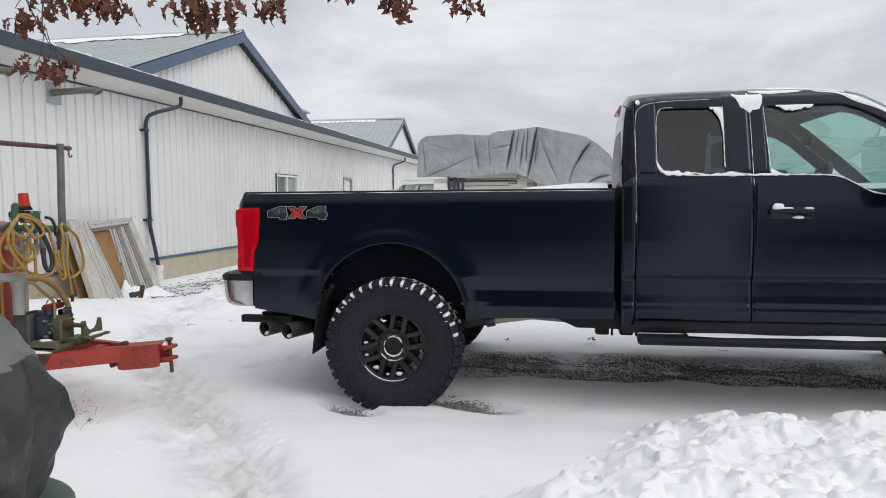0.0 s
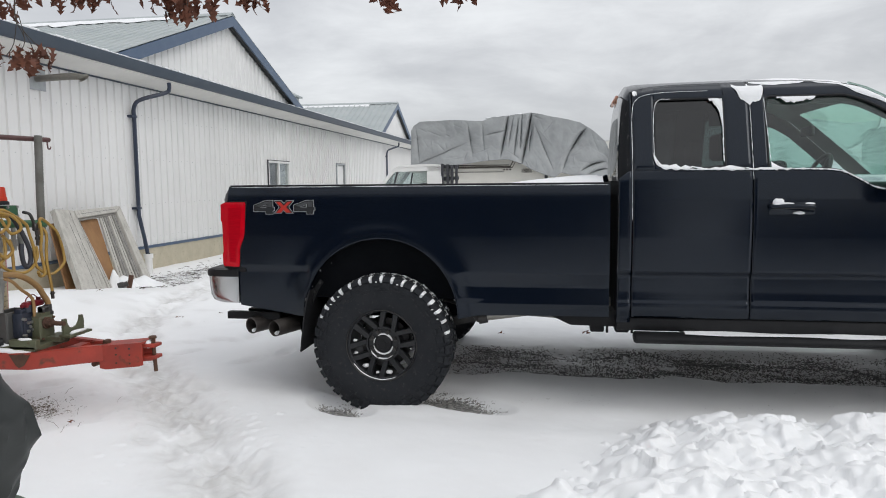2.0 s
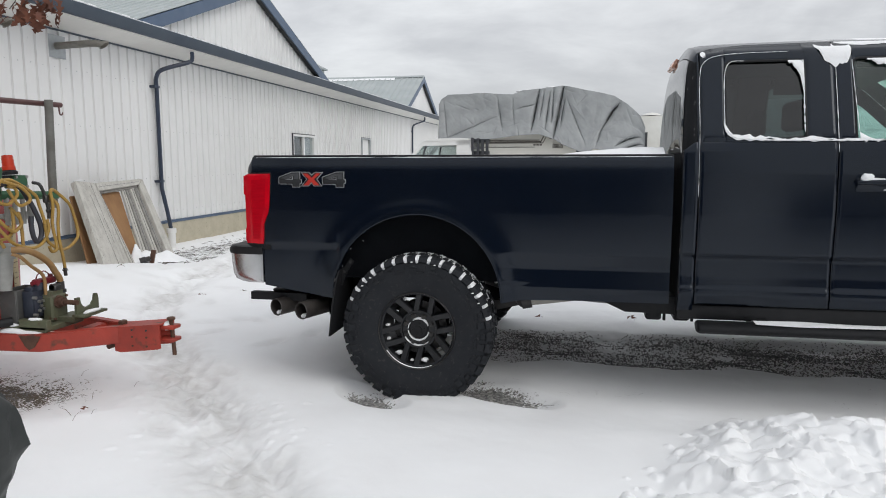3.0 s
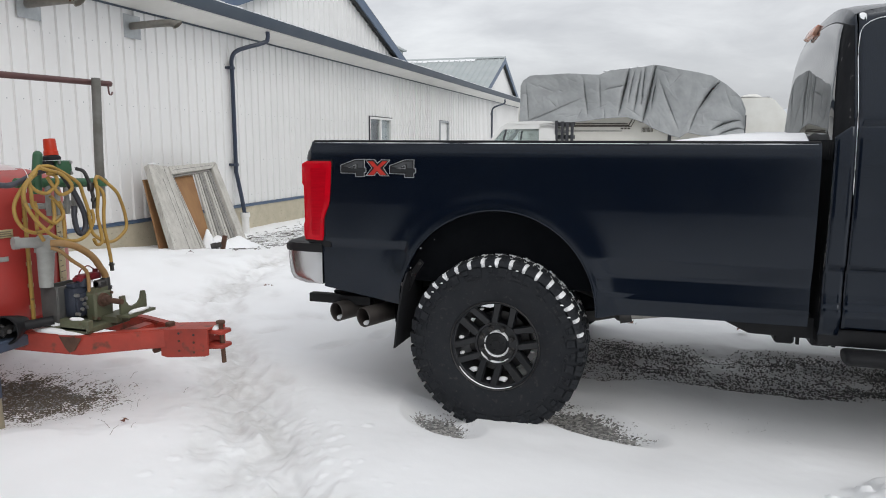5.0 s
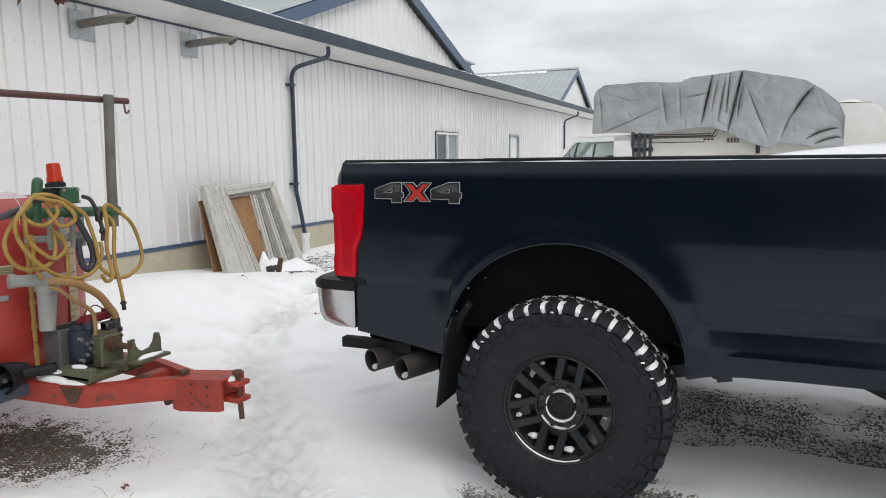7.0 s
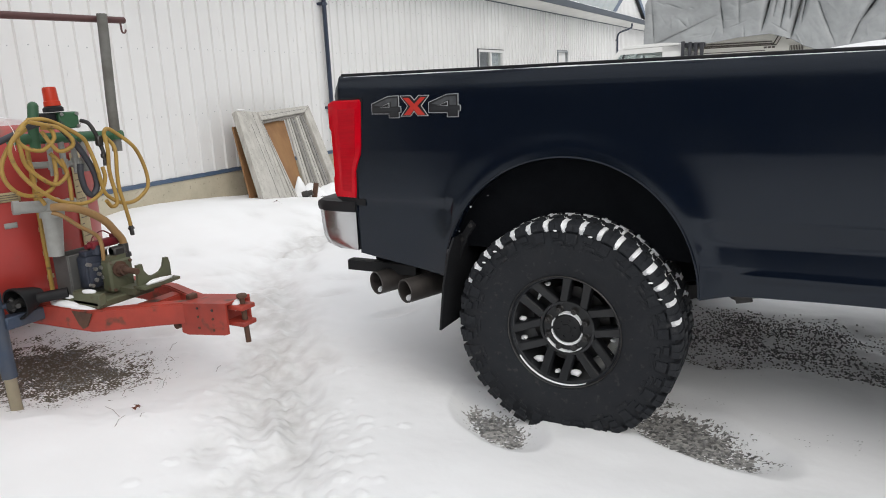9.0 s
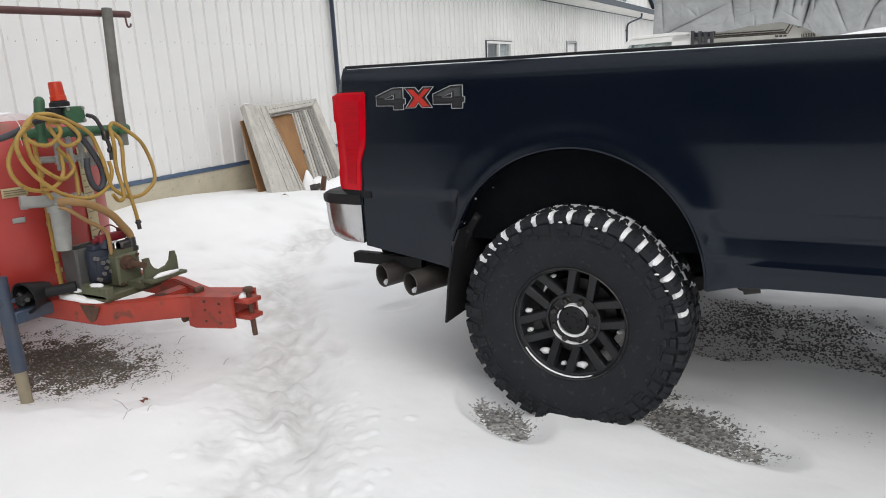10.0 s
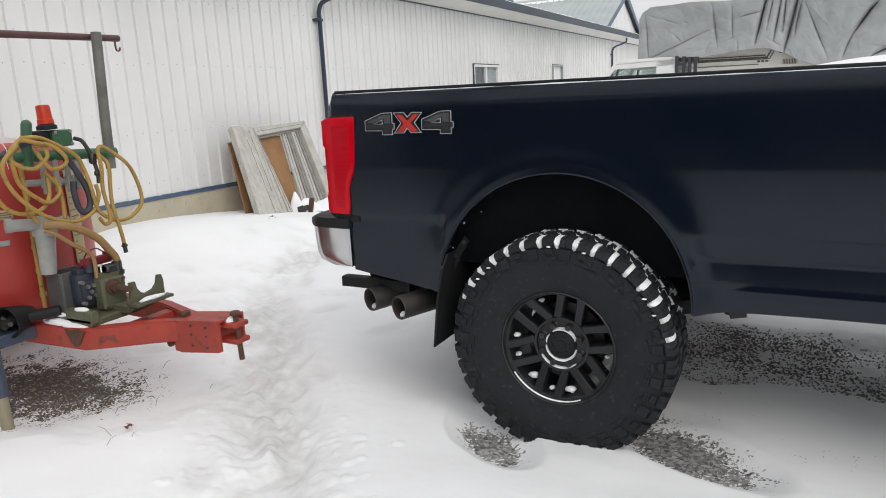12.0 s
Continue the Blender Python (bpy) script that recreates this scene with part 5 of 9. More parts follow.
def make_bed():
    for far in (False, True):
        bm = bmesh.new()
        columns(bm, bed_columns(), bed_low, lambda x: 1.476, 96, bed_depth, far)
        # the rolled lip of the wheel arch
        rings = []
        for a in steps(-1.0, 1.0, 60):
            x = arch_half(a) * math.sin(math.pi / 2 * a)
            z = arch_top(x)
            rings.append([Vector((x * k, near_far(bed_depth(x, z) + d, far), ARCH_Z + (z - ARCH_Z) * k)) for k, d in ((1.0, 0.0), (0.992, 0.003), (0.988, 0.014), (0.992, 0.06))])
        loft(bm, rings, closed=False, caps=False)
        bmesh.ops.remove_doubles(bm, verts=bm.verts, dist=0.0005)
        side = part("bed_side", bm, PAINT, truck, angle=35)
        bm = bmesh.new()
        tube(bm, [Vector((p[0].x, p[0].y + (0.003 if far else -0.003), p[0].z)) for p in rings], 0.0045, 8)
        part("arch_lip", bm, PAINT, side)
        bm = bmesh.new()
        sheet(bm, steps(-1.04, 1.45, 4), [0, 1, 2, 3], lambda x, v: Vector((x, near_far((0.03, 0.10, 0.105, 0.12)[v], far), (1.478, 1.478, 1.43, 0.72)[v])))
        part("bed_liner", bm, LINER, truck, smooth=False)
        bm = bmesh.new()
        ys = sorted((near_far(0.028, far), near_far(0.115, far)))
        box(bm, -1.045, 1.45, ys[0], ys[1], 1.472, 1.4835, 0.004, segments=2)
        part("rail_cap", bm, TRIM, truck, "black plastic rail cap")
        bm = bmesh.new()
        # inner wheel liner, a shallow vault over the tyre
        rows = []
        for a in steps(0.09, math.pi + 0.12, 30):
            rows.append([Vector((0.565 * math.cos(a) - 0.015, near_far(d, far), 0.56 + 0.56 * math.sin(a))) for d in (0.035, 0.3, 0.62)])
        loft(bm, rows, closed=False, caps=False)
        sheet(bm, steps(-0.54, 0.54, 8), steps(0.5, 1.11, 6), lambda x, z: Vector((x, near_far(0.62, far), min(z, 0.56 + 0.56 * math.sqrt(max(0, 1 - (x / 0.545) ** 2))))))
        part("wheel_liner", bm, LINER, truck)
    bm = bmesh.new()
    box(bm, -1.03, 1.44, 0.12, WIDE - 0.12, 0.74, 0.80)
    part("bed_floor", bm, UNDERBODY, truck)
    bm = bmesh.new()
    box(bm, 1.39, 1.438, 0.05, WIDE - 0.05, 0.72, 1.47, 0.01)
    part("bed_front_wall", bm, PAINT, truck)
    bm = bmesh.new()
    outline = [(-1.045, 0.93), (-1.06, 0.98), (-1.06, 1.40), (-1.072, 1.465), (-1.05, 1.479), (-0.99, 1.479), (-0.985, 0.93)]
    slab(bm, outline, 0.075, WIDE - 0.075, lambda u, v, d: Vector((u, d, v)))
    gate = part("tailgate", bm, PAINT, truck)
    bm = bmesh.new()
    box(bm, -1.078, -1.055, 0.88, 1.15, 1.30, 1.38, 0.01)
    part("tailgate_handle", bm, TRIM, gate)
    # corner posts that close the bed side behind the lamps
    for far in (False, True):
        bm = bmesh.new()
        rows = [[Vector((x, near_far(y, far), z)) for x, y in ((-1.045, bed_depth(-1.05, z) + 0.001), (-1.052 - 0.6 * bulge, 0.014 + lerp_table(z, BED_SECTION)), (-1.056 - bulge, 0.04 + lerp_table(z, BED_SECTION)), (-1.058 - bulge, 0.085))]
                for z, bulge in ((0.93, 0.0), (1.36, 0.0), (1.37, 0.040), (1.39, 0.042), (1.42, 0.034), (1.45, 0.018), (1.470, 0.002), (1.477, -0.006))]
        loft(bm, rows, closed=False, caps=False)
        part("corner_post", bm, PAINT, truck)


make_bed()


def tail_lamp(far):
    def at(u, v, d):
        return Vector((u, near_far(d, far), v))
    outline = [(-1.108, 0.938), (-0.985, 0.935), (-0.979, 0.97), (-0.975, 1.06), (-0.962, 1.095), (-0.945, 1.13), (-0.938, 1.17), (-0.926, 1.36), (-0.932, 1.372), (-1.09, 1.370), (-1.121, 1.355), (-1.123, 1.25), (-1.114, 1.235), (-1.112, 1.04), (-1.118, 1.02), (-1.118, 0.96)]
    bm = bmesh.new()
    # the rear edge is rounded round the truck's corner
    layers = ((-0.012, 0.050, 0.007), (-0.010, 0.034, 0.002), (-0.004, 0.018, 0.0), (0.02, 0.006, 0.0), (0.045, 0.0, 0.0), (0.16, 0.0, 0.0))
    loft(bm, [[at(u + (pull if u < -1.05 else -inset), v + (-inset if v > 1.2 else inset if v < 1.0 else 0.0), d) for u, v in outline] for d, pull, inset in layers])
    lamp = part("tail_lamp", bm, LENS_RED, truck, "red tail lamp lens", angle=30)
    bm = bmesh.new()
    slab(bm, [(u + (0.006 if u > -1.0 else 0.05 if u < -1.05 else 0.0), v + (0.007 if v > 1.2 else -0.006 if v < 1.0 else 0)) for u, v in outline], -0.003, 0.10, at)
    part("lamp_gasket", bm, TRIM, lamp, "black lamp surround", smooth=False)
    bm = bmesh.new()
    chamber = [(-1.050, 0.965), (-1.000, 0.962), (-0.996, 1.07), (-0.966, 1.14), (-0.952, 1.335), (-1.050, 1.335)]
    slab(bm, chamber, -0.0135, 0.0, at)
    bmesh.ops.bevel(bm, geom=bm.edges[:], offset=0.003, segments=2, affect="EDGES")
    part("reflector", bm, LENS_DARK, lamp, "darker red reflector panel")
    bm = bmesh.new()
    slab(bm, [(-1.04, 0.90), (-0.94, 0.90), (-0.94, 0.93), (-1.10, 0.936)], 0.002, 0.14, at)
    part("lamp_base", bm, TRIM, lamp, smooth=False)


def bumper():
    rings = []
    for y, back in ((-0.004, 0.20), (0.008, 0.09), (0.04, 0.035), (0.11, 0.01), (0.3, 0.0), (WIDE - 0.3, 0.0), (WIDE - 0.11, 0.01), (WIDE - 0.04, 0.035), (WIDE - 0.008, 0.09), (WIDE + 0.004, 0.20)):
        x = -1.266 + back
        rings.append((x, y))
    bm = bmesh.new()
    front = -0.993

    def ring(x, y, prof):
        return [Vector((x + dx, y, z)) for dx, z in prof] + [Vector((front, y, prof[-1][1])), Vector((front, y, prof[0][1]))]
    shape = [(0.075, 0.690), (0.035, 0.705), (0.015, 0.74), (0.008, 0.80), (0.004, 0.868)]
    loft(bm, [ring(x, y, shape) for x, y in rings])
    bump = part("rear_bumper", bm, CHROME, truck, "chrome step bumper", angle=50)
    bm = bmesh.new()
    loft(bm, [ring(x - 0.004, y - (0.004 if y < 1 else -0.004), [(0.004, 0.868), (-0.002, 0.885), (0.0, 0.905), (0.015, 0.915)]) for x, y in rings])
    part("step_pad", bm, TRIM, bump, "black plastic step pad", angle=50)


for far_side in (False, True):
    tail_lamp(far_side)
bumper()


def inset(poly, by):
    """Moves every edge of a flat outline inwards by the same amount."""
    n, area = len(poly), sum(p[0] * q[1] - q[0] * p[1] for p, q in zip(poly, poly[1:] + poly[:1]))
    sign = 1.0 if area > 0 else -1.0
    out = []
    for i in range(n):
        (ax, ay), (px, py), (cx, cy) = poly[i - 1], poly[i], poly[(i + 1) % n]
        l1, l2 = math.hypot(px - ax, py - ay), math.hypot(cx - px, cy - py)
        n1, n2 = (-(py - ay) / l1 * sign, (px - ax) / l1 * sign), (-(cy - py) / l2 * sign, (cx - px) / l2 * sign)
        k = max(0.35, 1 + n1[0] * n2[0] + n1[1] * n2[1])
        out.append((px + by * (n1[0] + n2[0]) / k, py + by * (n1[1] + n2[1]) / k))
    return out


def decal():
    """The drive badge on the bed side: silver edge, black field, grey figures and a red cross."""
    def at(u, v, d):
        x = -0.872 + (u - 287) * 0.001232
        z = 1.307 + (307 - v - 9.5 * (u - 287) / 354.0) * 0.00114
        return Vector((x, d + min(bed_depth(x, z), bed_depth(x, z) * 0.5 + bed_depth(x, 1.30) * 0.5), z))
    four = [(287, 268), (357, 239), (400, 237), (400, 276), (408, 277), (408, 299), (400, 300), (400, 320), (357, 321), (357, 306), (287, 307)]
    right = [(u + 228, v - 6.5) for u, v in four]
    cross = [(403, 238), (447, 237), (461, 253), (478, 236), (520, 236), (489, 274), (515, 311), (472, 312), (459, 296), (446, 313), (405, 314), (433, 276)]
    badge = None
    for name, by, d, material, label in (("badge_edge", 0.0, -0.0010, DECAL_LINE, "silver outlined four-by-four badge"), ("badge_field", 2.3, -0.0016, DECAL_BLACK, "black badge field")):
        bm = bmesh.new()
        for poly in (four, cross, right):
            slab(bm, inset(poly, by), d, 0.004, at)
        ob = part(name, bm, material, badge or truck, label, smooth=False)
        badge = badge or ob
    for du, dv in ((0, 0), (228, -6.5)):
        for quads, material, label in (([[(298, 274), (354, 249), (392, 246), (392, 260), (361, 260), (326, 277)], [(368, 260), (392, 260), (392, 277), (368, 278)]], DECAL_PALE, "pale grey upper figure bars"),
                                       ([[(295, 284), (358, 283), (402, 282), (402, 294), (358, 295), (295, 298)], [(365, 296), (392, 295), (392, 312), (365, 313)]], DECAL_GREY, "grey lower figure bars")):
            bm = bmesh.new()
            for quad in quads:
                slab(bm, [(u + du, v + dv) for u, v in quad], -0.0021, 0.002, at)
            part("figure", bm, material, badge, label, smooth=False)
        bm = bmesh.new()
        eye = [(322, 281), (361, 263), (361, 281)]
        slab(bm, [(u + du, v + dv) for u, v in eye], -0.0025, 0.002, at)
        ring = part("figure_eye", bm, DECAL_LINE, badge, smooth=False)
        bm = bmesh.new()
        slab(bm, inset([(u + du, v + dv) for u, v in eye], 2.0), -0.0029, 0.002, at)
        part("eye_field", bm, DECAL_BLACK, ring, smooth=False)
    bm = bmesh.new()
    slab(bm, [(416, 246), (440, 246), (461, 268), (484, 244), (507, 243), (473, 275), (502, 306), (474, 307), (459, 288), (444, 308), (418, 309), (446, 277)], -0.0024, 0.002, at)
    part("cross", bm, DECAL_RED, badge, "red letter x", smooth=False)


decal()

# cab ----------------------------------------------------------------------
ROOF_LINE = [(1.560, 2.038), (1.575, 2.046), (1.60, 2.057), (1.63, 2.068), (1.70, 2.082), (1.84, 2.094), (2.30, 2.100), (2.62, 2.098), (2.80, 2.080), (2.92, 2.042), (3.05, 1.97), (3.25, 1.81), (3.45, 1.65), (3.66, 1.47)]
BELT = [(1.4, 1.548), (2.70, 1.548), (2.78, 1.535), (2.86, 1.49), (2.95, 1.44), (3.05, 1.425), (3.7, 1.42)]


def cab_depth(x, z):
    return lerp_table(z, CAB_SECTION)


def roof_line(x):
    return lerp_table(x, ROOF_LINE)


def belt(x):
    return lerp_table(x, BELT)


def soften(x, a, b, r):
    """How far a rounded corner pulls the edge in, near the ends a and b."""
    d = min(x - a, b - x)
    if d >= r:
        return 0.0
    d = max(d, 0.0)
    return r - math.sqrt(max(0.0, r * r - (r - d) ** 2))


QUARTER, FRONT = (1.722, 2.128), (2.372, 3.40)


def quarter_low(x):
    return 1.563 + soften(x, QUARTER[0], 9, 0.055) + 0.03 * max(0.0, (1.84 - x) / 0.12) ** 1.5


def quarter_high(x):
    return 1.992 - soften(x, QUARTER[0], QUARTER[1], 0.03)


def front_low(x):
    return belt(x) + 0.004 + soften(x, FRONT[0], 9, 0.02)


def front_high(x):
    return max(front_low(x) + 0.002, min(1.995, roof_line(x) - 0.075) - soften(x, FRONT[0], 9, 0.03))


def askew(y):
    """How much further forward the cab's back lies towards the far side."""
    return 0.030 * max(0.0, y - 0.2) ** 2


def cab_piece(name, x0, x1, low, far):
    """Part of the cab's side between two seams, pierced by the window that falls in it."""
    bm = bmesh.new()
    n = max(3, int((x1 - x0) / 0.02))
    corner = name == "cab_corner"
    columns(bm, steps(x0, x1, n), lambda x: low, (lambda x: min(belt(x), 1.50 + (x - 1.497) * 0.75)) if corner else belt, 90, cab_depth, far)
    hole = QUARTER if x0 < QUARTER[0] < x1 else FRONT if x0 < FRONT[0] < x1 else None
    if hole is None:
        columns(bm, steps((1.648 if far else 1.572) if corner else x0, x1, n), belt, roof_line, 10, cab_depth, far)
    else:
        a, b = hole[0], min(hole[1], x1)
        lo, hi = (quarter_low, quarter_high) if hole is QUARTER else (front_low, front_high)
        arc = [a + (b - a) * (0.5 - 0.5 * math.cos(math.pi * t)) for t in steps(0.0, 1.0, 50)]
        columns(bm, steps(x0, a, 6), belt, roof_line, 12, cab_depth, far)
        columns(bm, arc, belt, lo, 3, cab_depth, far)
        columns(bm, arc, hi, roof_line, 8, cab_depth, far)
        if b < x1:
            columns(bm, steps(b, x1, 6), belt, roof_line, 12, cab_depth, far)
    bmesh.ops.remove_doubles(bm, verts=bm.verts, dist=0.0004)
    ob = part(name, bm, PAINT, truck, angle=32)
    mod = ob.modifiers.new("skin", "SOLIDIFY")
    mod.thickness, mod.offset = 0.012, 1.0 if far else -1.0
    return ob, hole


def window_pane(door, lo, hi, a, b, material, far, name="window_glass"):
    bm = bmesh.new()
    columns(bm, steps(a - 0.01, b + 0.008, 24), lambda x: lo(min(max(x, a), b)) - 0.015, lambda x: hi(min(max(x, a), b)) + 0.012, 6, lambda x, z: cab_depth(x, z) + 0.015, far)
    pane = part(name, bm, material, door)
    pane.visible_shadow = False
    return pane


def seal(door, lo, hi, a, b, far):
    """Rubber seal that runs round a window."""
    xs = [a + (b - a) * (0.5 - 0.5 * math.cos(math.pi * t)) for t in steps(0.0, 1.0, 26)]
    loop = [(x, lo(x)) for x in xs] + [(x, hi(x)) for x in xs[::-1]]
    bm = bmesh.new()
    pts = [Vector((x, near_far(cab_depth(x, z) + 0.004, far), z)) for x, z in loop]
    tube(bm, pts + [pts[0]], 0.0075, 6)
    part("window_seal", bm, TRIM, door)


def make_cab():
    for far in (False, True):
        seam = 1.655 if far else 1.5845
        cab_piece("cab_corner", 1.50, seam - 0.0035, 0.60, far)
        rear, _ = cab_piece("rear_door", seam + 0.0035, 2.281, 0.645, far)
        front, _ = cab_piece("front_door", 2.288, 3.40, 0.645, far)
        window_pane(rear, quarter_low, quarter_high, QUARTER[0], QUARTER[1], DARK_GLASS, far)
        window_pane(front, front_low, front_high, FRONT[0], FRONT[1], CAB_GLASS, far)
        seal(rear, quarter_low, quarter_high, QUARTER[0], QUARTER[1], far)
        seal(front, front_low, front_high, FRONT[0], FRONT[1], far)
        # dark return behind the seams
        bm = bmesh.new()
        for x in (seam, 2.2845):
            columns(bm, [x - 0.012, x + 0.012], lambda q: 0.6, lambda q: roof_line(q) - 0.02, 20, lambda q, z: cab_depth(q, z) + 0.018, far)
        part("door_gap", bm, LINER, truck)
        bm = bmesh.new()
        ys = sorted((near_far(0.03, far), near_far(0.14, far)))
        box(bm, 1.50, 3.55, ys[0], ys[1], 0.555, 0.64, 0.012, segments=2)
        part("rocker", bm, TRIM, truck)
        # step tube under the doors
        bm = bmesh.new()
        y = near_far(-0.015, far)
        rings = [[Vector((xx, y + rr * 0.085 * math.cos(a), 0.525 + rr * 0.034 * math.sin(a))) for a in (2 * math.pi * k / 18 for k in range(18))] for xx, rr in ((1.600, 0.5), (1.604, 0.85), (1.615, 1.0), (3.48, 1.0), (3.495, 0.6))]
        loft(bm, rings)
        board = part("running_board", bm, TRIM, truck, "black tubular running board", angle=50)
        for x in (1.95, 2.75, 3.3):
            bm = bmesh.new()
            ys = sorted((near_far(0.0, far), near_far(0.3, far)))
            box(bm, x - 0.025, x + 0.025, ys[0], ys[1], 0.50, 0.57, 0.006)
            part("bracket", bm, TRIM, board)
        # door handle
        bm = bmesh.new()
        rings = [[Vector((2.50 + u * 0.128 * s, near_far(cab_depth(2.5, 1.32) - d, far), 1.318 + w * 0.036 * s)) for u, w in ((-1, -0.8), (-0.95, -1), (0.95, -1), (1, -0.8), (1, 0.8), (0.95, 1), (-0.95, 1), (-1, 0.8))] for s, d in ((1.0, -0.004), (1.0, 0.004), (0.95, 0.007))]
        loft(bm, rings)
        handle = part("handle", bm, PAINT, front, "black pull handle", angle=50)
        bm = bmesh.new()
        y0 = cab_depth(2.5, 1.33)
        pts = smooth_line([(2.375, near_far(y0 - 0.006, far), 1.332), (2.395, near_far(y0 - 0.032, far), 1.333), (2.50, near_far(y0 - 0.04, far), 1.334), (2.605, near_far(y0 - 0.032, far), 1.333), (2.625, near_far(y0 - 0.006, far), 1.332)], 5)
        tube(bm, pts, 0.0135, 10)
        part("grip", bm, PAINT, handle)
        bm = bmesh.new()
        tube(bm, smooth_line([(2.39, near_far(y0 - 0.03, far), 1.320), (2.50, near_far(y0 - 0.042, far), 1.321), (2.61, near_far(y0 - 0.03, far), 1.320)], 6), 0.0025, 6)
        part("finger_strip", bm, STEEL_DARK, handle)
        # wing mirror
        bm = bmesh.new()
        ys = sorted((near_far(-0.29, far), near_far(-0.07, far)))
        box(bm, 3.00, 3.13, ys[0], ys[1], 1.36, 1.66, 0.045, segments=4)
        mirror = part("wing_mirror", bm, TRIM, truck, "black wing mirror")
        bm = bmesh.new()
        box(bm, 2.993, 2.999, ys[0] + 0.03, ys[1] - 0.03, 1.40, 1.62, 0.002)
        part("mirror_glass", bm, CHROME, mirror)
        bm = bmesh.new()
        cyl(bm, (3.06, near_far(-0.08, far), 1.47), (3.12, near_far(0.05, far), 1.47), 0.022, 10)
        part("mirror_arm", bm, TRIM, mirror)

    # roof, back wall with its window, windscreen
    bm = bmesh.new()

    def over(x, v):
        z = roof_line(x)
        edge = cab_depth(x, z)
        y = edge + (WIDE - 2 * edge) * v
        return Vector((x + askew(y) * max(0.0, 1 - (x - 1.572) / 0.14), y, z + 0.055 * (1 - (2 * v - 1) ** 4) * lerp_table(x, [(1.572, 1.60), (1.60, 1.50), (1.70, 1.20), (1.84, 1.0)])))
    xs = [1.572, 1.578, 1.588, 1.605, 1.63, 1.67, 1.71] + steps(1.77, 2.86, 14)
    sheet(bm, xs, [0.0, 0.01, 0.03, 0.06, 0.1, 0.16, 0.25, 0.4, 0.5, 0.6, 0.75, 0.84, 0.9, 0.94, 0.97, 0.99, 1.0], over)
    part("roof", bm, PAINT, truck, angle=60)

    def back(q, z):
        """The cab's back: widely rounded corners, the middle raked forward and rolled into the roof."""
        edge = cab_depth(0, z) + 0.003
        deep = lerp_table(z, [(1.40, 0.080), (1.55, 0.076), (1.75, 0.066), (1.90, 0.053), (1.96, 0.043), (2.00, 0.031), (2.02, 0.022), (2.035, 0.011), (2.047, 0.0)])
        side, wide = min(q, 1 - q) / 0.15, 0.10
        if side < 1:
            turn = side * math.pi / 2
            y, x = edge + wide * (1 - math.cos(turn)), 1.572 - deep * math.sin(turn)
            y = y if q < 0.5 else WIDE - y
        else:
            k = (q - 0.15) / 0.70
            y, x = edge + wide + (WIDE - 2 * edge - 2 * wide) * k, 1.572 - deep
        crown = 1 - (2 * (y - edge) / (WIDE - 2 * edge) - 1) ** 4
        return Vector((x + askew(y), y, z + 0.088 * crown * max(0.0, (z - 1.68) / 0.367) ** 1.5))
    around = steps(0.0, 0.15, 14) + steps(0.18, 0.82, 20) + steps(0.85, 1.0, 14)
    bm = bmesh.new()
    sheet(bm, around, steps(1.40, 1.88, 12) + [1.91, 1.94, 1.96, 1.98, 1.995], back)
    part("back_panel", bm, GRIMY_PAINT, truck, "black cab back flecked with snow", angle=60)
    bm = bmesh.new()
    sheet(bm, around, [1.995, 2.003, 2.01, 2.02, 2.03, 2.04, 2.047], back)
    part("roof_edge", bm, PAINT, truck, angle=60)
    bm = bmesh.new()
    sheet(bm, steps(0.62, 0.62 + 0.86, 2), steps(0.03, WIDE - 0.03, 2), lambda z, y: Vector((1.50, y, z)))
    part("lower_back", bm, GRIMY_PAINT, truck)
    bm = bmesh.new()
    sheet(bm, steps(0.105, 0.972, 38), steps(1.49, 1.99, 14), lambda q, z: back(q, z) + Vector((-0.004, 0, 0)))
    part("back_glass", bm, REAR_GLASS, truck, "dark shiny rear cab window", angle=60)
    bm = bmesh.new()
    box(bm, -0.032, 0.032, -0.12, 0.12, -0.012, 0.016, 0.008, pose(1.553, 1.015, 2.080, 0, -62, 0), segments=2)
    part("high_stop_lamp", bm, AMBER, truck, "high stop lamp at the back of the cab roof")
    bm = bmesh.new()

    def screen(x, v):
        z = roof_line(x)
        edge = cab_depth(x, z) + 0.01
        y = edge + (WIDE - 2 * edge) * v
        return Vector((x + 0.16 * (1 - (2 * v - 1) ** 2), y, z + 0.02))
    sheet(bm, steps(2.86, 3.62, 8), steps(0.0, 1.0, 10), screen)
    ws = part("windscreen", bm, CAB_GLASS, truck)
    ws.visible_shadow = False
    for v0, v1 in ((0.0, 0.12), (0.88, 1.0)):
        bm = bmesh.new()
        sheet(bm, steps(2.84, 3.60, 10), steps(v0, v1, 3), lambda x, v: screen(x, v) - Vector((0.01, 0, 0.012)))
        part("pillar_cover", bm, HEADLINING, truck, "grey windscreen pillar cover")

    # inner trim of pillars and headers
    for far in (False, True):
        bm = bmesh.new()
        inner = lambda x, z: cab_depth(x, z) + 0.035
        columns(bm, steps(2.40, 3.38, 30), lambda x: max(belt(x), front_high(x) - 0.05), lambda x: roof_line(x) - 0.012, 3, inner, far)
        columns(bm, steps(2.14, 2.36, 4), belt, lambda x: roof_line(x) - 0.02, 6, inner, far)
        columns(bm, steps(1.665, 1.71, 4), belt, lambda x: roof_line(x) - 0.02, 6, inner, far)
        columns(bm, steps(1.60, 3.45, 20), lambda x: 0.7, lambda x: belt(x) + 0.002, 6, inner, far)
        part("inner_trim", bm, CABIN, truck, "dark grey cab trim")
    # interior
    bm = bmesh.new()
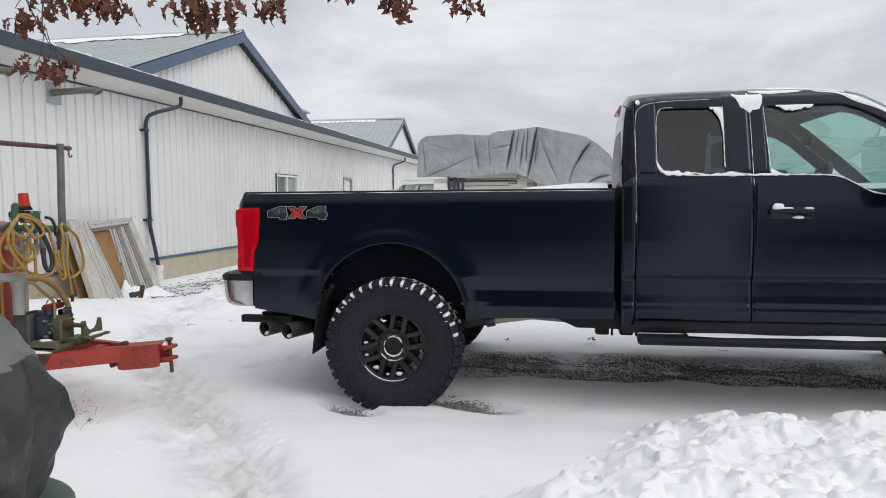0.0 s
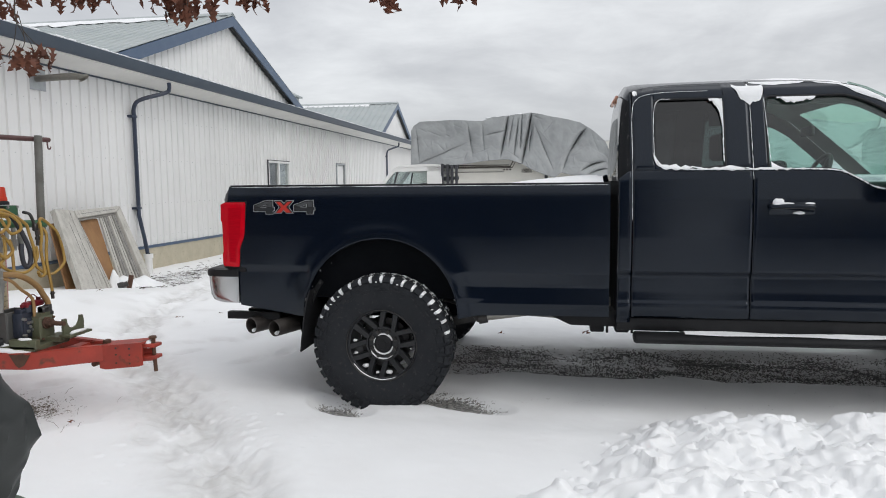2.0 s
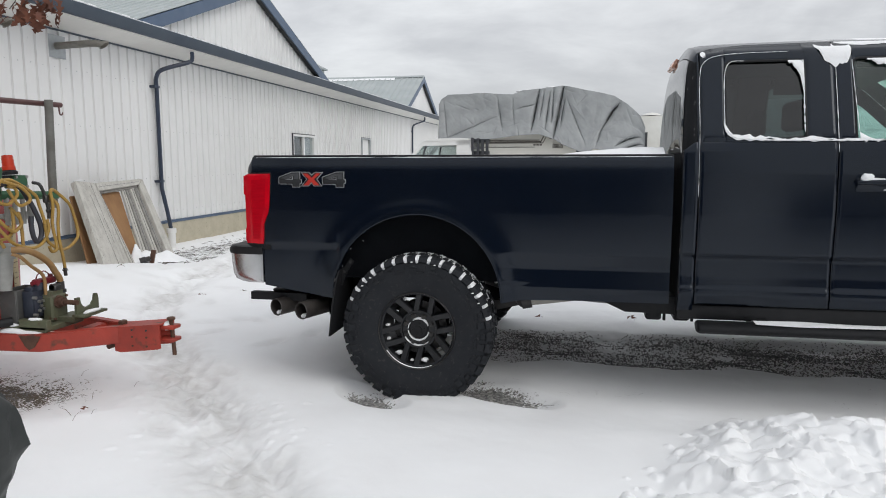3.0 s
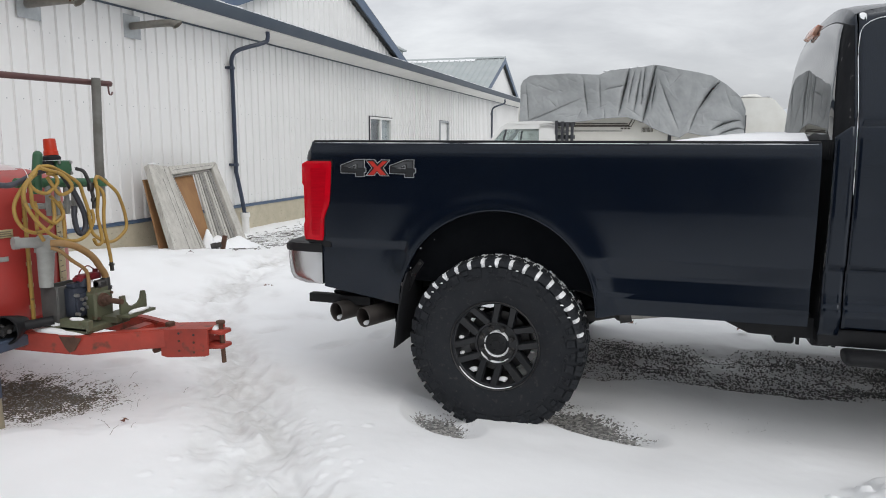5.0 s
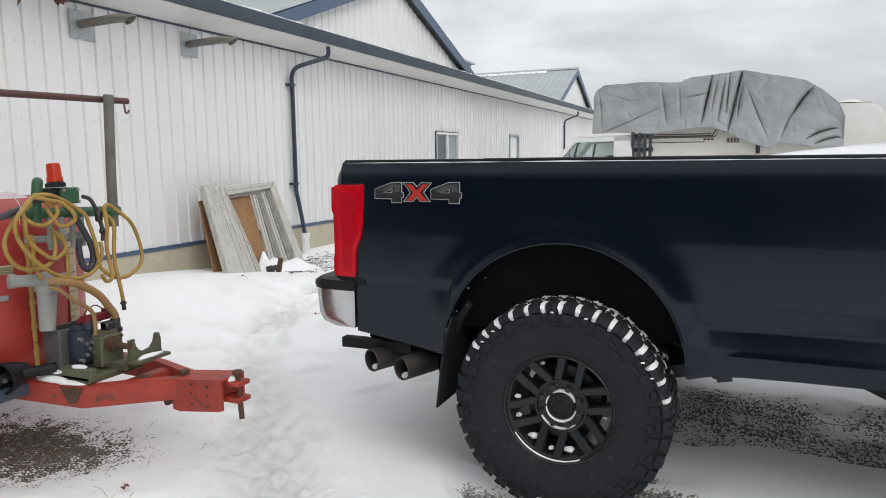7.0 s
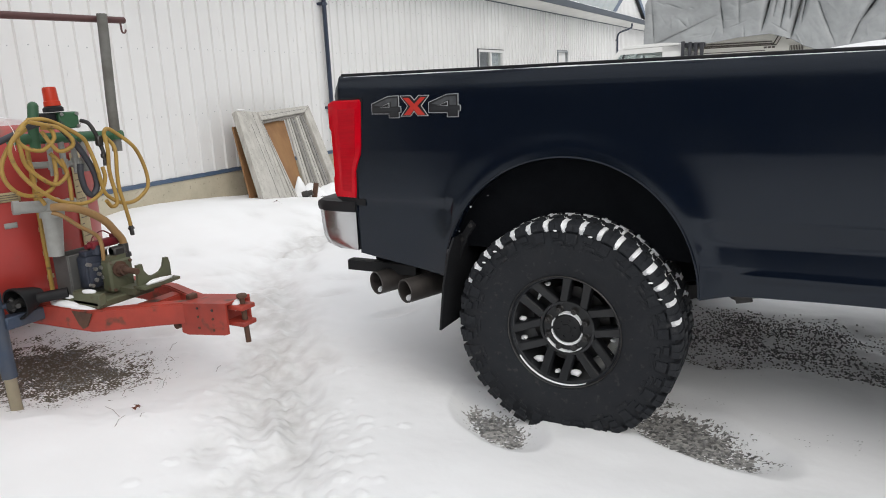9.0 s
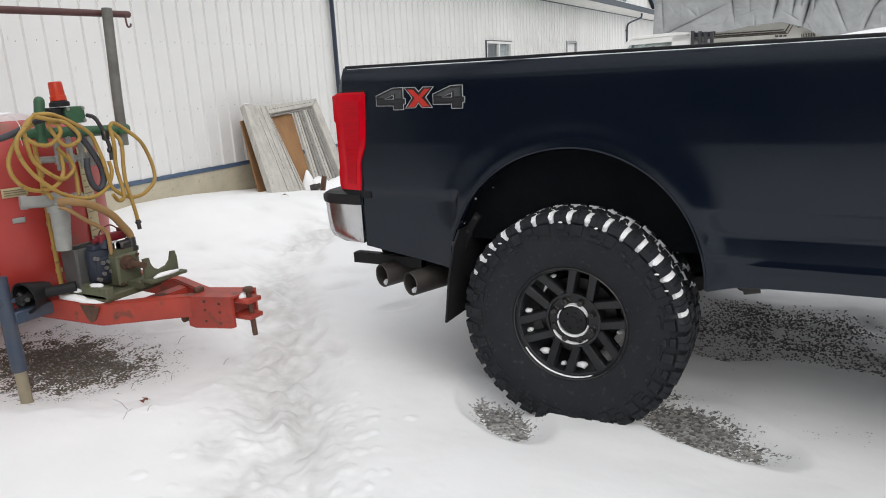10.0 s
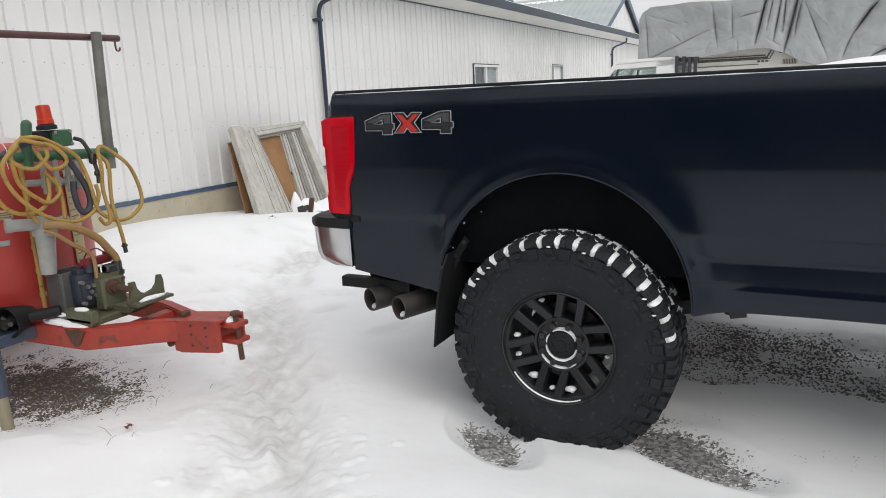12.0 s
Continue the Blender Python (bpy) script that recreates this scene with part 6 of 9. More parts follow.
    box(bm, 3.22, 3.68, 0.10, WIDE - 0.10, 1.02, 1.47, 0.06, segments=3)
    part("dashboard", bm, CABIN, truck, "dark grey dashboard")
    bm = bmesh.new()
    lathe(bm, [(0.19 + 0.016 * math.cos(a), 0.016 * math.sin(a)) for a in steps(0, 2 * math.pi, 10)], pose(3.13, 1.46, 1.51, 0, -64, 0), 36)
    wheel = part("steering_wheel", bm, CABIN, truck, "dark steering wheel")
    bm = bmesh.new()
    hub = pose(3.13, 1.46, 1.51, 0, -64, 0)
    for a in (0.4, 2.74, 4.71):
        cyl(bm, hub @ Vector((0, 0, -0.02)), hub @ Vector((0.185 * math.sin(a + 1.57), 0.185 * math.cos(a + 1.57), 0)), 0.018, 8)
    cyl(bm, hub @ Vector((0, 0, 0.01)), hub @ Vector((0, 0, -0.28)), 0.045, 12)
    part("spokes", bm, CABIN, wheel)
    for y in (0.56, 1.47):
        bm = bmesh.new()
        box(bm, 2.38, 2.88, y - 0.25, y + 0.25, 0.84, 1.02, 0.06, segments=3)
        part("seat", bm, SEAT, truck, "dark cloth front seat")
        bm = bmesh.new()
        box(bm, -0.07, 0.07, -0.25, 0.25, 0.0, 0.66, 0.05, pose(2.38, y, 0.95, 0, -14, 0), segments=3)
        part("seat_back", bm, SEAT, truck)
        bm = bmesh.new()
        box(bm, 2.16, 2.25, y - 0.13, y + 0.13, 1.62, 1.80, 0.035, segments=3)
        part("headrest", bm, SEAT, truck)
    bm = bmesh.new()
    box(bm, 1.66, 1.82, 0.18, WIDE - 0.18, 0.9, 1.62, 0.05, segments=3)
    part("rear_bench", bm, SEAT, truck)
    bm = bmesh.new()
    box(bm, 1.52, 3.5, 0.08, WIDE - 0.08, 0.64, 0.72)
    part("cab_floor", bm, UNDERBODY, truck)
    bm = bmesh.new()
    sheet(bm, steps(1.60, 3.0, 10), steps(0.06, 0.94, 8), lambda x, v: over(x, v) - Vector((0, 0, 0.055)))
    part("headliner", bm, HEADLINING, truck)
    bm = bmesh.new()
    box(bm, 2.90, 2.93, 0.92, 1.14, 1.80, 1.87, 0.012, segments=2)
    part("rear_view_mirror", bm, CABIN, truck)

    # the front end: wings, bonnet, grille, bumper
    def nose_low(x):
        return ARCH_Z + ARCH_B * math.sqrt(max(0.0, 1 - ((x - 4.17) / ARCH_A) ** 2)) if abs(x - 4.17) < ARCH_A else 0.66

    def nose_depth(x, z):
        pinch = 0.05 * max(0.0, (x - 4.7) / 0.4) ** 2
        return lerp_table(z, BED_SECTION) - flare(x - 4.17, z, ARCH_A) + pinch
    for far in (False, True):
        bm = bmesh.new()
        xs = steps(3.407, 3.66, 8) + [4.17 + ARCH_A * math.sin(math.pi / 2 * t) for t in steps(-0.9999, 0.9999, 40)] + steps(4.675, 5.1, 10)
        columns(bm, xs, nose_low, lambda x: lerp_table(x, [(3.4, 1.42), (4.2, 1.40), (5.1, 1.34)]), 24, nose_depth, far)
        part("wing", bm, PAINT, truck, angle=35)
        bm = bmesh.new()
        rows = [[Vector((4.17 + 0.54 * math.cos(a), near_far(d, far), 0.56 + 0.56 * math.sin(a))) for d in (0.035, 0.62)] for a in steps(-0.1, math.pi + 0.1, 24)]
        loft(bm, rows, closed=False, caps=False)
        part("wheel_liner", bm, LINER, truck)
        bm = bmesh.new()
        ys = sorted((near_far(0.06, far), near_far(0.40, far)))
        box(bm, 5.02, 5.12, ys[0], ys[1], 0.98, 1.25, 0.03, segments=3)
        part("headlamp", bm, CHROME, truck, "clear headlamp")
    bm = bmesh.new()
    sheet(bm, steps(3.55, 5.08, 16), steps(0.0, 1.0, 16), lambda x, v: Vector((x, 0.03 + (WIDE - 0.06) * v, lerp_table(x, [(3.5, 1.42), (4.2, 1.40), (5.0, 1.35), (5.1, 1.30)]) + 0.05 * (1 - (2 * v - 1) ** 6))))
    part("bonnet", bm, PAINT, truck)
    bm = bmesh.new()
    box(bm, 5.03, 5.10, 0.40, WIDE - 0.40, 0.92, 1.30, 0.02)
    for z in (1.0, 1.1, 1.2):
        box(bm, 5.10, 5.125, 0.42, WIDE - 0.42, z - 0.02, z + 0.02, 0.005)
    part("grille", bm, TRIM, truck)
    bm = bmesh.new()
    box(bm, 4.98, 5.2, 0.03, WIDE - 0.03, 0.64, 0.90, 0.05, segments=3)
    part("front_bumper", bm, CHROME, truck)


make_cab()


# running gear -----------------------------------------------------------------
def tyre_mesh():
    """A wide mud tyre: carcass, stepped shoulder lugs and staggered centre blocks."""
    bm = bmesh.new()
    m = pose(0, 0, 0, 90, 0, 0)
    prof = [(0.222, -0.118), (0.234, -0.134), (0.243, -0.140), (0.30, -0.152), (0.345, -0.158), (0.375, -0.157), (0.40, -0.153), (0.421, -0.145), (0.432, -0.12), (0.435, -0.06), (0.436, 0.0)]
    prof = prof + [(r, -h) for r, h in prof[-2::-1]]
    lathe(bm, prof, m, 96)
    # raised ring near the bead
    lathe(bm, [(0.252, -0.1415), (0.255, -0.1465), (0.260, -0.1475), (0.264, -0.1445)], m, 96)
    swell(bm)
    return finish(bm, "tyre", RUBBER, angle=30)


def swell(bm):
    for v in bm.verts:
        flat = math.hypot(v.co.x, v.co.z)
        grow = 1.0 + 0.034 * max(0.0, min(1.0, (flat - 0.22) / 0.20))
        v.co.x, v.co.z = v.co.x * grow, v.co.z * grow


def lug_mesh():
    bm = bmesh.new()
    m = pose(0, 0, 0, 90, 0, 0)
    rng = random.Random(4)

    def block(a0, a1, pts):
        """A lug between two angles; pts are (radius, across) corners of its section."""
        rows = []
        for a in steps(a0, a1, 2):
            rows.append([m @ Vector((r * math.cos(a), r * math.sin(a), h)) for r, h in pts])
        loft(bm, rows)
    n = 38
    pitch = 2 * math.pi / n
    for k in range(n):
        a = k * pitch
        for s, shift in ((-1, 0.0), (1, 0.5)):
            w = 0.72 + rng.uniform(-0.04, 0.04)
            b = a + shift * pitch
            for q0, q1, drop in ((0.0, 0.47 * w, 0.0), (0.53 * w, w, 0.0035)):
                block(b + pitch * q0, b + pitch * q1, [(0.40, s * 0.150), (0.414, s * 0.1615), (0.438 - drop, s * 0.152), (0.4455 - drop, s * 0.138), (0.446 - drop, s * 0.085), (0.425, s * 0.083)])
            block(b + pitch * 0.44 * w, b + pitch * 0.56 * w, [(0.40, s * 0.150), (0.414, s * 0.1595), (0.434, s * 0.150), (0.440, s * 0.138), (0.441, s * 0.085), (0.425, s * 0.083)])
            if k % 2 == 0:
                block(b + pitch * 0.05, b + pitch * (w - 0.08), [(0.362, s * 0.150), (0.368, s * 0.1625), (0.405, s * 0.1625), (0.404, s * 0.148)])
                block(b + pitch * 0.15, b + pitch * (w + 0.30), [(0.345, s * 0.150), (0.347, s * 0.1610), (0.357, s * 0.1610), (0.359, s * 0.150)])
            else:
                block(b + pitch * 0.12, b + pitch * (w - 0.15), [(0.382, s * 0.152), (0.386, s * 0.1625), (0.405, s * 0.1625), (0.404, s * 0.148)])
                block(b - pitch * 0.15, b + pitch * 0.5, [(0.360, s * 0.150), (0.362, s * 0.1625), (0.374, s * 0.163), (0.376, s * 0.150)])
            block(b + pitch * 0.2, b + pitch * 0.52, [(0.425, s * 0.072), (0.446, s * 0.070), (0.447, s * 0.018), (0.425, s * 0.016)])
            block(b + pitch * 0.58, b + pitch * 0.95, [(0.425, s * 0.072), (0.446, s * 0.070), (0.447, s * 0.018), (0.425, s * 0.016)])
    swell(bm)
    return finish(bm, "tread", RUBBER, angle=30)


def rim_mesh():
    """Barrel with its flange and the shallow ring that carries the spokes."""
    bm = bmesh.new()
    lathe(bm, [(0.234, 0.122), (0.2385, 0.135), (0.236, 0.141), (0.2315, 0.139), (0.2285, 0.127), (0.2255, 0.116), (0.219, 0.112), (0.216, 0.10), (0.213, 0.03), (0.205, -0.12)], pose(0, 0, 0, 90, 0, 0), 80)
    return finish(bm, "rim", RIM_BLACK, angle=35)


def hub_mesh():
    bm = bmesh.new()
    lathe(bm, [(0.0, 0.080), (0.060, 0.080), (0.064, 0.074), (0.102, 0.074), (0.105, 0.084), (0.115, 0.084), (0.119, 0.076), (0.12, 0.02)], pose(0, 0, 0, 90, 0, 0), 48)
    return finish(bm, "hub", RIM_BLACK, angle=35)


def spoke_mesh():
    """One spoke of a pair, drawn along local x, bevelled and dished."""
    bm = bmesh.new()
    m = pose(0, 0, 0, 90, 0, 0)
    rings = []
    for r, off, w, top in ((0.106, 0.0, 0.0185, 0.082), (0.13, 0.0, 0.0180, 0.088), (0.18, 0.0, 0.0185, 0.103), (0.210, 0.0, 0.0205, 0.112), (0.224, 0.0, 0.0235, 0.115)):
        rings.append([m @ Vector((r, off + d, h)) for d, h in ((-w, top - 0.05), (-w, top - 0.007), (-w * 0.75, top), (w * 0.75, top), (w, top - 0.007), (w, top - 0.05))])
    loft(bm, rings)
    return finish(bm, "spoke", RIM_BLACK, angle=30)


def cap_mesh():
    bm = bmesh.new()
    m = pose(0, 0, 0, 90, 0, 0)
    lathe(bm, [(0.0, 0.094), (0.020, 0.094), (0.021, 0.091), (0.050, 0.091), (0.055, 0.088), (0.058, 0.082), (0.060, 0.074)], m, 40)
    for k in range(6):
        a = math.radians(60 * k + 10)
        lathe(bm, [(0.0, 0.097), (0.005, 0.096), (0.006, 0.090)], m @ pose(0.036 * math.cos(a), 0.036 * math.sin(a), 0), 8)
    return finish(bm, "hub_cap", TRIM, angle=40)


def nut_mesh():
    bm = bmesh.new()
    lathe(bm, [(0.0, 0.106), (0.0045, 0.106), (0.0065, 0.101), (0.0115, 0.099), (0.0130, 0.094), (0.0135, 0.078), (0.0175, 0.074)], pose(0, 0, 0, 90, 0, 0), 12)
    return finish(bm, "lug_nut", STEEL_DARK, angle=40)


def drum_mesh():
    bm = bmesh.new()
    lathe(bm, [(0.06, 0.02), (0.165, 0.02), (0.17, 0.01), (0.17, -0.06), (0.06, -0.06)], pose(0, 0, 0, 90, 0, 0), 40)
    return finish(bm, "brake_disc", STEEL_DARK, angle=40)


def wheel_snow_mesh():
    """Snow packed between the shoulder lugs over the top of the tyre."""
    bm = bmesh.new()
    m = pose(0, 0, 0, 90, 0, 0)
    rng = random.Random(8)
    n = 38
    pitch = 2 * math.pi / n
    for k in range(n):
        for s, shift in ((1, 0.5), (-1, 0.0)):
            a0 = (k + shift) * pitch
            mid = math.degrees(a0 + pitch * 0.8) % 360
            if not 8 < mid < 162:
                continue
            full = 1.0 if 24 < mid < 145 else 0.4
            rows = []
            base = 0.424 + 0.012 * rng.random()
            wide = rng.uniform(0.24, 0.33)
            for f, lift in ((0.0, 0.026), (0.28, 0.008), (0.55, 0.0), (0.8, 0.010), (1.0, 0.026)):
                a = a0 + pitch * (1.0 - wide + wide * f)
                low = base + lift
                top = 0.4595 + rng.uniform(-0.004, 0.0)
                w = 0.163 if full == 1.0 else 0.150
                rows.append([m @ Vector((r * math.cos(a), r * math.sin(a), h)) for r, h in ((0.43, s * 0.05), (top - 0.008, s * 0.05), (top, s * 0.09), (top - 0.001, s * (w - 0.022)), (top - 0.012, s * (w - 0.006)), (min(low + (0.014 if full < 1 else 0.0), top - 0.013), s * w), (0.40, s * 0.14))])
            loft(bm, rows)
            if rng.random() < 0.55 and full == 1.0:
                a = a0 + pitch * 0.3
                blob(bm, m @ Vector((0.424 * math.cos(a), 0.424 * math.sin(a), s * 0.164)), (0.010, 0.005, 0.004), k, 0.3, 1)
            # snow in the narrow grooves of the tread
            if 22 < mid < 150:
                for q0, q1, h0, h1 in ((0.02, 0.12, 0.075, 0.078), (0.12, 0.55, 0.078, 0.010), (0.55, 0.98, 0.010, 0.012)):
                    qa, qb = a0 + pitch * q0, a0 + pitch * q1
                    rows = [[m @ Vector((r * math.cos(q), r * math.sin(q), s * (h + e))) for r, e in ((0.445, -0.003), (0.4618, -0.002), (0.4618, 0.002), (0.445, 0.003))] for q, h in ((qa, h0), (qb, h1))]
                    loft(bm, rows)
            # dusting on the middle of the tread
            a = a0 + pitch * rng.uniform(0, 1)
            if rng.random() < 0.25:
                rows = [[m @ Vector((r * math.cos(q), r * math.sin(q), h)) for r, h in ((0.44, s * 0.01), (0.4635, s * 0.012), (0.4635, s * 0.055), (0.44, s * 0.06))] for q in (a, a + pitch * 0.14)]
                loft(bm, rows)
    return finish(bm, "tread_snow", SNOW, angle=60)


def rim_snow_meshes():
    """Small lumps of snow caught in the rim, and crescents round the hub cap."""
    m = pose(0, 0, 0, 90, 0, 0)
    made = []
    for k, (a, r, s) in enumerate(((-0.55, 0.195, 0.024), (-0.98, 0.200, 0.016), (-1.38, 0.195, 0.024), (-1.78, 0.200, 0.013), (-2.25, 0.195, 0.024), (-2.80, 0.200, 0.014), (3.05, 0.195, 0.016), (2.0, 0.198, 0.012), (-0.15, 0.19, 0.012))):
        bm = bmesh.new()
        blob(bm, m @ Vector((r * math.cos(a), r * math.sin(a), 0.075)), (s, 0.016, s * 0.62), k, 0.4)
        made.append(finish(bm, "rim_snow", SNOW, angle=60))
    for a0, a1, w, r0, h0 in ((-3.0, -0.25, 0.012, 0.062, 0.074), (-2.6, -0.9, 0.009, 0.096, 0.074), (0.35, 2.15, 0.011, 0.061, 0.074), (2.5, 3.1, 0.006, 0.061, 0.074), (-2.55, -1.15, 0.0035, 0.2265, 0.118)):
        bm = bmesh.new()
        rows = []
        for t in steps(0, 1, 18):
            a = a0 + (a1 - a0) * t
            ww = w * math.sin(math.pi * (0.1 + 0.8 * t)) + 0.002
            rows.append([m @ Vector(((r0 + d) * math.cos(a), (r0 + d) * math.sin(a), h)) for d, h in ((0.0, h0), (0.0, h0 + 0.012), (ww * 0.6, h0 + 0.014), (ww, h0 + 0.003))])
        loft(bm, rows)
        made.append(finish(bm, "rim_snow", SNOW, angle=60))
    return made


def rim_edge_mesh():
    bm = bmesh.new()
    lathe(bm, [(0.2325, 0.1405), (0.2350, 0.1425), (0.2375, 0.1395)], pose(0, 0, 0, 90, 0, 0), 60)
    return finish(bm, "rim_edge", STEEL_DARK, angle=60)


HUB, SPOKE, LUGS = hub_mesh(), spoke_mesh(), lug_mesh()
TYRE, RIM, CAP, NUT, DRUM, TREAD_SNOW, RIM_SNOW, RIM_EDGE = tyre_mesh(), rim_mesh(), cap_mesh(), nut_mesh(), drum_mesh(), wheel_snow_mesh(), rim_snow_meshes(), rim_edge_mesh()


def make_wheel(x, y, turn, snowy):
    m = pose(x, y, 0.432, 0, 0, turn)
    wheel = hang("wheel", RIM, truck, m, "black alloy wheel with paired spokes")
    hang("hub", HUB, wheel, m)
    for k in range(6):
        for off in (-0.0425, 0.0425):
            hang("spoke", SPOKE, wheel, m @ pose(0, 0, 0, 0, -(16 + 60 * k), 0) @ pose(0, 0, off))
    hang("tyre", TYRE, wheel, m, "knobbly black mud-terrain tyre")
    tagged(hang("tread", LUGS, wheel, m), "chunky black rubber tread lugs", kind="stuff")
    hang("brake_disc", DRUM, wheel, m)
    hang("hub_cap", CAP, wheel, m)
    hang("rim_edge", RIM_EDGE, wheel, m, "bare metal rim edge")
    for k in range(8):
        a = math.radians(22.5 + 45 * k)
        hang("lug_nut", NUT, wheel, m @ pose(0.084 * math.cos(a), 0, 0.084 * math.sin(a)))
    if snowy:
        hang("tread_snow", TREAD_SNOW, wheel, m, "white snow packed between the tread lugs")
        for me in RIM_SNOW:
            hang("rim_snow", me, wheel, m)


make_wheel(0.0, 0.092, 0, True)
make_wheel(0.0, WIDE - 0.092, 180, False)
make_wheel(4.17, 0.092, 0, False)
make_wheel(4.17, WIDE - 0.092, 180, False)


def underside():
    for y in (0.55, WIDE - 0.55):
        bm = bmesh.new()
        pts = [(-1.0, 0.64), (-0.55, 0.66), (-0.2, 0.80), (0.3, 0.80), (0.7, 0.64), (1.3, 0.60), (4.9, 0.60)]
        rings = [[Vector((x, y + dy, z + dz)) for dy, dz in ((-0.04, -0.08), (0.04, -0.08), (0.04, 0.08), (-0.04, 0.08))] for x, z in pts]
        loft(bm, rings)
        part("frame_rail", bm, UNDERBODY, truck, smooth=False)
        bm = bmesh.new()
        pts = [Vector((x, y - 0.1, 0.47 + 0.10 * (x / 0.65) ** 2)) for x in steps(-0.66, 0.75, 14)]
        rings = [[p + Vector((0, dy, dz)) for dy, dz in ((-0.035, -0.03), (0.035, -0.03), (0.035, 0.03), (-0.035, 0.03))] for p in pts]
        loft(bm, rings)
        part("leaf_spring", bm, STEEL_DARK, truck)
    bm = bmesh.new()
    cyl(bm, (0, 0.2, 0.432), (0, WIDE - 0.2, 0.432), 0.055, 16)
    blob(bm, (0, 1.015, 0.43), (0.17, 0.17, 0.18), 2, 0.05)
    part("rear_axle", bm, STEEL_DARK, truck)
    bm = bmesh.new()
    cyl(bm, (4.17, 0.2, 0.432), (4.17, WIDE - 0.2, 0.432), 0.05, 16)
    part("front_axle", bm, STEEL_DARK, truck)
    bm = bmesh.new()
    cyl(bm, (0.1, 1.0, 0.45), (2.6, 1.0, 0.66), 0.045, 14)
    part("drive_shaft", bm, STEEL_DARK, truck)
    bm = bmesh.new()
    tube(bm, smooth_line([(0.62, 0.30, 0.575), (0.95, 0.34, 0.615), (1.5, 0.50, 0.655), (2.2, 0.6, 0.64)], 6), 0.036, 14)
    part("exhaust_pipe", bm, EXHAUST, truck, "dull tan exhaust pipe")
    bm = bmesh.new()
    cyl(bm, (0.60, 0.30, 0.568), (0.66, 0.305, 0.58), 0.05, 14)
    part("exhaust_flange", bm, STEEL_DARK, truck)
    # twin tail pipes
    for y, x, z in TIPS:
        bm = bmesh.new()
        d = Vector((-0.42, -0.90, -0.03)).normalized()
        end = Vector((x, y, z))
        start = end - d * 0.36
        tube(bm, [start, end], 0.055, 24, caps=False)
        tube(bm, [end, start], 0.050, 24, caps=False)
        m = (d.to_track_quat("Z", "Y").to_matrix().to_4x4())
        lathe(bm, [(0.050, 0.0), (0.0525, 0.004), (0.055, 0.0)], Matrix.Translation(end) @ m, 24)
        lathe(bm, [(0.0, -0.25), (0.053, -0.25)], Matrix.Translation(end) @ m, 24)
        tip = part("tail_pipe", bm, TAIL_PIPE, truck, "dark steel twin exhaust tip", angle=50)
        bm = bmesh.new()
        blob(bm, end - d * 0.035 + Vector((0, 0, -0.038)), (0.028, 0.03, 0.014), 3, 0.2)
        part("tip_snow", bm, SNOW, tip, "snow lying in the pipe mouth")
    bm = bmesh.new()
    tube(bm, smooth_line([(-0.72, 0.36, 0.53), (-0.55, 0.46, 0.56), (-0.30, 0.52, 0.62), (0.0, 0.60, 0.74), (0.5, 0.50, 0.64), (0.62, 0.30, 0.575)], 5), 0.05, 14)
    part("tail_pipe_run", bm, STEEL_DARK, truck)
    # tow receiver
    bm = bmesh.new()
    for s in (-1, 1):
        box(bm, -1.13, -0.75, RECEIVER[1] + s * 0.022 - 0.005, RECEIVER[1] + s * 0.022 + 0.005, RECEIVER[2] - 0.024, RECEIVER[2] + 0.024)
        box(bm, -1.13, -0.75, RECEIVER[1] - 0.017, RECEIVER[1] + 0.017, RECEIVER[2] + s * 0.020 - 0.005, RECEIVER[2] + s * 0.020 + 0.005)
    box(bm, -0.82, -0.74, 0.35, WIDE - 0.35, RECEIVER[2] - 0.05, RECEIVER[2] + 0.04, 0.01)
    box(bm, -1.00, -0.62, 0.14, 0.42, RECEIVER[2] + 0.024, RECEIVER[2] + 0.042, 0.006)
    part("tow_receiver", bm, TRIM, truck, "black tow hitch receiver")
    # mud flaps
    for far in (False, True):
        bm = bmesh.new()
        outline = [(-0.085, 0.0), (0.24, 0.0), (0.25, 0.02), (0.25, 0.40), (-0.02, 0.40), (-0.06, 0.34), (-0.085, 0.20)]
        slab(bm, outline, 0.0, 0.009, lambda u, v, d: Vector((-0.542 + d + v * 0.12, near_far(u, far), 0.385 + v)))
        flap = part("mud_flap", bm, TRIM, truck, "black rubber mud flap", smooth=False)
        bm = bmesh.new()
        slab(bm, [(-0.548, 0.645), (-0.515, 0.635), (-0.455, 0.775), (-0.418, 0.830), (-0.440, 0.850), (-0.495, 0.770)], 0.048, 0.062, lambda u, v, d: Vector((u, near_far(d, far), v)))
        plate = part("flap_bracket", bm, TRIM, flap, "black plastic flap bracket", smooth=False)
        for u, v in ((-0.530, 0.655), (-0.508, 0.700), (-0.480, 0.765), (-0.438, 0.828)):
            bm = bmesh.new()
            cyl(bm, (u, near_far(0.040, far), v), (u, near_far(0.050, far), v), 0.009, 8)
            part("bolt", bm, STEEL_DARK, plate)
        for v in (0.28, 0.34):
            bm = bmesh.new()
            cyl(bm, (-0.554 + v * 0.12, near_far(-0.03, far), 0.385 + v), (-0.538 + v * 0.12, near_far(-0.03, far), 0.385 + v), 0.012, 8)
            part("bolt", bm, STEEL_DARK, flap)
    # body mount brackets seen below the sill
    for x in (1.40, 1.56):
        bm = bmesh.new()
        box(bm, x - 0.05, x + 0.04, 0.22, 0.34, 0.50, 0.60, 0.01)
        box(bm, x + 0.055, x + 0.07, 0.26, 0.28, 0.49, 0.60)
        part("mount_bracket", bm, TRIM, truck)
    bm = bmesh.new()
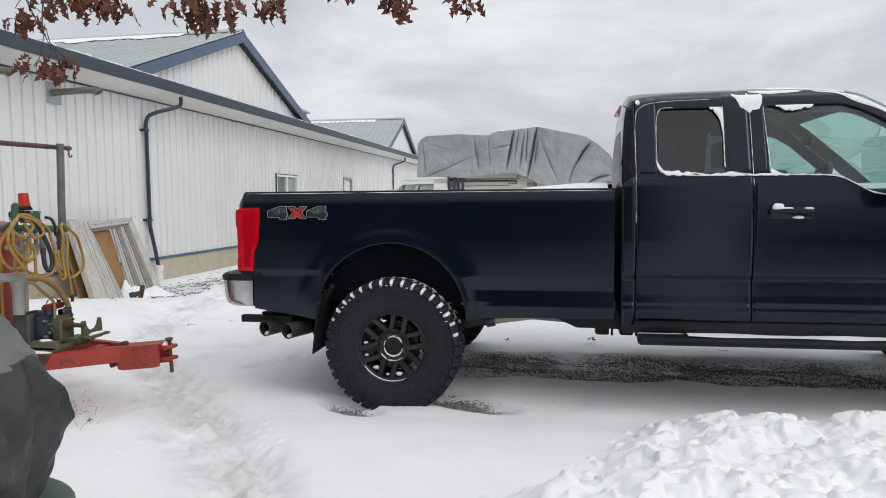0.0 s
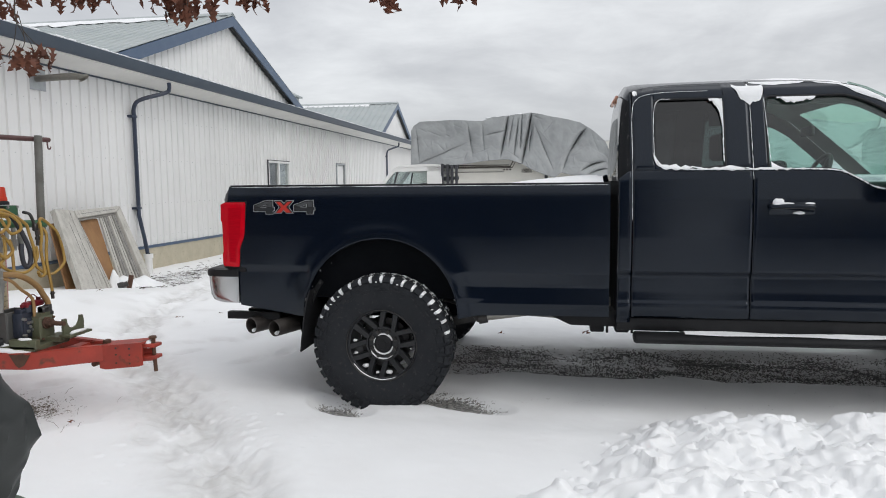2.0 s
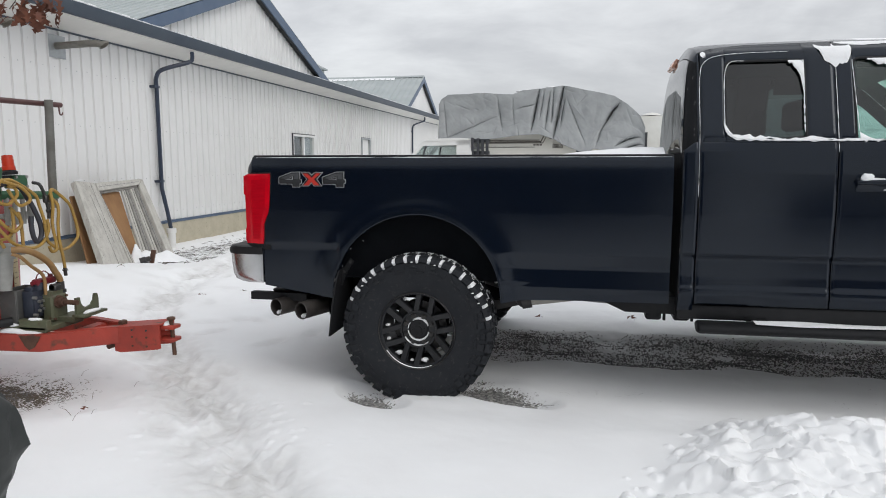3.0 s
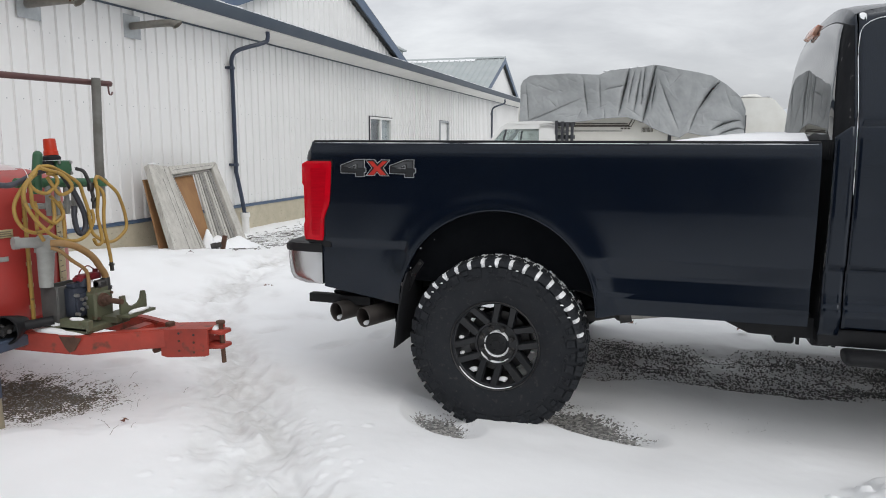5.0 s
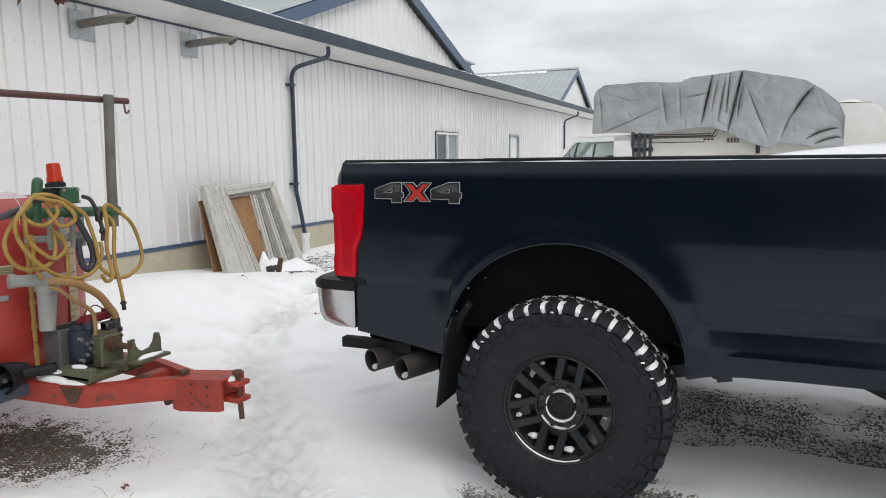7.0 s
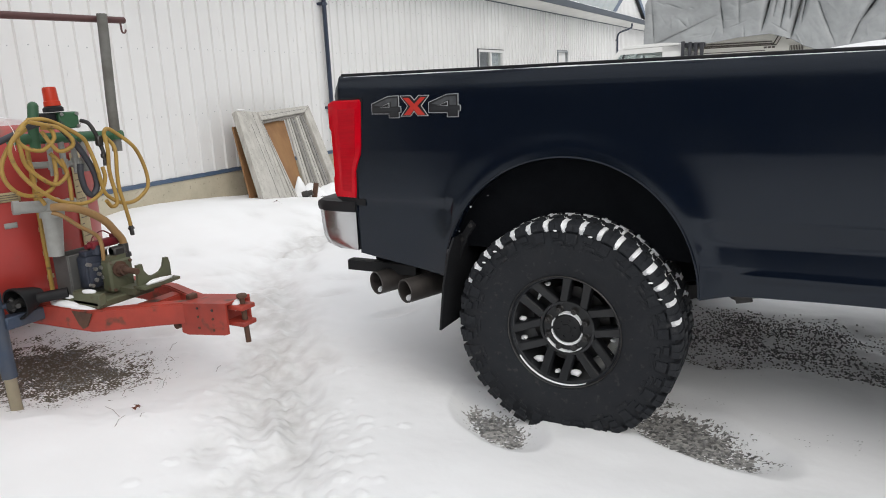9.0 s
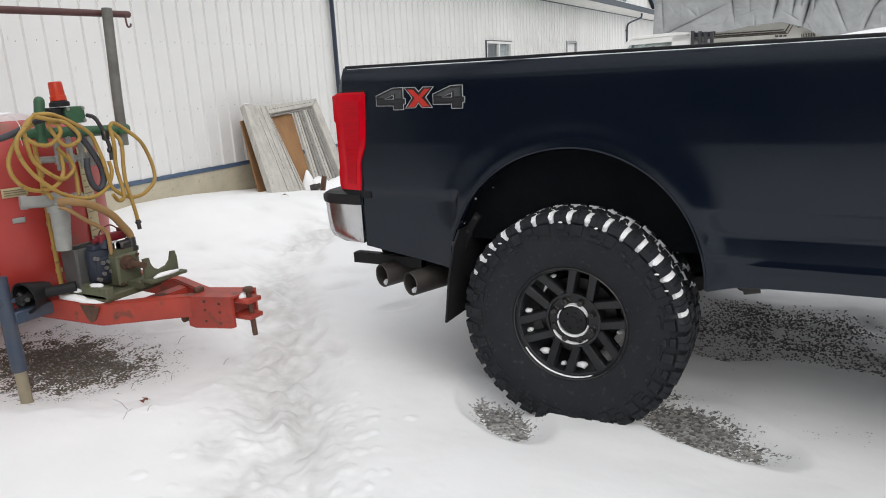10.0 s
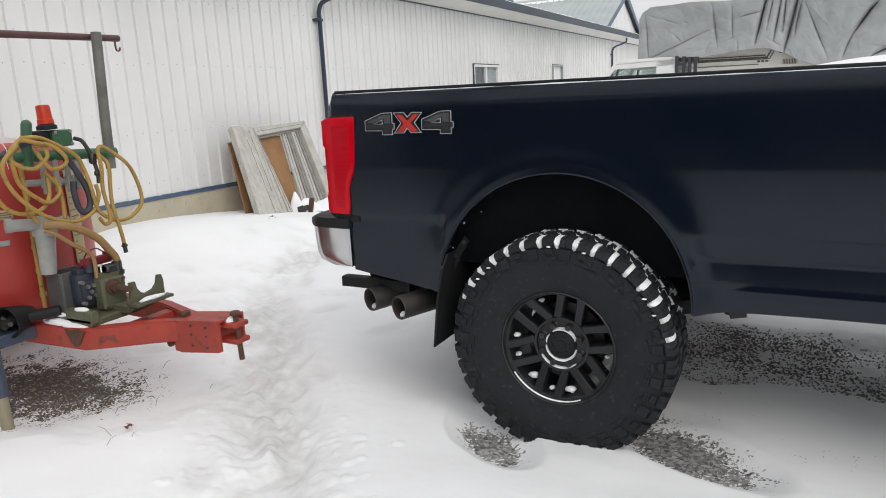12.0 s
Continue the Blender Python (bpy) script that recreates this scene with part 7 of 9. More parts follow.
    slab(bm, [(0.9, 0.63), (1.08, 0.63), (1.22, 0.565), (1.52, 0.56), (1.52, 0.66), (0.9, 0.66)], 0.12, 0.30, lambda u, v, d: Vector((u, d, v)))
    part("side_sill", bm, TRIM, truck, smooth=False)


TIPS = [(0.03, -0.928, 0.528), (-0.03, -0.738, 0.525)]
RECEIVER = (-1.13, 0.12, 0.585)
underside()


# snow lying on the truck ----------------------------------------------------------
def snow_on_truck():
    bm = bmesh.new()

    def heap(x, v):
        y = 0.13 + (WIDE - 0.26) * v
        edge = min(1.0, v / 0.08, (1 - v) / 0.08)
        z = lerp_table(x, [(-1.0, 1.10), (-0.2, 1.18), (0.45, 1.32), (0.75, 1.466), (1.0, 1.503), (1.3, 1.532), (1.42, 1.535)]) + 0.025 * noise.noise(Vector((x * 2.5, y * 2.5, 3)))
        return Vector((x, y, z - 0.06 * (1 - edge)))
    sheet(bm, steps(-0.98, 1.42, 50), steps(0, 1, 40), heap)
    rim = [e for e in bm.edges if e.is_boundary]
    low = bmesh.ops.extrude_edge_only(bm, edges=rim)
    for v in low["geom"]:
        if isinstance(v, bmesh.types.BMVert):
            v.co.z = 0.80
    solo("bed_snow", bm, SNOW, "deep snow heaped in the open truck bed", "snow")

    def ridge(name, pts, r, seed, label):
        """A thin, broken line of snow caught along an edge."""
        bm = bmesh.new()
        line = smooth_line(pts, 18)
        rings = []
        for i, p in enumerate(line):
            k = r * max(0.12, 0.70 + 1.0 * noise.noise(Vector((i * 0.31, seed, 0))) + 0.5 * noise.noise(Vector((i * 0.9, seed, 4)))) * min(1.0, 0.3 + min(i, len(line) - 1 - i) * 0.3)
            way = (line[min(i + 1, len(line) - 1)] - line[max(i - 1, 0)]).normalized()
            across = way.cross(Vector((0, 1, 0))).normalized()
            rings.append([p + Vector((0, math.cos(a) * k * 0.8, 0)) + across * (math.sin(a) * k) for a in (2 * math.pi * q / 8 for q in range(8))])
        loft(bm, rings)
        return solo(name, bm, SNOW, label, "snow", "snow on the truck", angle=70)

    def on_side(x, z, out=0.006):
        return (x, cab_depth(x, z) - out, z)
    ridge("sill_snow", [on_side(1.712, 1.66), on_side(1.715, 1.625), on_side(1.735, 1.585), on_side(1.80, 1.566), on_side(1.95, 1.556), on_side(2.13, 1.555), on_side(2.30, 1.553), on_side(2.42, 1.553)], 0.0062, 1.0, "snow along the rear door window sill")
    ridge("sill_snow", [on_side(2.42, 1.553), on_side(2.6, 1.552), on_side(2.76, 1.541), on_side(2.86, 1.495), on_side(2.96, 1.442), on_side(3.1, 1.424), on_side(3.3, 1.422)], 0.0055, 2.0, "snow along the front door window sill")
    ridge("seam_frost", [on_side(1.5845, 1.25, 0.004), on_side(1.5845, 1.6, 0.004), on_side(1.586, 1.9, 0.004), on_side(1.62, 2.0, 0.004), on_side(1.75, 2.035, 0.004), on_side(2.05, 2.042, 0.004)], 0.0021, 3.0, "frost line in the rear door seam")
    ridge("seam_frost", [on_side(2.2845, 1.49, 0.004), on_side(2.2845, 1.7, 0.004), on_side(2.2845, 1.97, 0.004)], 0.0023, 4.0, "frost line in the front door seam")
    ridge("seam_frost", [on_side(1.714, 1.64, 0.004), on_side(1.716, 1.9, 0.004), on_side(1.745, 1.985, 0.004), on_side(1.82, 1.994, 0.004)], 0.0025, 5.0, "frost along the rear window edge")
    ridge("seam_frost", [on_side(2.123, 1.93, 0.003), on_side(2.122, 1.8, 0.003), on_side(2.120, 1.68, 0.003), on_side(2.120, 1.60, 0.003)], 0.0042, 8.0, "frost down the rear window's front edge")
    ridge("rail_frost", [(-1.03, 0.024, 1.4690), (0.0, 0.023, 1.4690), (1.44, 0.024, 1.4690)], 0.0023, 6.0, "thin frost line below the bed rail cap")
    ridge("seam_frost", [on_side(2.366, 1.99, 0.004), on_side(2.375, 1.8, 0.004), on_side(2.385, 1.60, 0.004)], 0.0024, 7.0, "frost along the front window edge")

    def patch(name, x0, x1, low, high, seed, label, thick=0.008, ragged=0.0):
        """A ragged patch of snow clinging to the cab's side."""
        bm = bmesh.new()
        us = steps(0.0, 1.0, 22)
        rows = []
        for u in us:
            x = x0 + (x1 - x0) * u
            a, b = low(u), high(u)
            a += 0.020 * noise.noise(Vector((u * 6, seed, 0))) + 0.006 * noise.noise(Vector((u * 15, seed, 3)))
            b += ragged * (noise.noise(Vector((u * 9, seed, 7))) + 0.6 * noise.noise(Vector((u * 24, seed, 9))))
            if b - a < 0.002:
                b = a + 0.002
            rows.append([Vector((x, cab_depth(x, a + (b - a) * v) - thick * math.sin(math.pi * min(1, 0.1 + v * 0.85)) * 0.9 - 0.0015, a + (b - a) * v)) for v in steps(0, 1, 8)])
        loft(bm, rows, closed=False, caps=False)
        solo(name, bm, SNOW, label, "snow", "snow on the truck", angle=70)
    patch("snow_patch", 2.19, 2.37, lambda u: 2.080 - lerp_table(u, [(0, 0.015), (0.1, 0.05), (0.25, 0.09), (0.42, 0.125), (0.52, 0.135), (0.64, 0.115), (0.85, 0.11), (0.94, 0.08), (1.0, 0.03)]), lambda u: 2.085, 1.0, "snow slipped down over the door pillar")
    patch("snow_patch", 2.045, 2.125, lambda u: 1.982 - 0.05 * u - 0.15 * u ** 4, lambda u: 1.992, 2.0, "snow clinging in the rear window corner")
    patch("snow_patch", 2.44, 2.66, lambda u: 1.985 - 0.03 * math.sin(math.pi * u), lambda u: 1.992, 3.0, "snow along the front window top")
    patch("snow_patch", 2.385, 2.50, lambda u: 1.550, lambda u: 1.553 + 0.045 * (1 - u) ** 2, 4.0, "snow in the front window corner")
    patch("snow_patch", 1.716, 2.02, lambda u: 1.560 - 0.004 * u + 0.05 * max(0.0, 0.12 - u) / 0.12, lambda u: 1.592 - 0.026 * u + 0.055 * max(0.0, 0.12 - u) / 0.12, 5.0, "snow piled on the rear window sill", ragged=0.014)
    patch("snow_patch", 2.0, 2.40, lambda u: 1.552, lambda u: 1.562 + 0.014 * max(0.0, math.sin(7.5 * u - 1.2)), 11.0, "snow along the sill below the door pillar", ragged=0.010)
    patch("snow_patch", 2.30, 3.10, lambda u: roof_line(2.30 + 0.80 * u) - 0.010 - 0.022 * u - 0.012 * math.sin(9 * u), lambda u: roof_line(2.30 + 0.80 * u) - 0.002, 6.0, "snow along the roof edge above the front door", 0.006)
    patch("snow_patch", 1.590, 1.618, lambda u: 2.030 - 0.010 * math.sin(math.pi * u), lambda u: 2.046 + 0.008 * math.sin(math.pi * u), 7.0, "snow dab at the rear corner of the cab roof", 0.003)
    # roof cover, thin on the shoulder and thicker towards the screen
    bm = bmesh.new()

    def cover(x, v):
        z = roof_line(x)
        edge = cab_depth(x, z)
        y = edge + 0.01 + (WIDE - 2 * edge - 0.02) * v
        thick = 0.002 + 0.006 * step_up(x)
        rag = 0.02 * noise.noise(Vector((x * 5, v * 20, 0)))
        return Vector((x, y, z + 0.055 * (1 - (2 * v - 1) ** 4) * min(1.0, (x - 1.49) / 0.13) + (thick + rag * 0.3) * min(1.0, v / 0.03, (1 - v) / 0.03) - 0.004))

    def step_up(x):
        return max(0.0, min(1.0, (x - 2.1) / 0.5))
    sheet(bm, steps(2.12, 2.88, 40), [0, 0.01, 0.03, 0.06] + steps(0.1, 0.9, 12) + [0.94, 0.97, 0.99, 1.0], cover)
    solo("roof_snow", bm, SNOW, "thin snow cover on the cab roof", "snow", "snow on the truck", angle=70)
    bm = bmesh.new()
    blob(bm, (2.415, cab_depth(2.4, 1.34) - 0.030, 1.356), (0.034, 0.018, 0.024), 3, 0.3)
    blob(bm, (2.46, cab_depth(2.4, 1.34) - 0.034, 1.349), (0.045, 0.012, 0.007), 5, 0.3)
    blob(bm, (2.59, cab_depth(2.4, 1.34) - 0.030, 1.348), (0.03, 0.012, 0.008), 6, 0.3)
    blob(bm, (2.54, cab_depth(2.4, 1.30) - 0.010, 1.293), (0.035, 0.006, 0.009), 7, 0.4)
    solo("handle_snow", bm, SNOW, "snow resting on the door handle", "snow", "snow on the truck", angle=70)
    bm = bmesh.new()
    sheet(bm, steps(1.9, 3.4, 50), steps(-1, 1, 6), lambda x, v: Vector((x, -0.015 + 0.055 * v, 0.5585 + 0.006 * (1 - v * v) + 0.008 * noise.noise(Vector((x * 3, v, 2))))))
    solo("step_snow", bm, SNOW, "thin snow along the running board", "snow", "snow on the truck", angle=70)


snow_on_truck()


def housing_snow():
    """Crumbs of snow caught in the rear wheel housing."""
    rng = random.Random(17)
    bm = bmesh.new()
    blob(bm, (0.42, 0.47, 0.668), (0.018, 0.010, 0.020), 1, 0.2)
    for _ in range(12):
        a = rng.uniform(2.25, 3.05) if rng.random() < 0.8 else rng.uniform(0.2, 0.5)
        r = rng.uniform(0.500, 0.528)
        k = rng.uniform(0.0015, 0.004)
        blob(bm, (r * 1.02 * math.cos(a), rng.uniform(0.02, 0.06), 0.60 + r * math.sin(a)), (k, k, k), rng.random() * 9, 0.3, 1)
    solo("housing_snow", bm, SNOW, "crumbs of snow caught in the wheel housing", "snow", "snow on the truck", angle=70)


housing_snow()

# ---------------------------------------------------------------- the red orchard sprayer
sprayer = thing("orchard_sprayer", (-2.9, -0.5, 0.0), "faded red towed orchard sprayer with coiled yellow hoses", "sprayer")


def tank():
    """Fibreglass tank with a rounded front end."""
    bm = bmesh.new()
    cx, cy, r = -3.05, -0.50, 0.555

    def outline(k):
        pts = [(cx + k * r * math.cos(a), cy + k * r * math.sin(a)) for a in steps(-math.pi / 2, math.pi / 2, 28)]
        back = -4.7
        return pts + [(back, cy + k * r), (back - 0.1 * k, cy), (back, cy - k * r)]
    rings = []
    for z, k in ((0.44, 0.80), (0.47, 0.90), (0.52, 0.96), (0.62, 0.99), (0.80, 1.0), (1.05, 1.0), (1.18, 0.99), (1.26, 0.965), (1.32, 0.91), (1.36, 0.82), (1.385, 0.66), (1.395, 0.4)):
        z = z if z < 0.8 else 0.8 + (z - 0.8) * 0.87
        rings.append([Vector((x, y, z)) for x, y in outline(k)])
    loft(bm, rings)
    body = part("tank", bm, RED_TANK, sprayer, "faded red fibreglass tank", angle=60)

    def on_tank(ang, z, out=0.0):
        return Vector((cx + (r + out) * math.cos(ang), cy + (r + out) * math.sin(ang), z))

    def wrap(name, a0, a1, z0, z1, material, label, out=0.004, owner=None):
        bm = bmesh.new()
        sheet(bm, steps(a0, a1, 8), steps(z0, z1, 3), lambda a, z: on_tank(a, z, out))
        ob = part(name, bm, material, owner or body, label)
        mod = ob.modifiers.new("thickness", "SOLIDIFY")
        mod.thickness = 0.002
        return ob
    wrap("maker_plate", -0.40, -0.20, 0.965, 1.01, CREAM, "small aged cream maker plate")
    for k in range(3):
        wrap("plate_line", -0.385, -0.22, 0.974 + k * 0.011, 0.978 + k * 0.011, INK, "unreadable printed line", 0.0068)
    strip = wrap("warning_label", 0.34, 0.50, 0.60, 1.16, CREAM, "tall aged cream instruction label")
    for k in range(16):
        wrap("label_line", 0.36, 0.47 - 0.04 * (k % 3), 0.62 + k * 0.033, 0.624 + k * 0.033, INK, "", 0.0068, strip)
    # sight tube with scale marks
    bm = bmesh.new()
    cyl(bm, on_tank(-0.09, 0.50, 0.02), on_tank(-0.09, 1.20, 0.02), 0.011, 10)
    sight = part("sight_tube", bm, HOSE_Y, body, "yellowed clear level tube")
    for k in range(5):
        bm = bmesh.new()
        z = 0.56 + k * 0.12
        sheet(bm, (-0.105, -0.04), (z, z + 0.022), lambda a, q: on_tank(a, q, 0.006))
        part("scale_mark", bm, CREAM, sight)
    wrap("scratch", -0.36, -0.26, 0.84, 0.866, PVC_GREY, "grey scuff on the tank", 0.003)
    # snow on the tank's crown
    bm = bmesh.new()
    sheet(bm, steps(-4.6, -2.72, 30), steps(-1, 1, 10), lambda x, v: Vector((x, cy + v * 0.40 * math.sqrt(max(0.02, 1 - max(0, (x + 3.05) / 0.40) ** 2)), 1.255 + 0.095 * (1 - v * v) + 0.012 * noise.noise(Vector((x * 4, v * 2, 0))))))
    rim = [e for e in bm.edges if e.is_boundary]
    for v in bmesh.ops.extrude_edge_only(bm, edges=rim)["geom"]:
        if isinstance(v, bmesh.types.BMVert):
            v.co.z = 1.15
    solo("tank_snow", bm, SNOW, "snow lying on the sprayer tank", "snow")
    bm = bmesh.new()
    cyl(bm, (-2.80, -0.66, 1.26), (-2.80, -0.66, 1.35), 0.07, 20)
    tube(bm, smooth_line([(-2.74, -0.69, 1.34), (-2.74, -0.68, 1.37), (-2.74, -0.65, 1.38), (-2.74, -0.62, 1.37), (-2.74, -0.61, 1.34)], 4), 0.006, 8)
    part("filler_cap", bm, RED_TANK, sprayer, "red filler cap with wire loop")


tank()


def manifold():
    """Green pipework, beacon, control box and the tall hose post."""
    bm = bmesh.new()
    cyl(bm, (-2.33, -0.72, 1.262), (-2.29, -0.17, 1.238), 0.025, 14)
    pipe = part("manifold_pipe", bm, GREEN_PAINT, sprayer, "green manifold pipe")
    bm = bmesh.new()
    tube(bm, [(-2.31, -0.615, 1.20), (-2.31, -0.61, 1.30), (-2.31, -0.593, 1.40)], 0.0235, 14)
    blob(bm, (-2.31, -0.593, 1.402), (0.0235, 0.0235, 0.022), 1, 0.02)
    part("air_chamber", bm, GREEN_PAINT, pipe)
    bm = bmesh.new()
    box(bm, -2.39, -2.31, -0.475, -0.375, 1.29, 1.368, 0.005)
    control = part("control_box", bm, GREEN_PAINT, sprayer, "green bolted control box")
    for y in (-0.464, -0.386):
        for z in (1.30, 1.358):
            bm = bmesh.new()
            cyl(bm, (-2.312, y, z), (-2.303, y, z), 0.009, 8)
            part("bolt", bm, BOLT, control)
    bm = bmesh.new()
    box(bm, -2.42, -2.32, -0.535, -0.477, 1.305, 1.368, 0.012, segments=2)
    part("lamp_mount", bm, TRIM, control)
    bm = bmesh.new()
    lathe(bm, [(0.0, 0.0), (0.052, 0.0), (0.052, 0.02), (0.044, 0.026), (0.04, 0.03), (0.04, 0.036)], pose(-2.34, -0.478, 1.372, 0, -4, 0) @ Matrix.Scale(0.86, 4), 24)
    part("beacon_base", bm, TRIM, control)
    bm = bmesh.new()
    lathe(bm, [(0.0425, 0.03), (0.041, 0.055), (0.0375, 0.058), (0.0355, 0.12), (0.032, 0.131), (0.0, 0.134)], pose(-2.34, -0.478, 1.372, 0, -4, 0) @ Matrix.Scale(0.86, 4), 28)
    part("beacon", bm, BEACON, control, "orange warning beacon")
    # valves below the pipe
    for y in (-0.55, -0.49, -0.43, -0.38):
        bm = bmesh.new()
        cyl(bm, (-2.31, y, 1.25), (-2.31, y, 1.08), 0.014, 10)
        cyl(bm, (-2.31, y, 1.15), (-2.31, y, 1.11), 0.020, 8)
        part("valve", bm, PVC_GREY, pipe, "grey hose valve")
    bm = bmesh.new()
    cyl(bm, (-2.33, -0.66, 1.14), (-2.32, -0.40, 1.12), 0.016, 10)
    part("lower_pipe", bm, PVC_GREY, pipe)
    # hose post and its cross bar
    bm = bmesh.new()
    tube(bm, [(-2.285, -0.21, 1.16), (-2.29, -0.20, 1.40), (-2.30, -0.172, 1.825)], 0.0245, 16)
    post = part("hose_post", bm, POST_GREY, sprayer, "weathered grey pipe post")
    bm = bmesh.new()
    tube(bm, [(-2.355, -0.005, 1.808), (-2.33, -0.40, 1.80), (-2.30, -0.83, 1.79)], 0.0165, 10)
    bar = part("cross_bar", bm, MAROON, post, "thin maroon cross bar")
    for y, drop in ((-0.04, 0.05), (-0.80, 0.06)):
        bm = bmesh.new()
        tube(bm, smooth_line([(-2.34, y, 1.80), (-2.335, y, 1.80 - drop), (-2.33, y + 0.012, 1.795 - drop), (-2.33, y + 0.02, 1.81 - drop)], 3), 0.005, 6)
        part("hook", bm, MAROON, bar)
    bm = bmesh.new()
    lathe(bm, [(0.0245, -0.02), (0.034, -0.02), (0.034, 0.02), (0.0245, 0.02)], pose(-2.288, -0.207, 1.24), 16)
    part("collar", bm, GREEN_PAINT, post)
    # spray gun hung on the pipe
    bm = bmesh.new()
    tube(bm, smooth_line([(-2.25, -0.41, 1.325), (-2.21, -0.40, 1.31), (-2.21, -0.369, 1.251), (-2.21, -0.356, 1.209), (-2.21, -0.344, 1.154), (-2.21, -0.347, 1.104)], 4), 0.010, 8)
    box(bm, -2.225, -2.195, -0.375, -0.345, 1.20, 1.25, 0.006)
    box(bm, -2.222, -2.198, -0.36, -0.325, 1.14, 1.165, 0.006)
    part("spray_gun", bm, STEEL_DARK, pipe, "dark metal spray gun")


manifold()


def hose(name, pts, r, material, label, n=9):
    bm = bmesh.new()
    tube(bm, smooth_line(pts, 8), r, n)
    return part(name, bm, material, sprayer, label, angle=70)


def hoses():
    yellow = "coiled dusty yellow spray hose"
    r = 0.0095
    # each run of hose: its place across, then (along, up) of the bends
    runs = [
        (-2.19, -2.20, [(-0.693, 1.349), (-0.742, 1.317), (-0.762, 1.275), (-0.734, 1.231), (-0.674, 1.21), (-0.623, 1.224), (-0.595, 1.259), (-0.604, 1.298), (-0.641, 1.309)]),
        (-2.17, -2.21, [(-0.714, 1.339), (-0.645, 1.321), (-0.569, 1.302), (-0.522, 1.257), (-0.515, 1.221), (-0.548, 1.198), (-0.588, 1.203), (-0.613, 1.241), (-0.633, 1.293)]),
        (-2.21, -2.25, [(-0.706, 1.307), (-0.772, 1.264), (-0.824, 1.173), (-0.829, 1.101), (-0.784, 1.04), (-0.705, 1.011), (-0.63, 1.025), (-0.584, 1.078), (-0.57, 1.167)]),
        (-2.20, -2.25, [(-0.756, 1.275), (-0.751, 1.213), (-0.726, 1.149), (-0.677, 1.092), (-0.618, 1.052), (-0.567, 1.055), (-0.534, 1.092), (-0.551, 1.139), (-0.585, 1.19)]),
        (-2.18, -2.21, [(-0.73, 1.322), (-0.804, 1.251), (-0.798, 1.182), (-0.766, 1.105), (-0.707, 1.04), (-0.624, 0.98), (-0.531, 0.948), (-0.457, 0.951), (-0.39, 0.981), (-0.365, 1.046), (-0.364, 1.101)]),
        (-2.20, -2.20, [(-0.70, 1.345), (-0.641, 1.346), (-0.578, 1.329), (-0.516, 1.291), (-0.453, 1.246), (-0.419, 1.189), (-0.405, 1.107), (-0.393, 1.037), (-0.369, 0.969), (-0.314, 0.92), (-0.25, 0.906), (-0.186, 0.918), (-0.135, 0.969), (-0.122, 1.04), (-0.148, 1.131), (-0.197, 1.193), (-0.268, 1.256), (-0.311, 1.279), (-0.338, 1.267), (-0.337, 1.221)]),
        (-2.185, -2.19, [(-0.347, 1.257), (-0.343, 1.181), (-0.341, 1.071), (-0.331, 0.957), (-0.336, 0.913), (-0.356, 0.905), (-0.388, 0.939)]),
        (-2.24, -2.25, [(-0.70, 1.17), (-0.693, 1.119), (-0.684, 1.028), (-0.656, 0.963)]),
        (-2.24, -2.24, [(-0.55, 1.16), (-0.542, 1.124), (-0.521, 1.055), (-0.53, 0.962)]),
    ]
    for x0, x1, bends in runs:
        n = len(bends) - 1
        hose("hose", [(x0 + (x1 - x0) * i / n + 0.008 * math.sin(2.2 * i), p, q) for i, (p, q) in enumerate(bends)], r, HOSE_Y, yellow)
    hose("hose", [(-2.24, -0.302, 1.24), (-2.18, -0.303, 1.182), (-2.18, -0.311, 1.067), (-2.18, -0.311, 0.983), (-2.18, -0.294, 0.894), (-2.18, -0.282, 0.82), (-2.18, -0.279, 0.79)], r, HOSE_Y, "yellow hose tail with brass end")
    bm = bmesh.new()
    cyl(bm, (-2.18, -0.280, 0.795), (-2.18, -0.276, 0.745), 0.0105, 10)
    cyl(bm, (-2.18, -0.279, 0.785), (-2.18, -0.278, 0.776), 0.0155, 8)
    part("hose_fitting", bm, STEEL_DARK, sprayer)
    black = [(-0.844, 1.26), (-0.768, 1.281), (-0.687, 1.313), (-0.605, 1.328), (-0.542, 1.306), (-0.485, 1.236), (-0.44, 1.165), (-0.402, 1.079), (-0.399, 1.009), (-0.431, 0.973), (-0.461, 1.005), (-0.472, 1.075), (-0.467, 1.128)]
    hose("black_hose", [(-2.55, -0.95, 1.27), (-2.32, -0.87, 1.262)] + [(-2.225, p, q) for p, q in black], 0.0145, HOSE_BLACK, "thick black-blue hose over the tank")
    hose("suction_hose", [(-2.20, -0.66, 0.953), (-2.16, -0.623, 0.95), (-2.16, -0.529, 0.916), (-2.16, -0.436, 0.852), (-2.16, -0.385, 0.785), (-2.16, -0.353, 0.735), (-2.16, -0.353, 0.677)], 0.0185, HOSE_TAN, "tan suction hose to the pump", 12)
    hose("suction_hose", [(-2.20, -0.66, 0.93), (-2.17, -0.632, 0.909), (-2.17, -0.564, 0.85), (-2.17, -0.486, 0.792), (-2.17, -0.464, 0.745), (-2.17, -0.464, 0.66)], 0.010, HOSE_TAN, "thin tan feed hose")
    # wire tie and a white cord on the pipework
    bm = bmesh.new()
    tube(bm, smooth_line([(-2.20, -0.86, 1.36), (-2.19, -0.80, 1.345), (-2.185, -0.775, 1.30), (-2.19, -0.78, 1.255), (-2.22, -0.76, 1.22)], 5), 0.0016, 6)
    part("cord", bm, FRAME_WHITE, sprayer, "thin white cord")
    # grey strainer
    bm = bmesh.new()
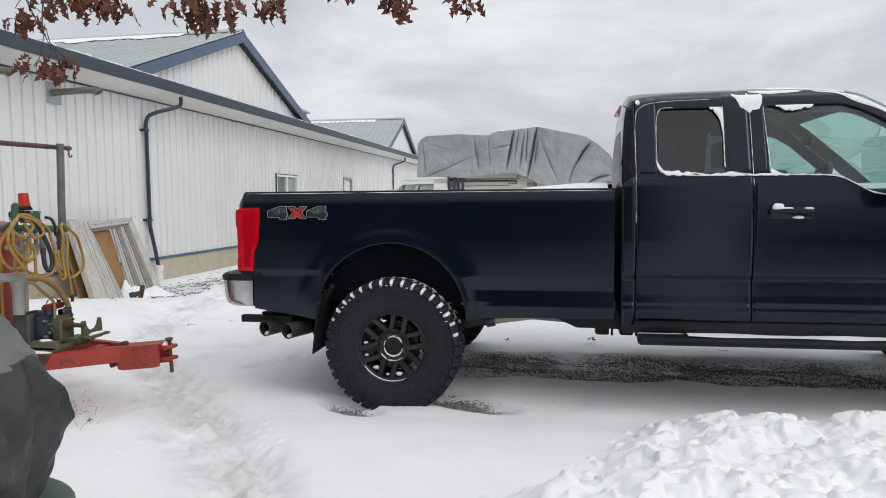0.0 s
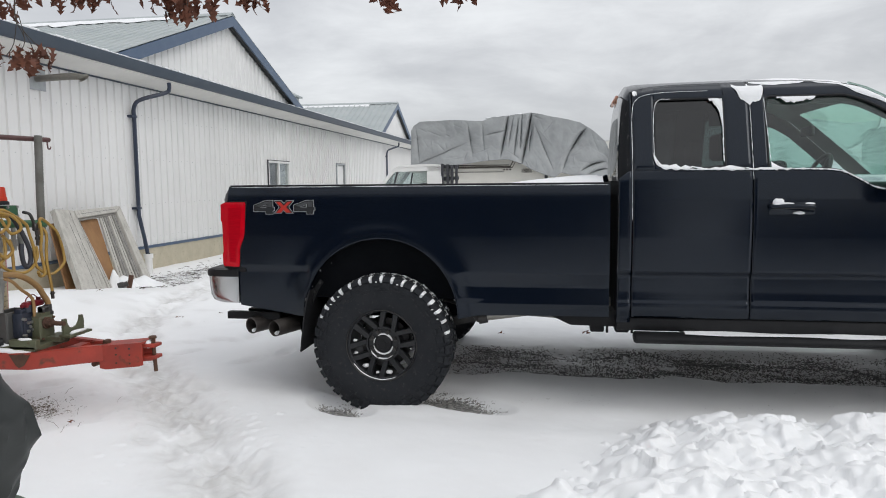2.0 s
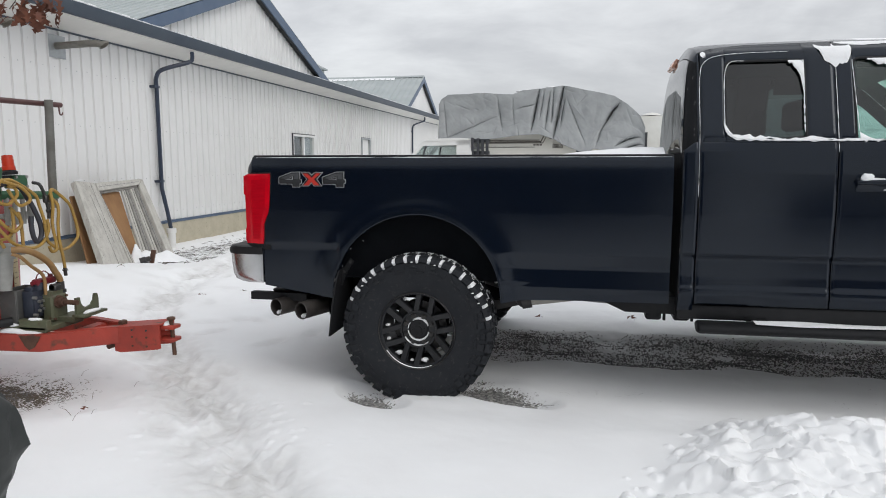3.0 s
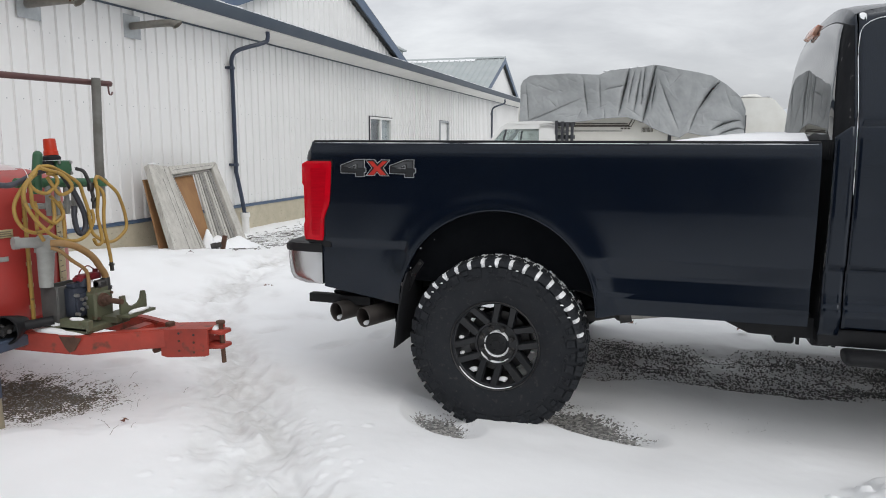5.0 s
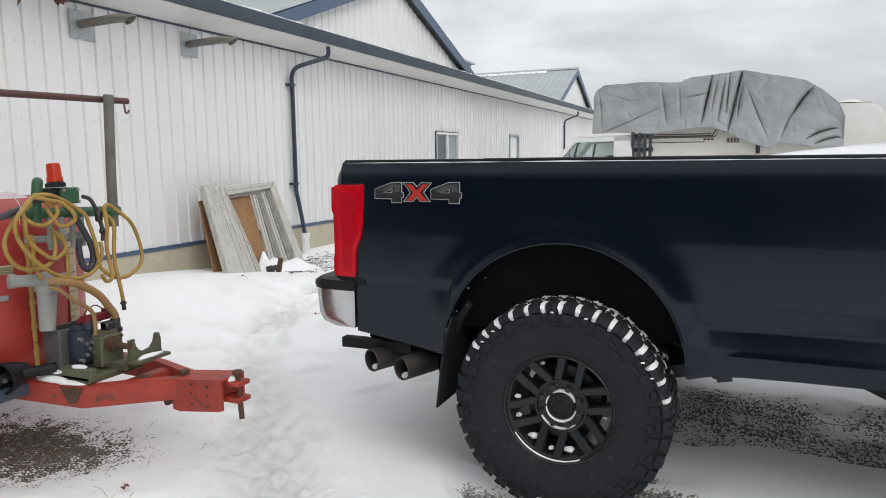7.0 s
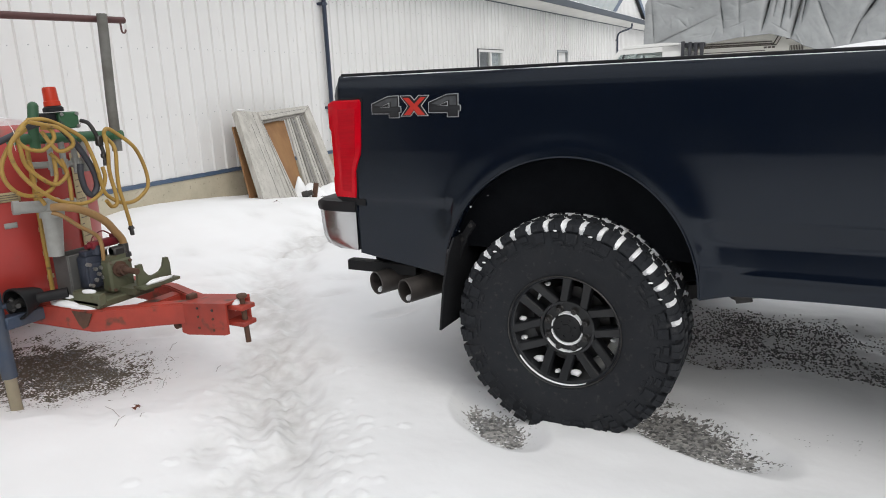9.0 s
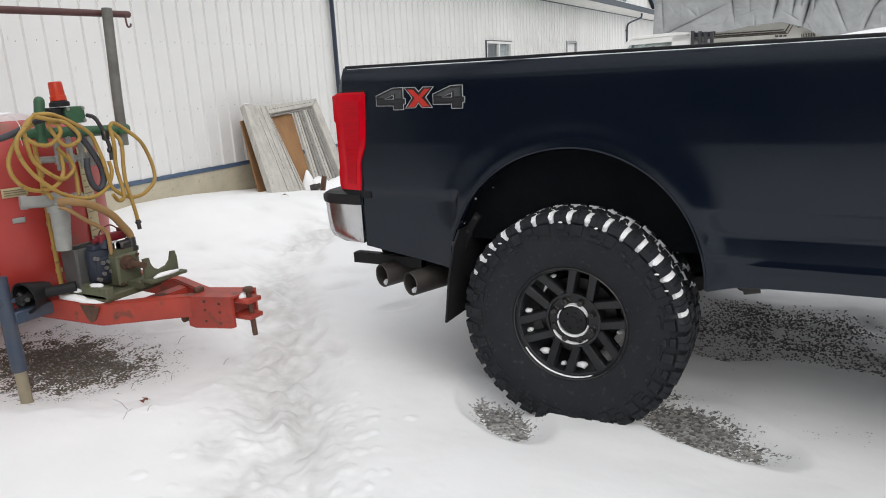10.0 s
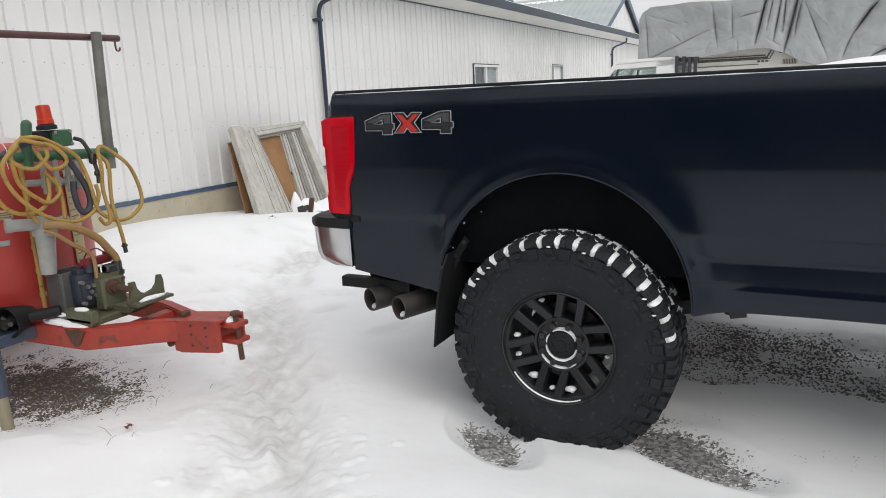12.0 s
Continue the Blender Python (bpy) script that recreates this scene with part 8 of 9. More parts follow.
    lathe(bm, [(0.0, -0.235), (0.034, -0.235), (0.043, -0.06), (0.045, -0.05), (0.054, -0.05), (0.054, -0.02), (0.048, -0.015), (0.046, 0.03), (0.034, 0.04), (0.0, 0.042)], pose(-2.31, -0.59, 0.94, -4, 0, 0), 28)
    strainer = part("strainer", bm, PVC_GREY, sprayer, "grey plastic strainer bowl", angle=45)
    bm = bmesh.new()
    cyl(bm, (-2.35, -0.72, 0.955), (-2.26, -0.51, 0.938), 0.028, 18)
    cyl(bm, (-2.35, -0.715, 0.955), (-2.36, -0.74, 0.957), 0.034, 10)
    cyl(bm, (-2.275, -0.535, 0.94), (-2.262, -0.50, 0.937), 0.034, 10)
    part("strainer_pipe", bm, PVC_GREY, strainer)


hoses()


def drawbar():
    """Red A-frame that narrows to the hitch, with jack, shaft and pump."""
    def beam(name, pts, h, w, label=""):
        bm = bmesh.new()
        line = [Vector(p) for p in pts]
        rings = []
        for i, p in enumerate(line):
            way = (line[min(i + 1, len(line) - 1)] - line[max(0, i - 1)]).normalized()
            side = Vector((-way.y, way.x, 0)).normalized()
            rings.append([p + side * a * w / 2 + Vector((0, 0, b * h / 2)) for a, b in ((-1, -1), (1, -1), (1, 1), (-1, 1))])
        loft(bm, rings)
        bmesh.ops.bevel(bm, geom=[e for e in bm.edges], offset=0.006, segments=2, affect="EDGES")
        return part(name, bm, RED_PAINT, sprayer, label)
    beam("drawbar_beam", [(-3.2, -0.66, 0.405), (-2.10, -0.60, 0.408), (-1.88, -0.42, 0.408), (-1.74, -0.33, 0.41)], 0.105, 0.06, "faded red drawbar beam")
    beam("drawbar_beam", [(-3.2, -0.06, 0.400), (-2.10, -0.14, 0.400), (-1.88, -0.22, 0.404), (-1.74, -0.27, 0.41)], 0.105, 0.06, "faded red drawbar beam")
    # V-shaped dark patch on the beam face: its shading put in as colour
    bm = bmesh.new()
    slab(bm, [(-2.22, 0.452), (-2.075, 0.452), (-2.12, 0.385), (-2.155, 0.368), (-2.18, 0.388)], -0.639, -0.634, lambda u, v, d: Vector((u, d, v)))
    part("gusset", bm, RUST, sprayer, "dark brown patch standing in for shade on the beam", smooth=False)
    beam("cross_beam", [(-2.0, -0.48, 0.40), (-2.0, -0.20, 0.40)], 0.08, 0.08)
    beam("cross_beam", [(-2.55, -0.60, 0.40), (-2.55, -0.12, 0.40)], 0.08, 0.08)
    bm = bmesh.new()
    slab(bm, [(-1.79, 0.312), (-1.75, 0.305), (-1.51, 0.333), (-1.49, 0.340), (-1.49, 0.488), (-1.79, 0.458)], -0.381, -0.369, lambda u, v, d: Vector((u, d, v)))
    hitch = part("hitch_plate", bm, RED_PAINT, sprayer, "bolted red hitch side plate", angle=30)
    bm = bmesh.new()
    slab(bm, [(-1.79, 0.312), (-1.75, 0.305), (-1.51, 0.333), (-1.49, 0.340), (-1.49, 0.488), (-1.79, 0.458)], -0.231, -0.219, lambda u, v, d: Vector((u, d, v)))
    part("hitch_plate", bm, RED_PAINT, sprayer, "bolted red hitch side plate", angle=30)
    bm = bmesh.new()
    slab(bm, [(-1.80, 0.446), (-1.49, 0.476), (-1.49, 0.487), (-1.80, 0.457)], -0.369, -0.231, lambda u, v, d: Vector((u, d, v)))
    part("top_plate", bm, RED_PAINT, hitch)
    for x in (-1.67, -1.575):
        for z in (0.35, 0.405, 0.447):
            bm = bmesh.new()
            cyl(bm, (x, -0.385, z), (x, -0.380, z), 0.0065, 8)
            part("bolt", bm, RUST if z < 0.43 else STEEL_DARK, hitch)
    for z in (0.383, 0.460):
        bm = bmesh.new()
        box(bm, -1.53, -1.418, -0.350, -0.262, z - 0.011, z + 0.011, 0.004)
        part("clevis", bm, RED_PAINT, hitch)
    bm = bmesh.new()
    cyl(bm, (-1.443, -0.305, 0.285), (-1.456, -0.305, 0.505), 0.0125, 12)
    lathe(bm, [(0.0, 0.0), (0.022, 0.0), (0.026, 0.008), (0.022, 0.017), (0.0, 0.019)], pose(-1.456, -0.305, 0.50), 14)
    part("hitch_pin", bm, RUST, hitch, "rusty hitch pin")
    bm = bmesh.new()
    box(bm, -1.80, -1.765, -0.33, -0.28, 0.455, 0.485, 0.006)
    part("pivot_block", bm, RUST, hitch)
    bm = bmesh.new()
    cyl(bm, (-1.84, -0.37, 0.335), (-1.84, -0.30, 0.335), 0.018, 10)
    part("pivot_pin", bm, RUST, hitch)
    # pump with its cradle
    bm = bmesh.new()
    box(bm, -2.40, -2.07, -0.60, -0.28, 0.462, 0.495, 0.004)
    box(bm, -2.25, -2.06, -0.60, -0.56, 0.475, 0.535, 0.004)
    deck = part("pump_deck", bm, OLIVE, sprayer, "olive steel pump cradle")
    bm = bmesh.new()
    slab(bm, [(-0.42, 0.50), (-0.22, 0.50), (-0.22, 0.60), (-0.228, 0.632), (-0.25, 0.634), (-0.262, 0.595), (-0.285, 0.572), (-0.33, 0.562), (-0.36, 0.575), (-0.378, 0.60), (-0.384, 0.634), (-0.415, 0.634)], -2.02, -2.005, lambda u, v, d: Vector((d, u, v)))
    box(bm, -2.03, -1.95, -0.43, -0.215, 0.520, 0.534)
    box(bm, -2.15, -2.02, -0.44, -0.28, 0.49, 0.522)
    part("saddle", bm, OLIVE, deck, smooth=False)
    bm = bmesh.new()
    box(bm, -2.38, -2.27, -0.585, -0.575, 0.455, 0.70, 0.003)
    box(bm, -2.385, -2.375, -0.58, -0.38, 0.455, 0.70, 0.003)
    box(bm, -2.38, -2.25, -0.39, -0.38, 0.455, 0.70, 0.003)
    box(bm, -2.275, -2.265, -0.58, -0.41, 0.455, 0.70, 0.003)
    part("guard", bm, PLATE_DARK, deck, "grey sheet metal guard")
    bm = bmesh.new()
    box(bm, -2.265, -2.19, -0.545, -0.43, 0.53, 0.69, 0.012, segments=2)
    box(bm, -2.255, -2.20, -0.535, -0.495, 0.685, 0.715, 0.008, segments=2)
    box(bm, -2.193, -2.180, -0.540, -0.445, 0.555, 0.655, 0.006, segments=2)
    cyl(bm, (-2.21, -0.47, 0.69), (-2.21, -0.47, 0.735), 0.030, 16)
    pump = part("pump", bm, PUMP_BLUE, sprayer, "dark blue cast pump body")
    for a, b in ((-0.575, 0.655), (-0.492, 0.655), (-0.575, 0.552), (-0.492, 0.552), (-0.548, 0.628), (-0.518, 0.628), (-0.533, 0.600), (-0.550, 0.575), (-0.512, 0.578)):
        bm = bmesh.new()
        cyl(bm, (-2.192, a + 0.035, b), (-2.168, a + 0.035, b), 0.0095, 10)
        part("pump_bolt", bm, BOLT, pump)
    bm = bmesh.new()
    box(bm, -2.19, -2.12, -0.478, -0.345, 0.50, 0.655, 0.010)
    slab(bm, [(-0.474, 0.650), (-0.350, 0.650), (-0.37, 0.678), (-0.455, 0.678)], -2.185, -2.13, lambda u, v, d: Vector((d, u, v)))
    part("bearing_block", bm, OLIVE, pump, smooth=False)
    for a, b in ((-0.465, 0.515), (-0.36, 0.515), (-0.362, 0.640)):
        bm = bmesh.new()
        cyl(bm, (-2.122, a, b), (-2.110, a, b), 0.008, 8)
        part("block_bolt", bm, RUST, pump)
    bm = bmesh.new()
    cyl(bm, (-2.125, -0.425, 0.612), (-2.108, -0.426, 0.612), 0.038, 20)
    cyl(bm, (-2.108, -0.426, 0.612), (-2.075, -0.427, 0.612), 0.026, 16)
    cyl(bm, (-2.08, -0.427, 0.612), (-1.985, -0.432, 0.611), 0.015, 14)
    part("drive_stub", bm, RUST, pump, "rusty drive shaft stub")
    bm = bmesh.new()
    cyl(bm, (-2.15, -0.36, 0.60), (-2.16, -0.354, 0.72), 0.024, 14)
    cyl(bm, (-2.155, -0.356, 0.655), (-2.155, -0.355, 0.675), 0.030, 10)
    box(bm, -2.18, -2.13, -0.43, -0.37, 0.67, 0.715, 0.008)
    cyl(bm, (-2.155, -0.43, 0.70), (-2.155, -0.35, 0.70), 0.017, 10)
    part("inlet", bm, STEEL_DARK, pump)
    bm = bmesh.new()
    box(bm, -2.235, -2.185, -0.50, -0.345, 0.715, 0.755, 0.012, segments=2)
    cyl(bm, (-2.21, -0.52, 0.735), (-2.21, -0.50, 0.735), 0.012, 10)
    cyl(bm, (-2.21, -0.37, 0.75), (-2.21, -0.37, 0.77), 0.014, 10)
    tube(bm, smooth_line([(-2.21, -0.49, 0.75), (-2.21, -0.47, 0.78), (-2.21, -0.42, 0.795), (-2.21, -0.38, 0.77)], 5), 0.0035, 6)
    part("regulator", bm, MAROON_RED, pump, "red pressure regulator")
    # drive shaft lying on the beam
    bm = bmesh.new()
    cyl(bm, (-2.45, -0.74, 0.50), (-2.30, -0.585, 0.52), 0.026, 14)
    shaft = part("drive_shaft", bm, TRIM, sprayer, "black guarded drive shaft")
    bm = bmesh.new()
    m = Matrix.Translation((-2.43, -0.735, 0.505)) @ Vector((0.03, -0.22, -0.02)).to_track_quat("Z", "Y").to_matrix().to_4x4()
    lathe(bm, [(0.03, -0.10), (0.045, -0.07), (0.062, -0.02), (0.078, 0.03), (0.078, 0.04), (0.070, 0.04), (0.050, -0.02)], m, 24)
    part("shaft_bell", bm, TRIM, shaft, angle=50)
    bm = bmesh.new()
    for a in (0.0, 2.1, 4.2):
        d = m @ Vector((0.034 * math.cos(a), 0.034 * math.sin(a), 0.05))
        cyl(bm, m @ Vector((0, 0, 0.03)), d, 0.012, 8)
    cyl(bm, m @ Vector((0, 0, -0.02)), m @ Vector((0, 0, 0.07)), 0.02, 10)
    part("yoke", bm, STEEL_DARK, shaft)
    # parking jack
    bm = bmesh.new()
    tube(bm, [(-2.475, -0.84, 0.62), (-2.46, -0.845, 0.40), (-2.445, -0.85, 0.16)], 0.034, 14)
    jack = part("jack_tube", bm, JACK_BLUE, sprayer, "worn blue parking jack")
    bm = bmesh.new()
    tube(bm, [(-2.446, -0.85, 0.18), (-2.43, -0.855, -0.01)], 0.027, 14)
    part("jack_leg", bm, JACK_TAN, jack, "bare tan jack leg")
    bm = bmesh.new()
    box(bm, -2.49, -2.42, -0.83, -0.64, 0.39, 0.45, 0.006)
    cyl(bm, (-2.45, -0.885, 0.50), (-2.45, -0.80, 0.50), 0.012, 10)
    part("jack_mount", bm, JACK_BLUE, jack)
    # snow caught on the frame
    bm = bmesh.new()
    blob(bm, (-2.20, -0.605, 0.462), (0.10, 0.028, 0.012), 1, 0.3)
    blob(bm, (-1.975, -0.32, 0.540), (0.024, 0.085, 0.012), 2, 0.3)
    blob(bm, (-2.205, -0.44, 0.712), (0.022, 0.04, 0.010), 11, 0.3)
    blob(bm, (-2.15, -0.580, 0.537), (0.05, 0.02, 0.009), 3, 0.3)
    blob(bm, (-2.30, -0.575, 0.497), (0.05, 0.03, 0.012), 7, 0.3)
    blob(bm, (-1.48, -0.305, 0.465), (0.022, 0.04, 0.030), 4, 0.3)
    blob(bm, (-2.30, -0.605, 0.463), (0.13, 0.03, 0.020), 9, 0.35)
    solo("drawbar_snow", bm, SNOW, "small drifts of snow on the drawbar", "snow", angle=70)
    # running wheels and axle under the tank
    for y in (-1.16, 0.16):
        bm = bmesh.new()
        lathe(bm, [(0.0, -0.07), (0.17, -0.07), (0.19, -0.10), (0.30, -0.10), (0.335, -0.07), (0.34, 0.0), (0.335, 0.07), (0.30, 0.10), (0.19, 0.10), (0.17, 0.07), (0.0, 0.07)], pose(-3.75, y, 0.335, 90, 0, 0), 32)
        part("wheel", bm, RUBBER, sprayer, "small black trailer tyre")
    bm = bmesh.new()
    cyl(bm, (-3.75, -1.16, 0.335), (-3.75, 0.16, 0.335), 0.04, 12)
    box(bm, -4.6, -2.7, -0.85, -0.15, 0.36, 0.44, 0.01)
    part("axle_frame", bm, RED_PAINT, sprayer)


drawbar()

# ---------------------------------------------------------------- things leaning on the shed and lying about
def lean(top, foot):
    """A pose whose local x runs along the wall, local z up the leaning plane, local y out of it."""
    up = (Vector(top) - Vector(foot)).normalized()
    along = Vector((0, 1, 0))
    out = along.cross(up).normalized()
    return Matrix((( along.x, out.x, up.x, foot[0]), (along.y, out.y, up.y, foot[1]), (along.z, out.z, up.z, foot[2]), (0, 0, 0, 1)))


def leaning_boards():
    y0, length = 3.92, 1.288
    m = lean((-5.45, y0, 1.165), (-4.90, y0 - 0.02, 0.0))
    def board(name, outline, front, thick, material, owner, label=""):
        bm = bmesh.new()
        slab(bm, outline, front - thick, front, lambda u, v, d: m @ Vector((u, d, v)))
        bmesh.ops.recalc_face_normals(bm, faces=bm.faces)
        bmesh.ops.bevel(bm, geom=bm.edges[:], offset=0.004, segments=1, affect="EDGES")
        return part(name, bm, material, owner, label)

    def line(name, a, b, w, front, owner, label=""):
        bm = bmesh.new()
        slab(bm, [(a[0], a[1]), (a[0] + w, a[1]), (b[0] + w, b[1]), (b[0], b[1])], front - 0.001, front + 0.0015, lambda u, v, d: m @ Vector((u, d, v)))
        part(name, bm, FRAME_DARK, owner, label, smooth=False)

    def between(a, b, k):
        return a + (b - a) * k
    t = thing("door_frame", (-5.0, 4.9, 0.05), "weathered grey wooden door frame leaning on the shed wall", "door frame")
    board("casing", [(0.322, 1.254), (0.333, 1.254), (0.278, 0.0), (0.192, 0.0)], 0.043, 0.08, PALE_WOOD, t)
    stile = board("stile", [(0.339, 1.252), (0.356, 1.150), (0.384, 0.0), (0.296, 0.0)], 0.045, 0.08, PALE_WOOD, t)
    line("groove", (0.344, 1.15), (0.338, 0.0), 0.005, 0.0455, stile, "dark moulding groove")
    board("stile", [(1.250, 1.196), (1.392, 1.286), (1.322, 0.0), (1.158, 0.0)], 0.045, 0.06, PALE_WOOD, t)
    rail = board("head_rail", [(0.342, 1.258), (0.358, 1.145), (1.246, 1.200), (1.388, 1.292)], 0.047, 0.09, PALE_WOOD, t)
    bm = bmesh.new()
    slab(bm, [(0.37, 1.198), (1.28, 1.244), (1.28, 1.248), (0.37, 1.202)], 0.0465, 0.0485, lambda u, v, d: m @ Vector((u, d, v)))
    part("groove", bm, FRAME_DARK, rail, smooth=False)
    board("stop_bead", [(0.362, 1.140), (0.366, 1.112), (1.236, 1.172), (1.240, 1.196)], 0.010, 0.03, GREY_WOOD, t)
    for k in range(4):
        a, b = k / 4 + 0.015, (k + 1) / 4 - 0.015
        outline = [(between(0.884, 1.238, a), 1.16), (between(0.884, 1.238, b), 1.168), (between(0.64, 1.148, b), 0.0), (between(0.64, 1.148, a), 0.0)]
        lath = board("lath", outline, -0.010 + 0.008 * k, 0.027, PALE_WOOD if k % 2 == 0 else GREY_WOOD, t, "narrow weathered grey lath")
        line("groove", (between(0.884, 1.238, a + 0.10), 1.15), (between(0.64, 1.148, a + 0.10), 0.01), 0.006, -0.0095 + 0.008 * k, lath)
    wide = thing("grey_board", (-5.0, 4.05, 0.05), "wide weathered grey board leaning on the shed wall", "board")
    plank = board("plank", [(-0.024, 1.297), (0.312, 1.262), (0.180, 0.0), (-0.236, 0.0)], 0.050, 0.085, PALE_WOOD, wide)
    line("crack", (0.13, 1.10), (0.05, 0.0), 0.003, 0.0505, plank, "long dark drying crack")
    line("crack", (0.23, 1.25), (0.16, 0.40), 0.0025, 0.0505, plank, "long dark drying crack")
    bm = bmesh.new()
    blob(bm, m @ Vector((0.10, 0.01, length + 0.032)), (0.03, 0.07, 0.010), 6, 0.3)
    part("board_snow", bm, SNOW, wide, "thin snow on the top of the board")
    brown = thing("brown_panel", (-5.1, 4.7, 0.05), "brown plywood panel standing behind the frame", "panel")
    board("sheet", [(0.33, 1.150), (0.876, 1.150), (0.632, 0.0), (0.25, 0.0)], -0.045, 0.023, BROWN_BOARD, brown)
    side = thing("brown_panel", (-5.5, 4.1, 0.05), "brown plywood panel leaning at the end of the stack", "panel")
    m2 = lean((-5.56, 3.945, 1.05), (-5.12, 3.70, 0.0))
    bm = bmesh.new()
    box(bm, 0.0, 0.27, -0.012, 0.012, 0.0, 1.10, 0.003, m2)
    part("sheet", bm, BROWN_BOARD, side)
    stub = thing("pipe_stub", (-4.72, 4.42, 0.10), "short dark pipe stub on a wooden block in the snow", "pipe")
    bm = bmesh.new()
    lathe(bm, [(0.02, -0.07), (0.045, -0.07), (0.045, 0.0), (0.035, 0.01), (0.035, 0.06), (0.02, 0.06)], pose(-4.74, 4.30, 0.13, 0, 75, 30), 16)
    part("pipe", bm, STEEL_DARK, stub)
    bm = bmesh.new()
    box(bm, -0.03, 0.03, -0.02, 0.02, -0.12, 0.12, 0.003, pose(-4.72, 4.42, 0.13, 0, 12, 20))
    part("block", bm, RUST, stub)
    bm = bmesh.new()
    for bx, by, w, deep, tall in ((-4.96, 4.42, 0.11, 0.10, 0.27), (-4.94, 4.62, 0.22, 0.16, 0.17), (-4.92, 5.0, 0.30, 0.18, 0.11)):
        sheet(bm, steps(-1.0, 1.0, 22), steps(-1.0, 1.0, 22), lambda u, v: Vector((bx + u * deep * 1.5, by + v * w * 1.5, 0.04 + tall * math.exp(-2.6 * (u * u + v * v)) * (1 + 0.5 * noise.noise(Vector((u * 2.1 + by, v * 2.1, 1)))) - 0.05 * (u * u + v * v))))
    solo("snow_lump", bm, SNOW, "lump of snow fallen beside the boards", "snow", angle=80)


leaning_boards()


def covered_tub():
    """A green tub under a stiff charcoal cover with a navy canvas flap."""
    t = thing("covered_tub", (-0.745, -2.80, 0.0), "green plastic tub under a crumpled charcoal cover", "covered tub")
    cx, cy = -0.775, -2.80
    bm = bmesh.new()
    lathe(bm, [(0.0, -0.03), (0.32, -0.03), (0.35, 0.03), (0.39, 0.47), (0.415, 0.49), (0.415, 0.52), (0.39, 0.535), (0.35, 0.53), (0.0, 0.52)], pose(cx, cy, -0.06), 40)
    part("tub", bm, TUB_GREEN, t, "green plastic tub", angle=50)
    bm = bmesh.new()
    prof = [(0.53, 0.29), (0.60, 0.325), (0.65, 0.355), (0.70, 0.385), (0.76, 0.40), (0.82, 0.402), (0.88, 0.380), (0.95, 0.335), (1.02, 0.295), (1.10, 0.25), (1.20, 0.205), (1.28, 0.17), (1.33, 0.08), (1.34, 0.01)]
    rings = []
    for z in steps(0.53, 1.34, 54):
        r = lerp_table(z, prof)
        ring = []
        for k in range(110):
            a = 2 * math.pi * k / 110
            p = Vector((math.cos(a) * 1.3, math.sin(a) * 1.3, z * 2.2))
            big = 0.24 * (abs(noise.noise(p * 1.5)) - 0.2) + 0.13 * (abs(noise.noise(p * 3.1 + Vector((4, 0, 0)))) - 0.2)
            fine = 0.035 * (abs(noise.noise(p * 7.0)) - 0.2)
            rr = r * (1 - big - fine)
            ring.append(Vector((cx + rr * math.cos(a), cy + rr * math.sin(a), z - 0.06)))
        rings.append(ring)
    loft(bm, rings)
    cover = part("cover", bm, COVER, t, "crumpled charcoal cover, paler towards the top and in patches", angle=35)
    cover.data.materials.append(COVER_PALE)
    # paler grey above a ragged height and in scattered patches
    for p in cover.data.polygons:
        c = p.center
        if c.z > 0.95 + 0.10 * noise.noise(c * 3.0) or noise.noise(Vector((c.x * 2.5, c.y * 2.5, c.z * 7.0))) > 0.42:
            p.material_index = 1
    bm = bmesh.new()

    def flap(u, v, d):
        a = -0.60 + u * 1.6
        r = lerp_table(v, [(p, q) for p, q in prof]) + 0.035 + d
        return Vector((cx + r * math.cos(a), cy + r * math.sin(a), v - 0.06))
    for u0, u1 in zip(steps(-0.20, 0.0, 5), steps(-0.20, 0.0, 5)[1:]):
        slab(bm, [(u0, 0.76), (u1, 0.76), (u1, 1.0), (u1 - 0.03, 1.15), (u1 - 0.06, 1.30), (u0 - 0.06, 1.30), (u0 - 0.03, 1.15), (u0, 1.0)], 0.0, 0.012, flap)
    canvas = part("canvas_flap", bm, NAVY, t, "navy canvas flap with a stitched edge")
    bm = bmesh.new()
    tube(bm, smooth_line([flap(0.0, 0.76, 0.012), flap(0.0, 0.9, 0.012), flap(0.0, 1.0, 0.012), flap(-0.03, 1.15, 0.012), flap(-0.06, 1.30, 0.012)], 6), 0.009, 8)
    part("piping", bm, NAVY, canvas)


covered_tub()


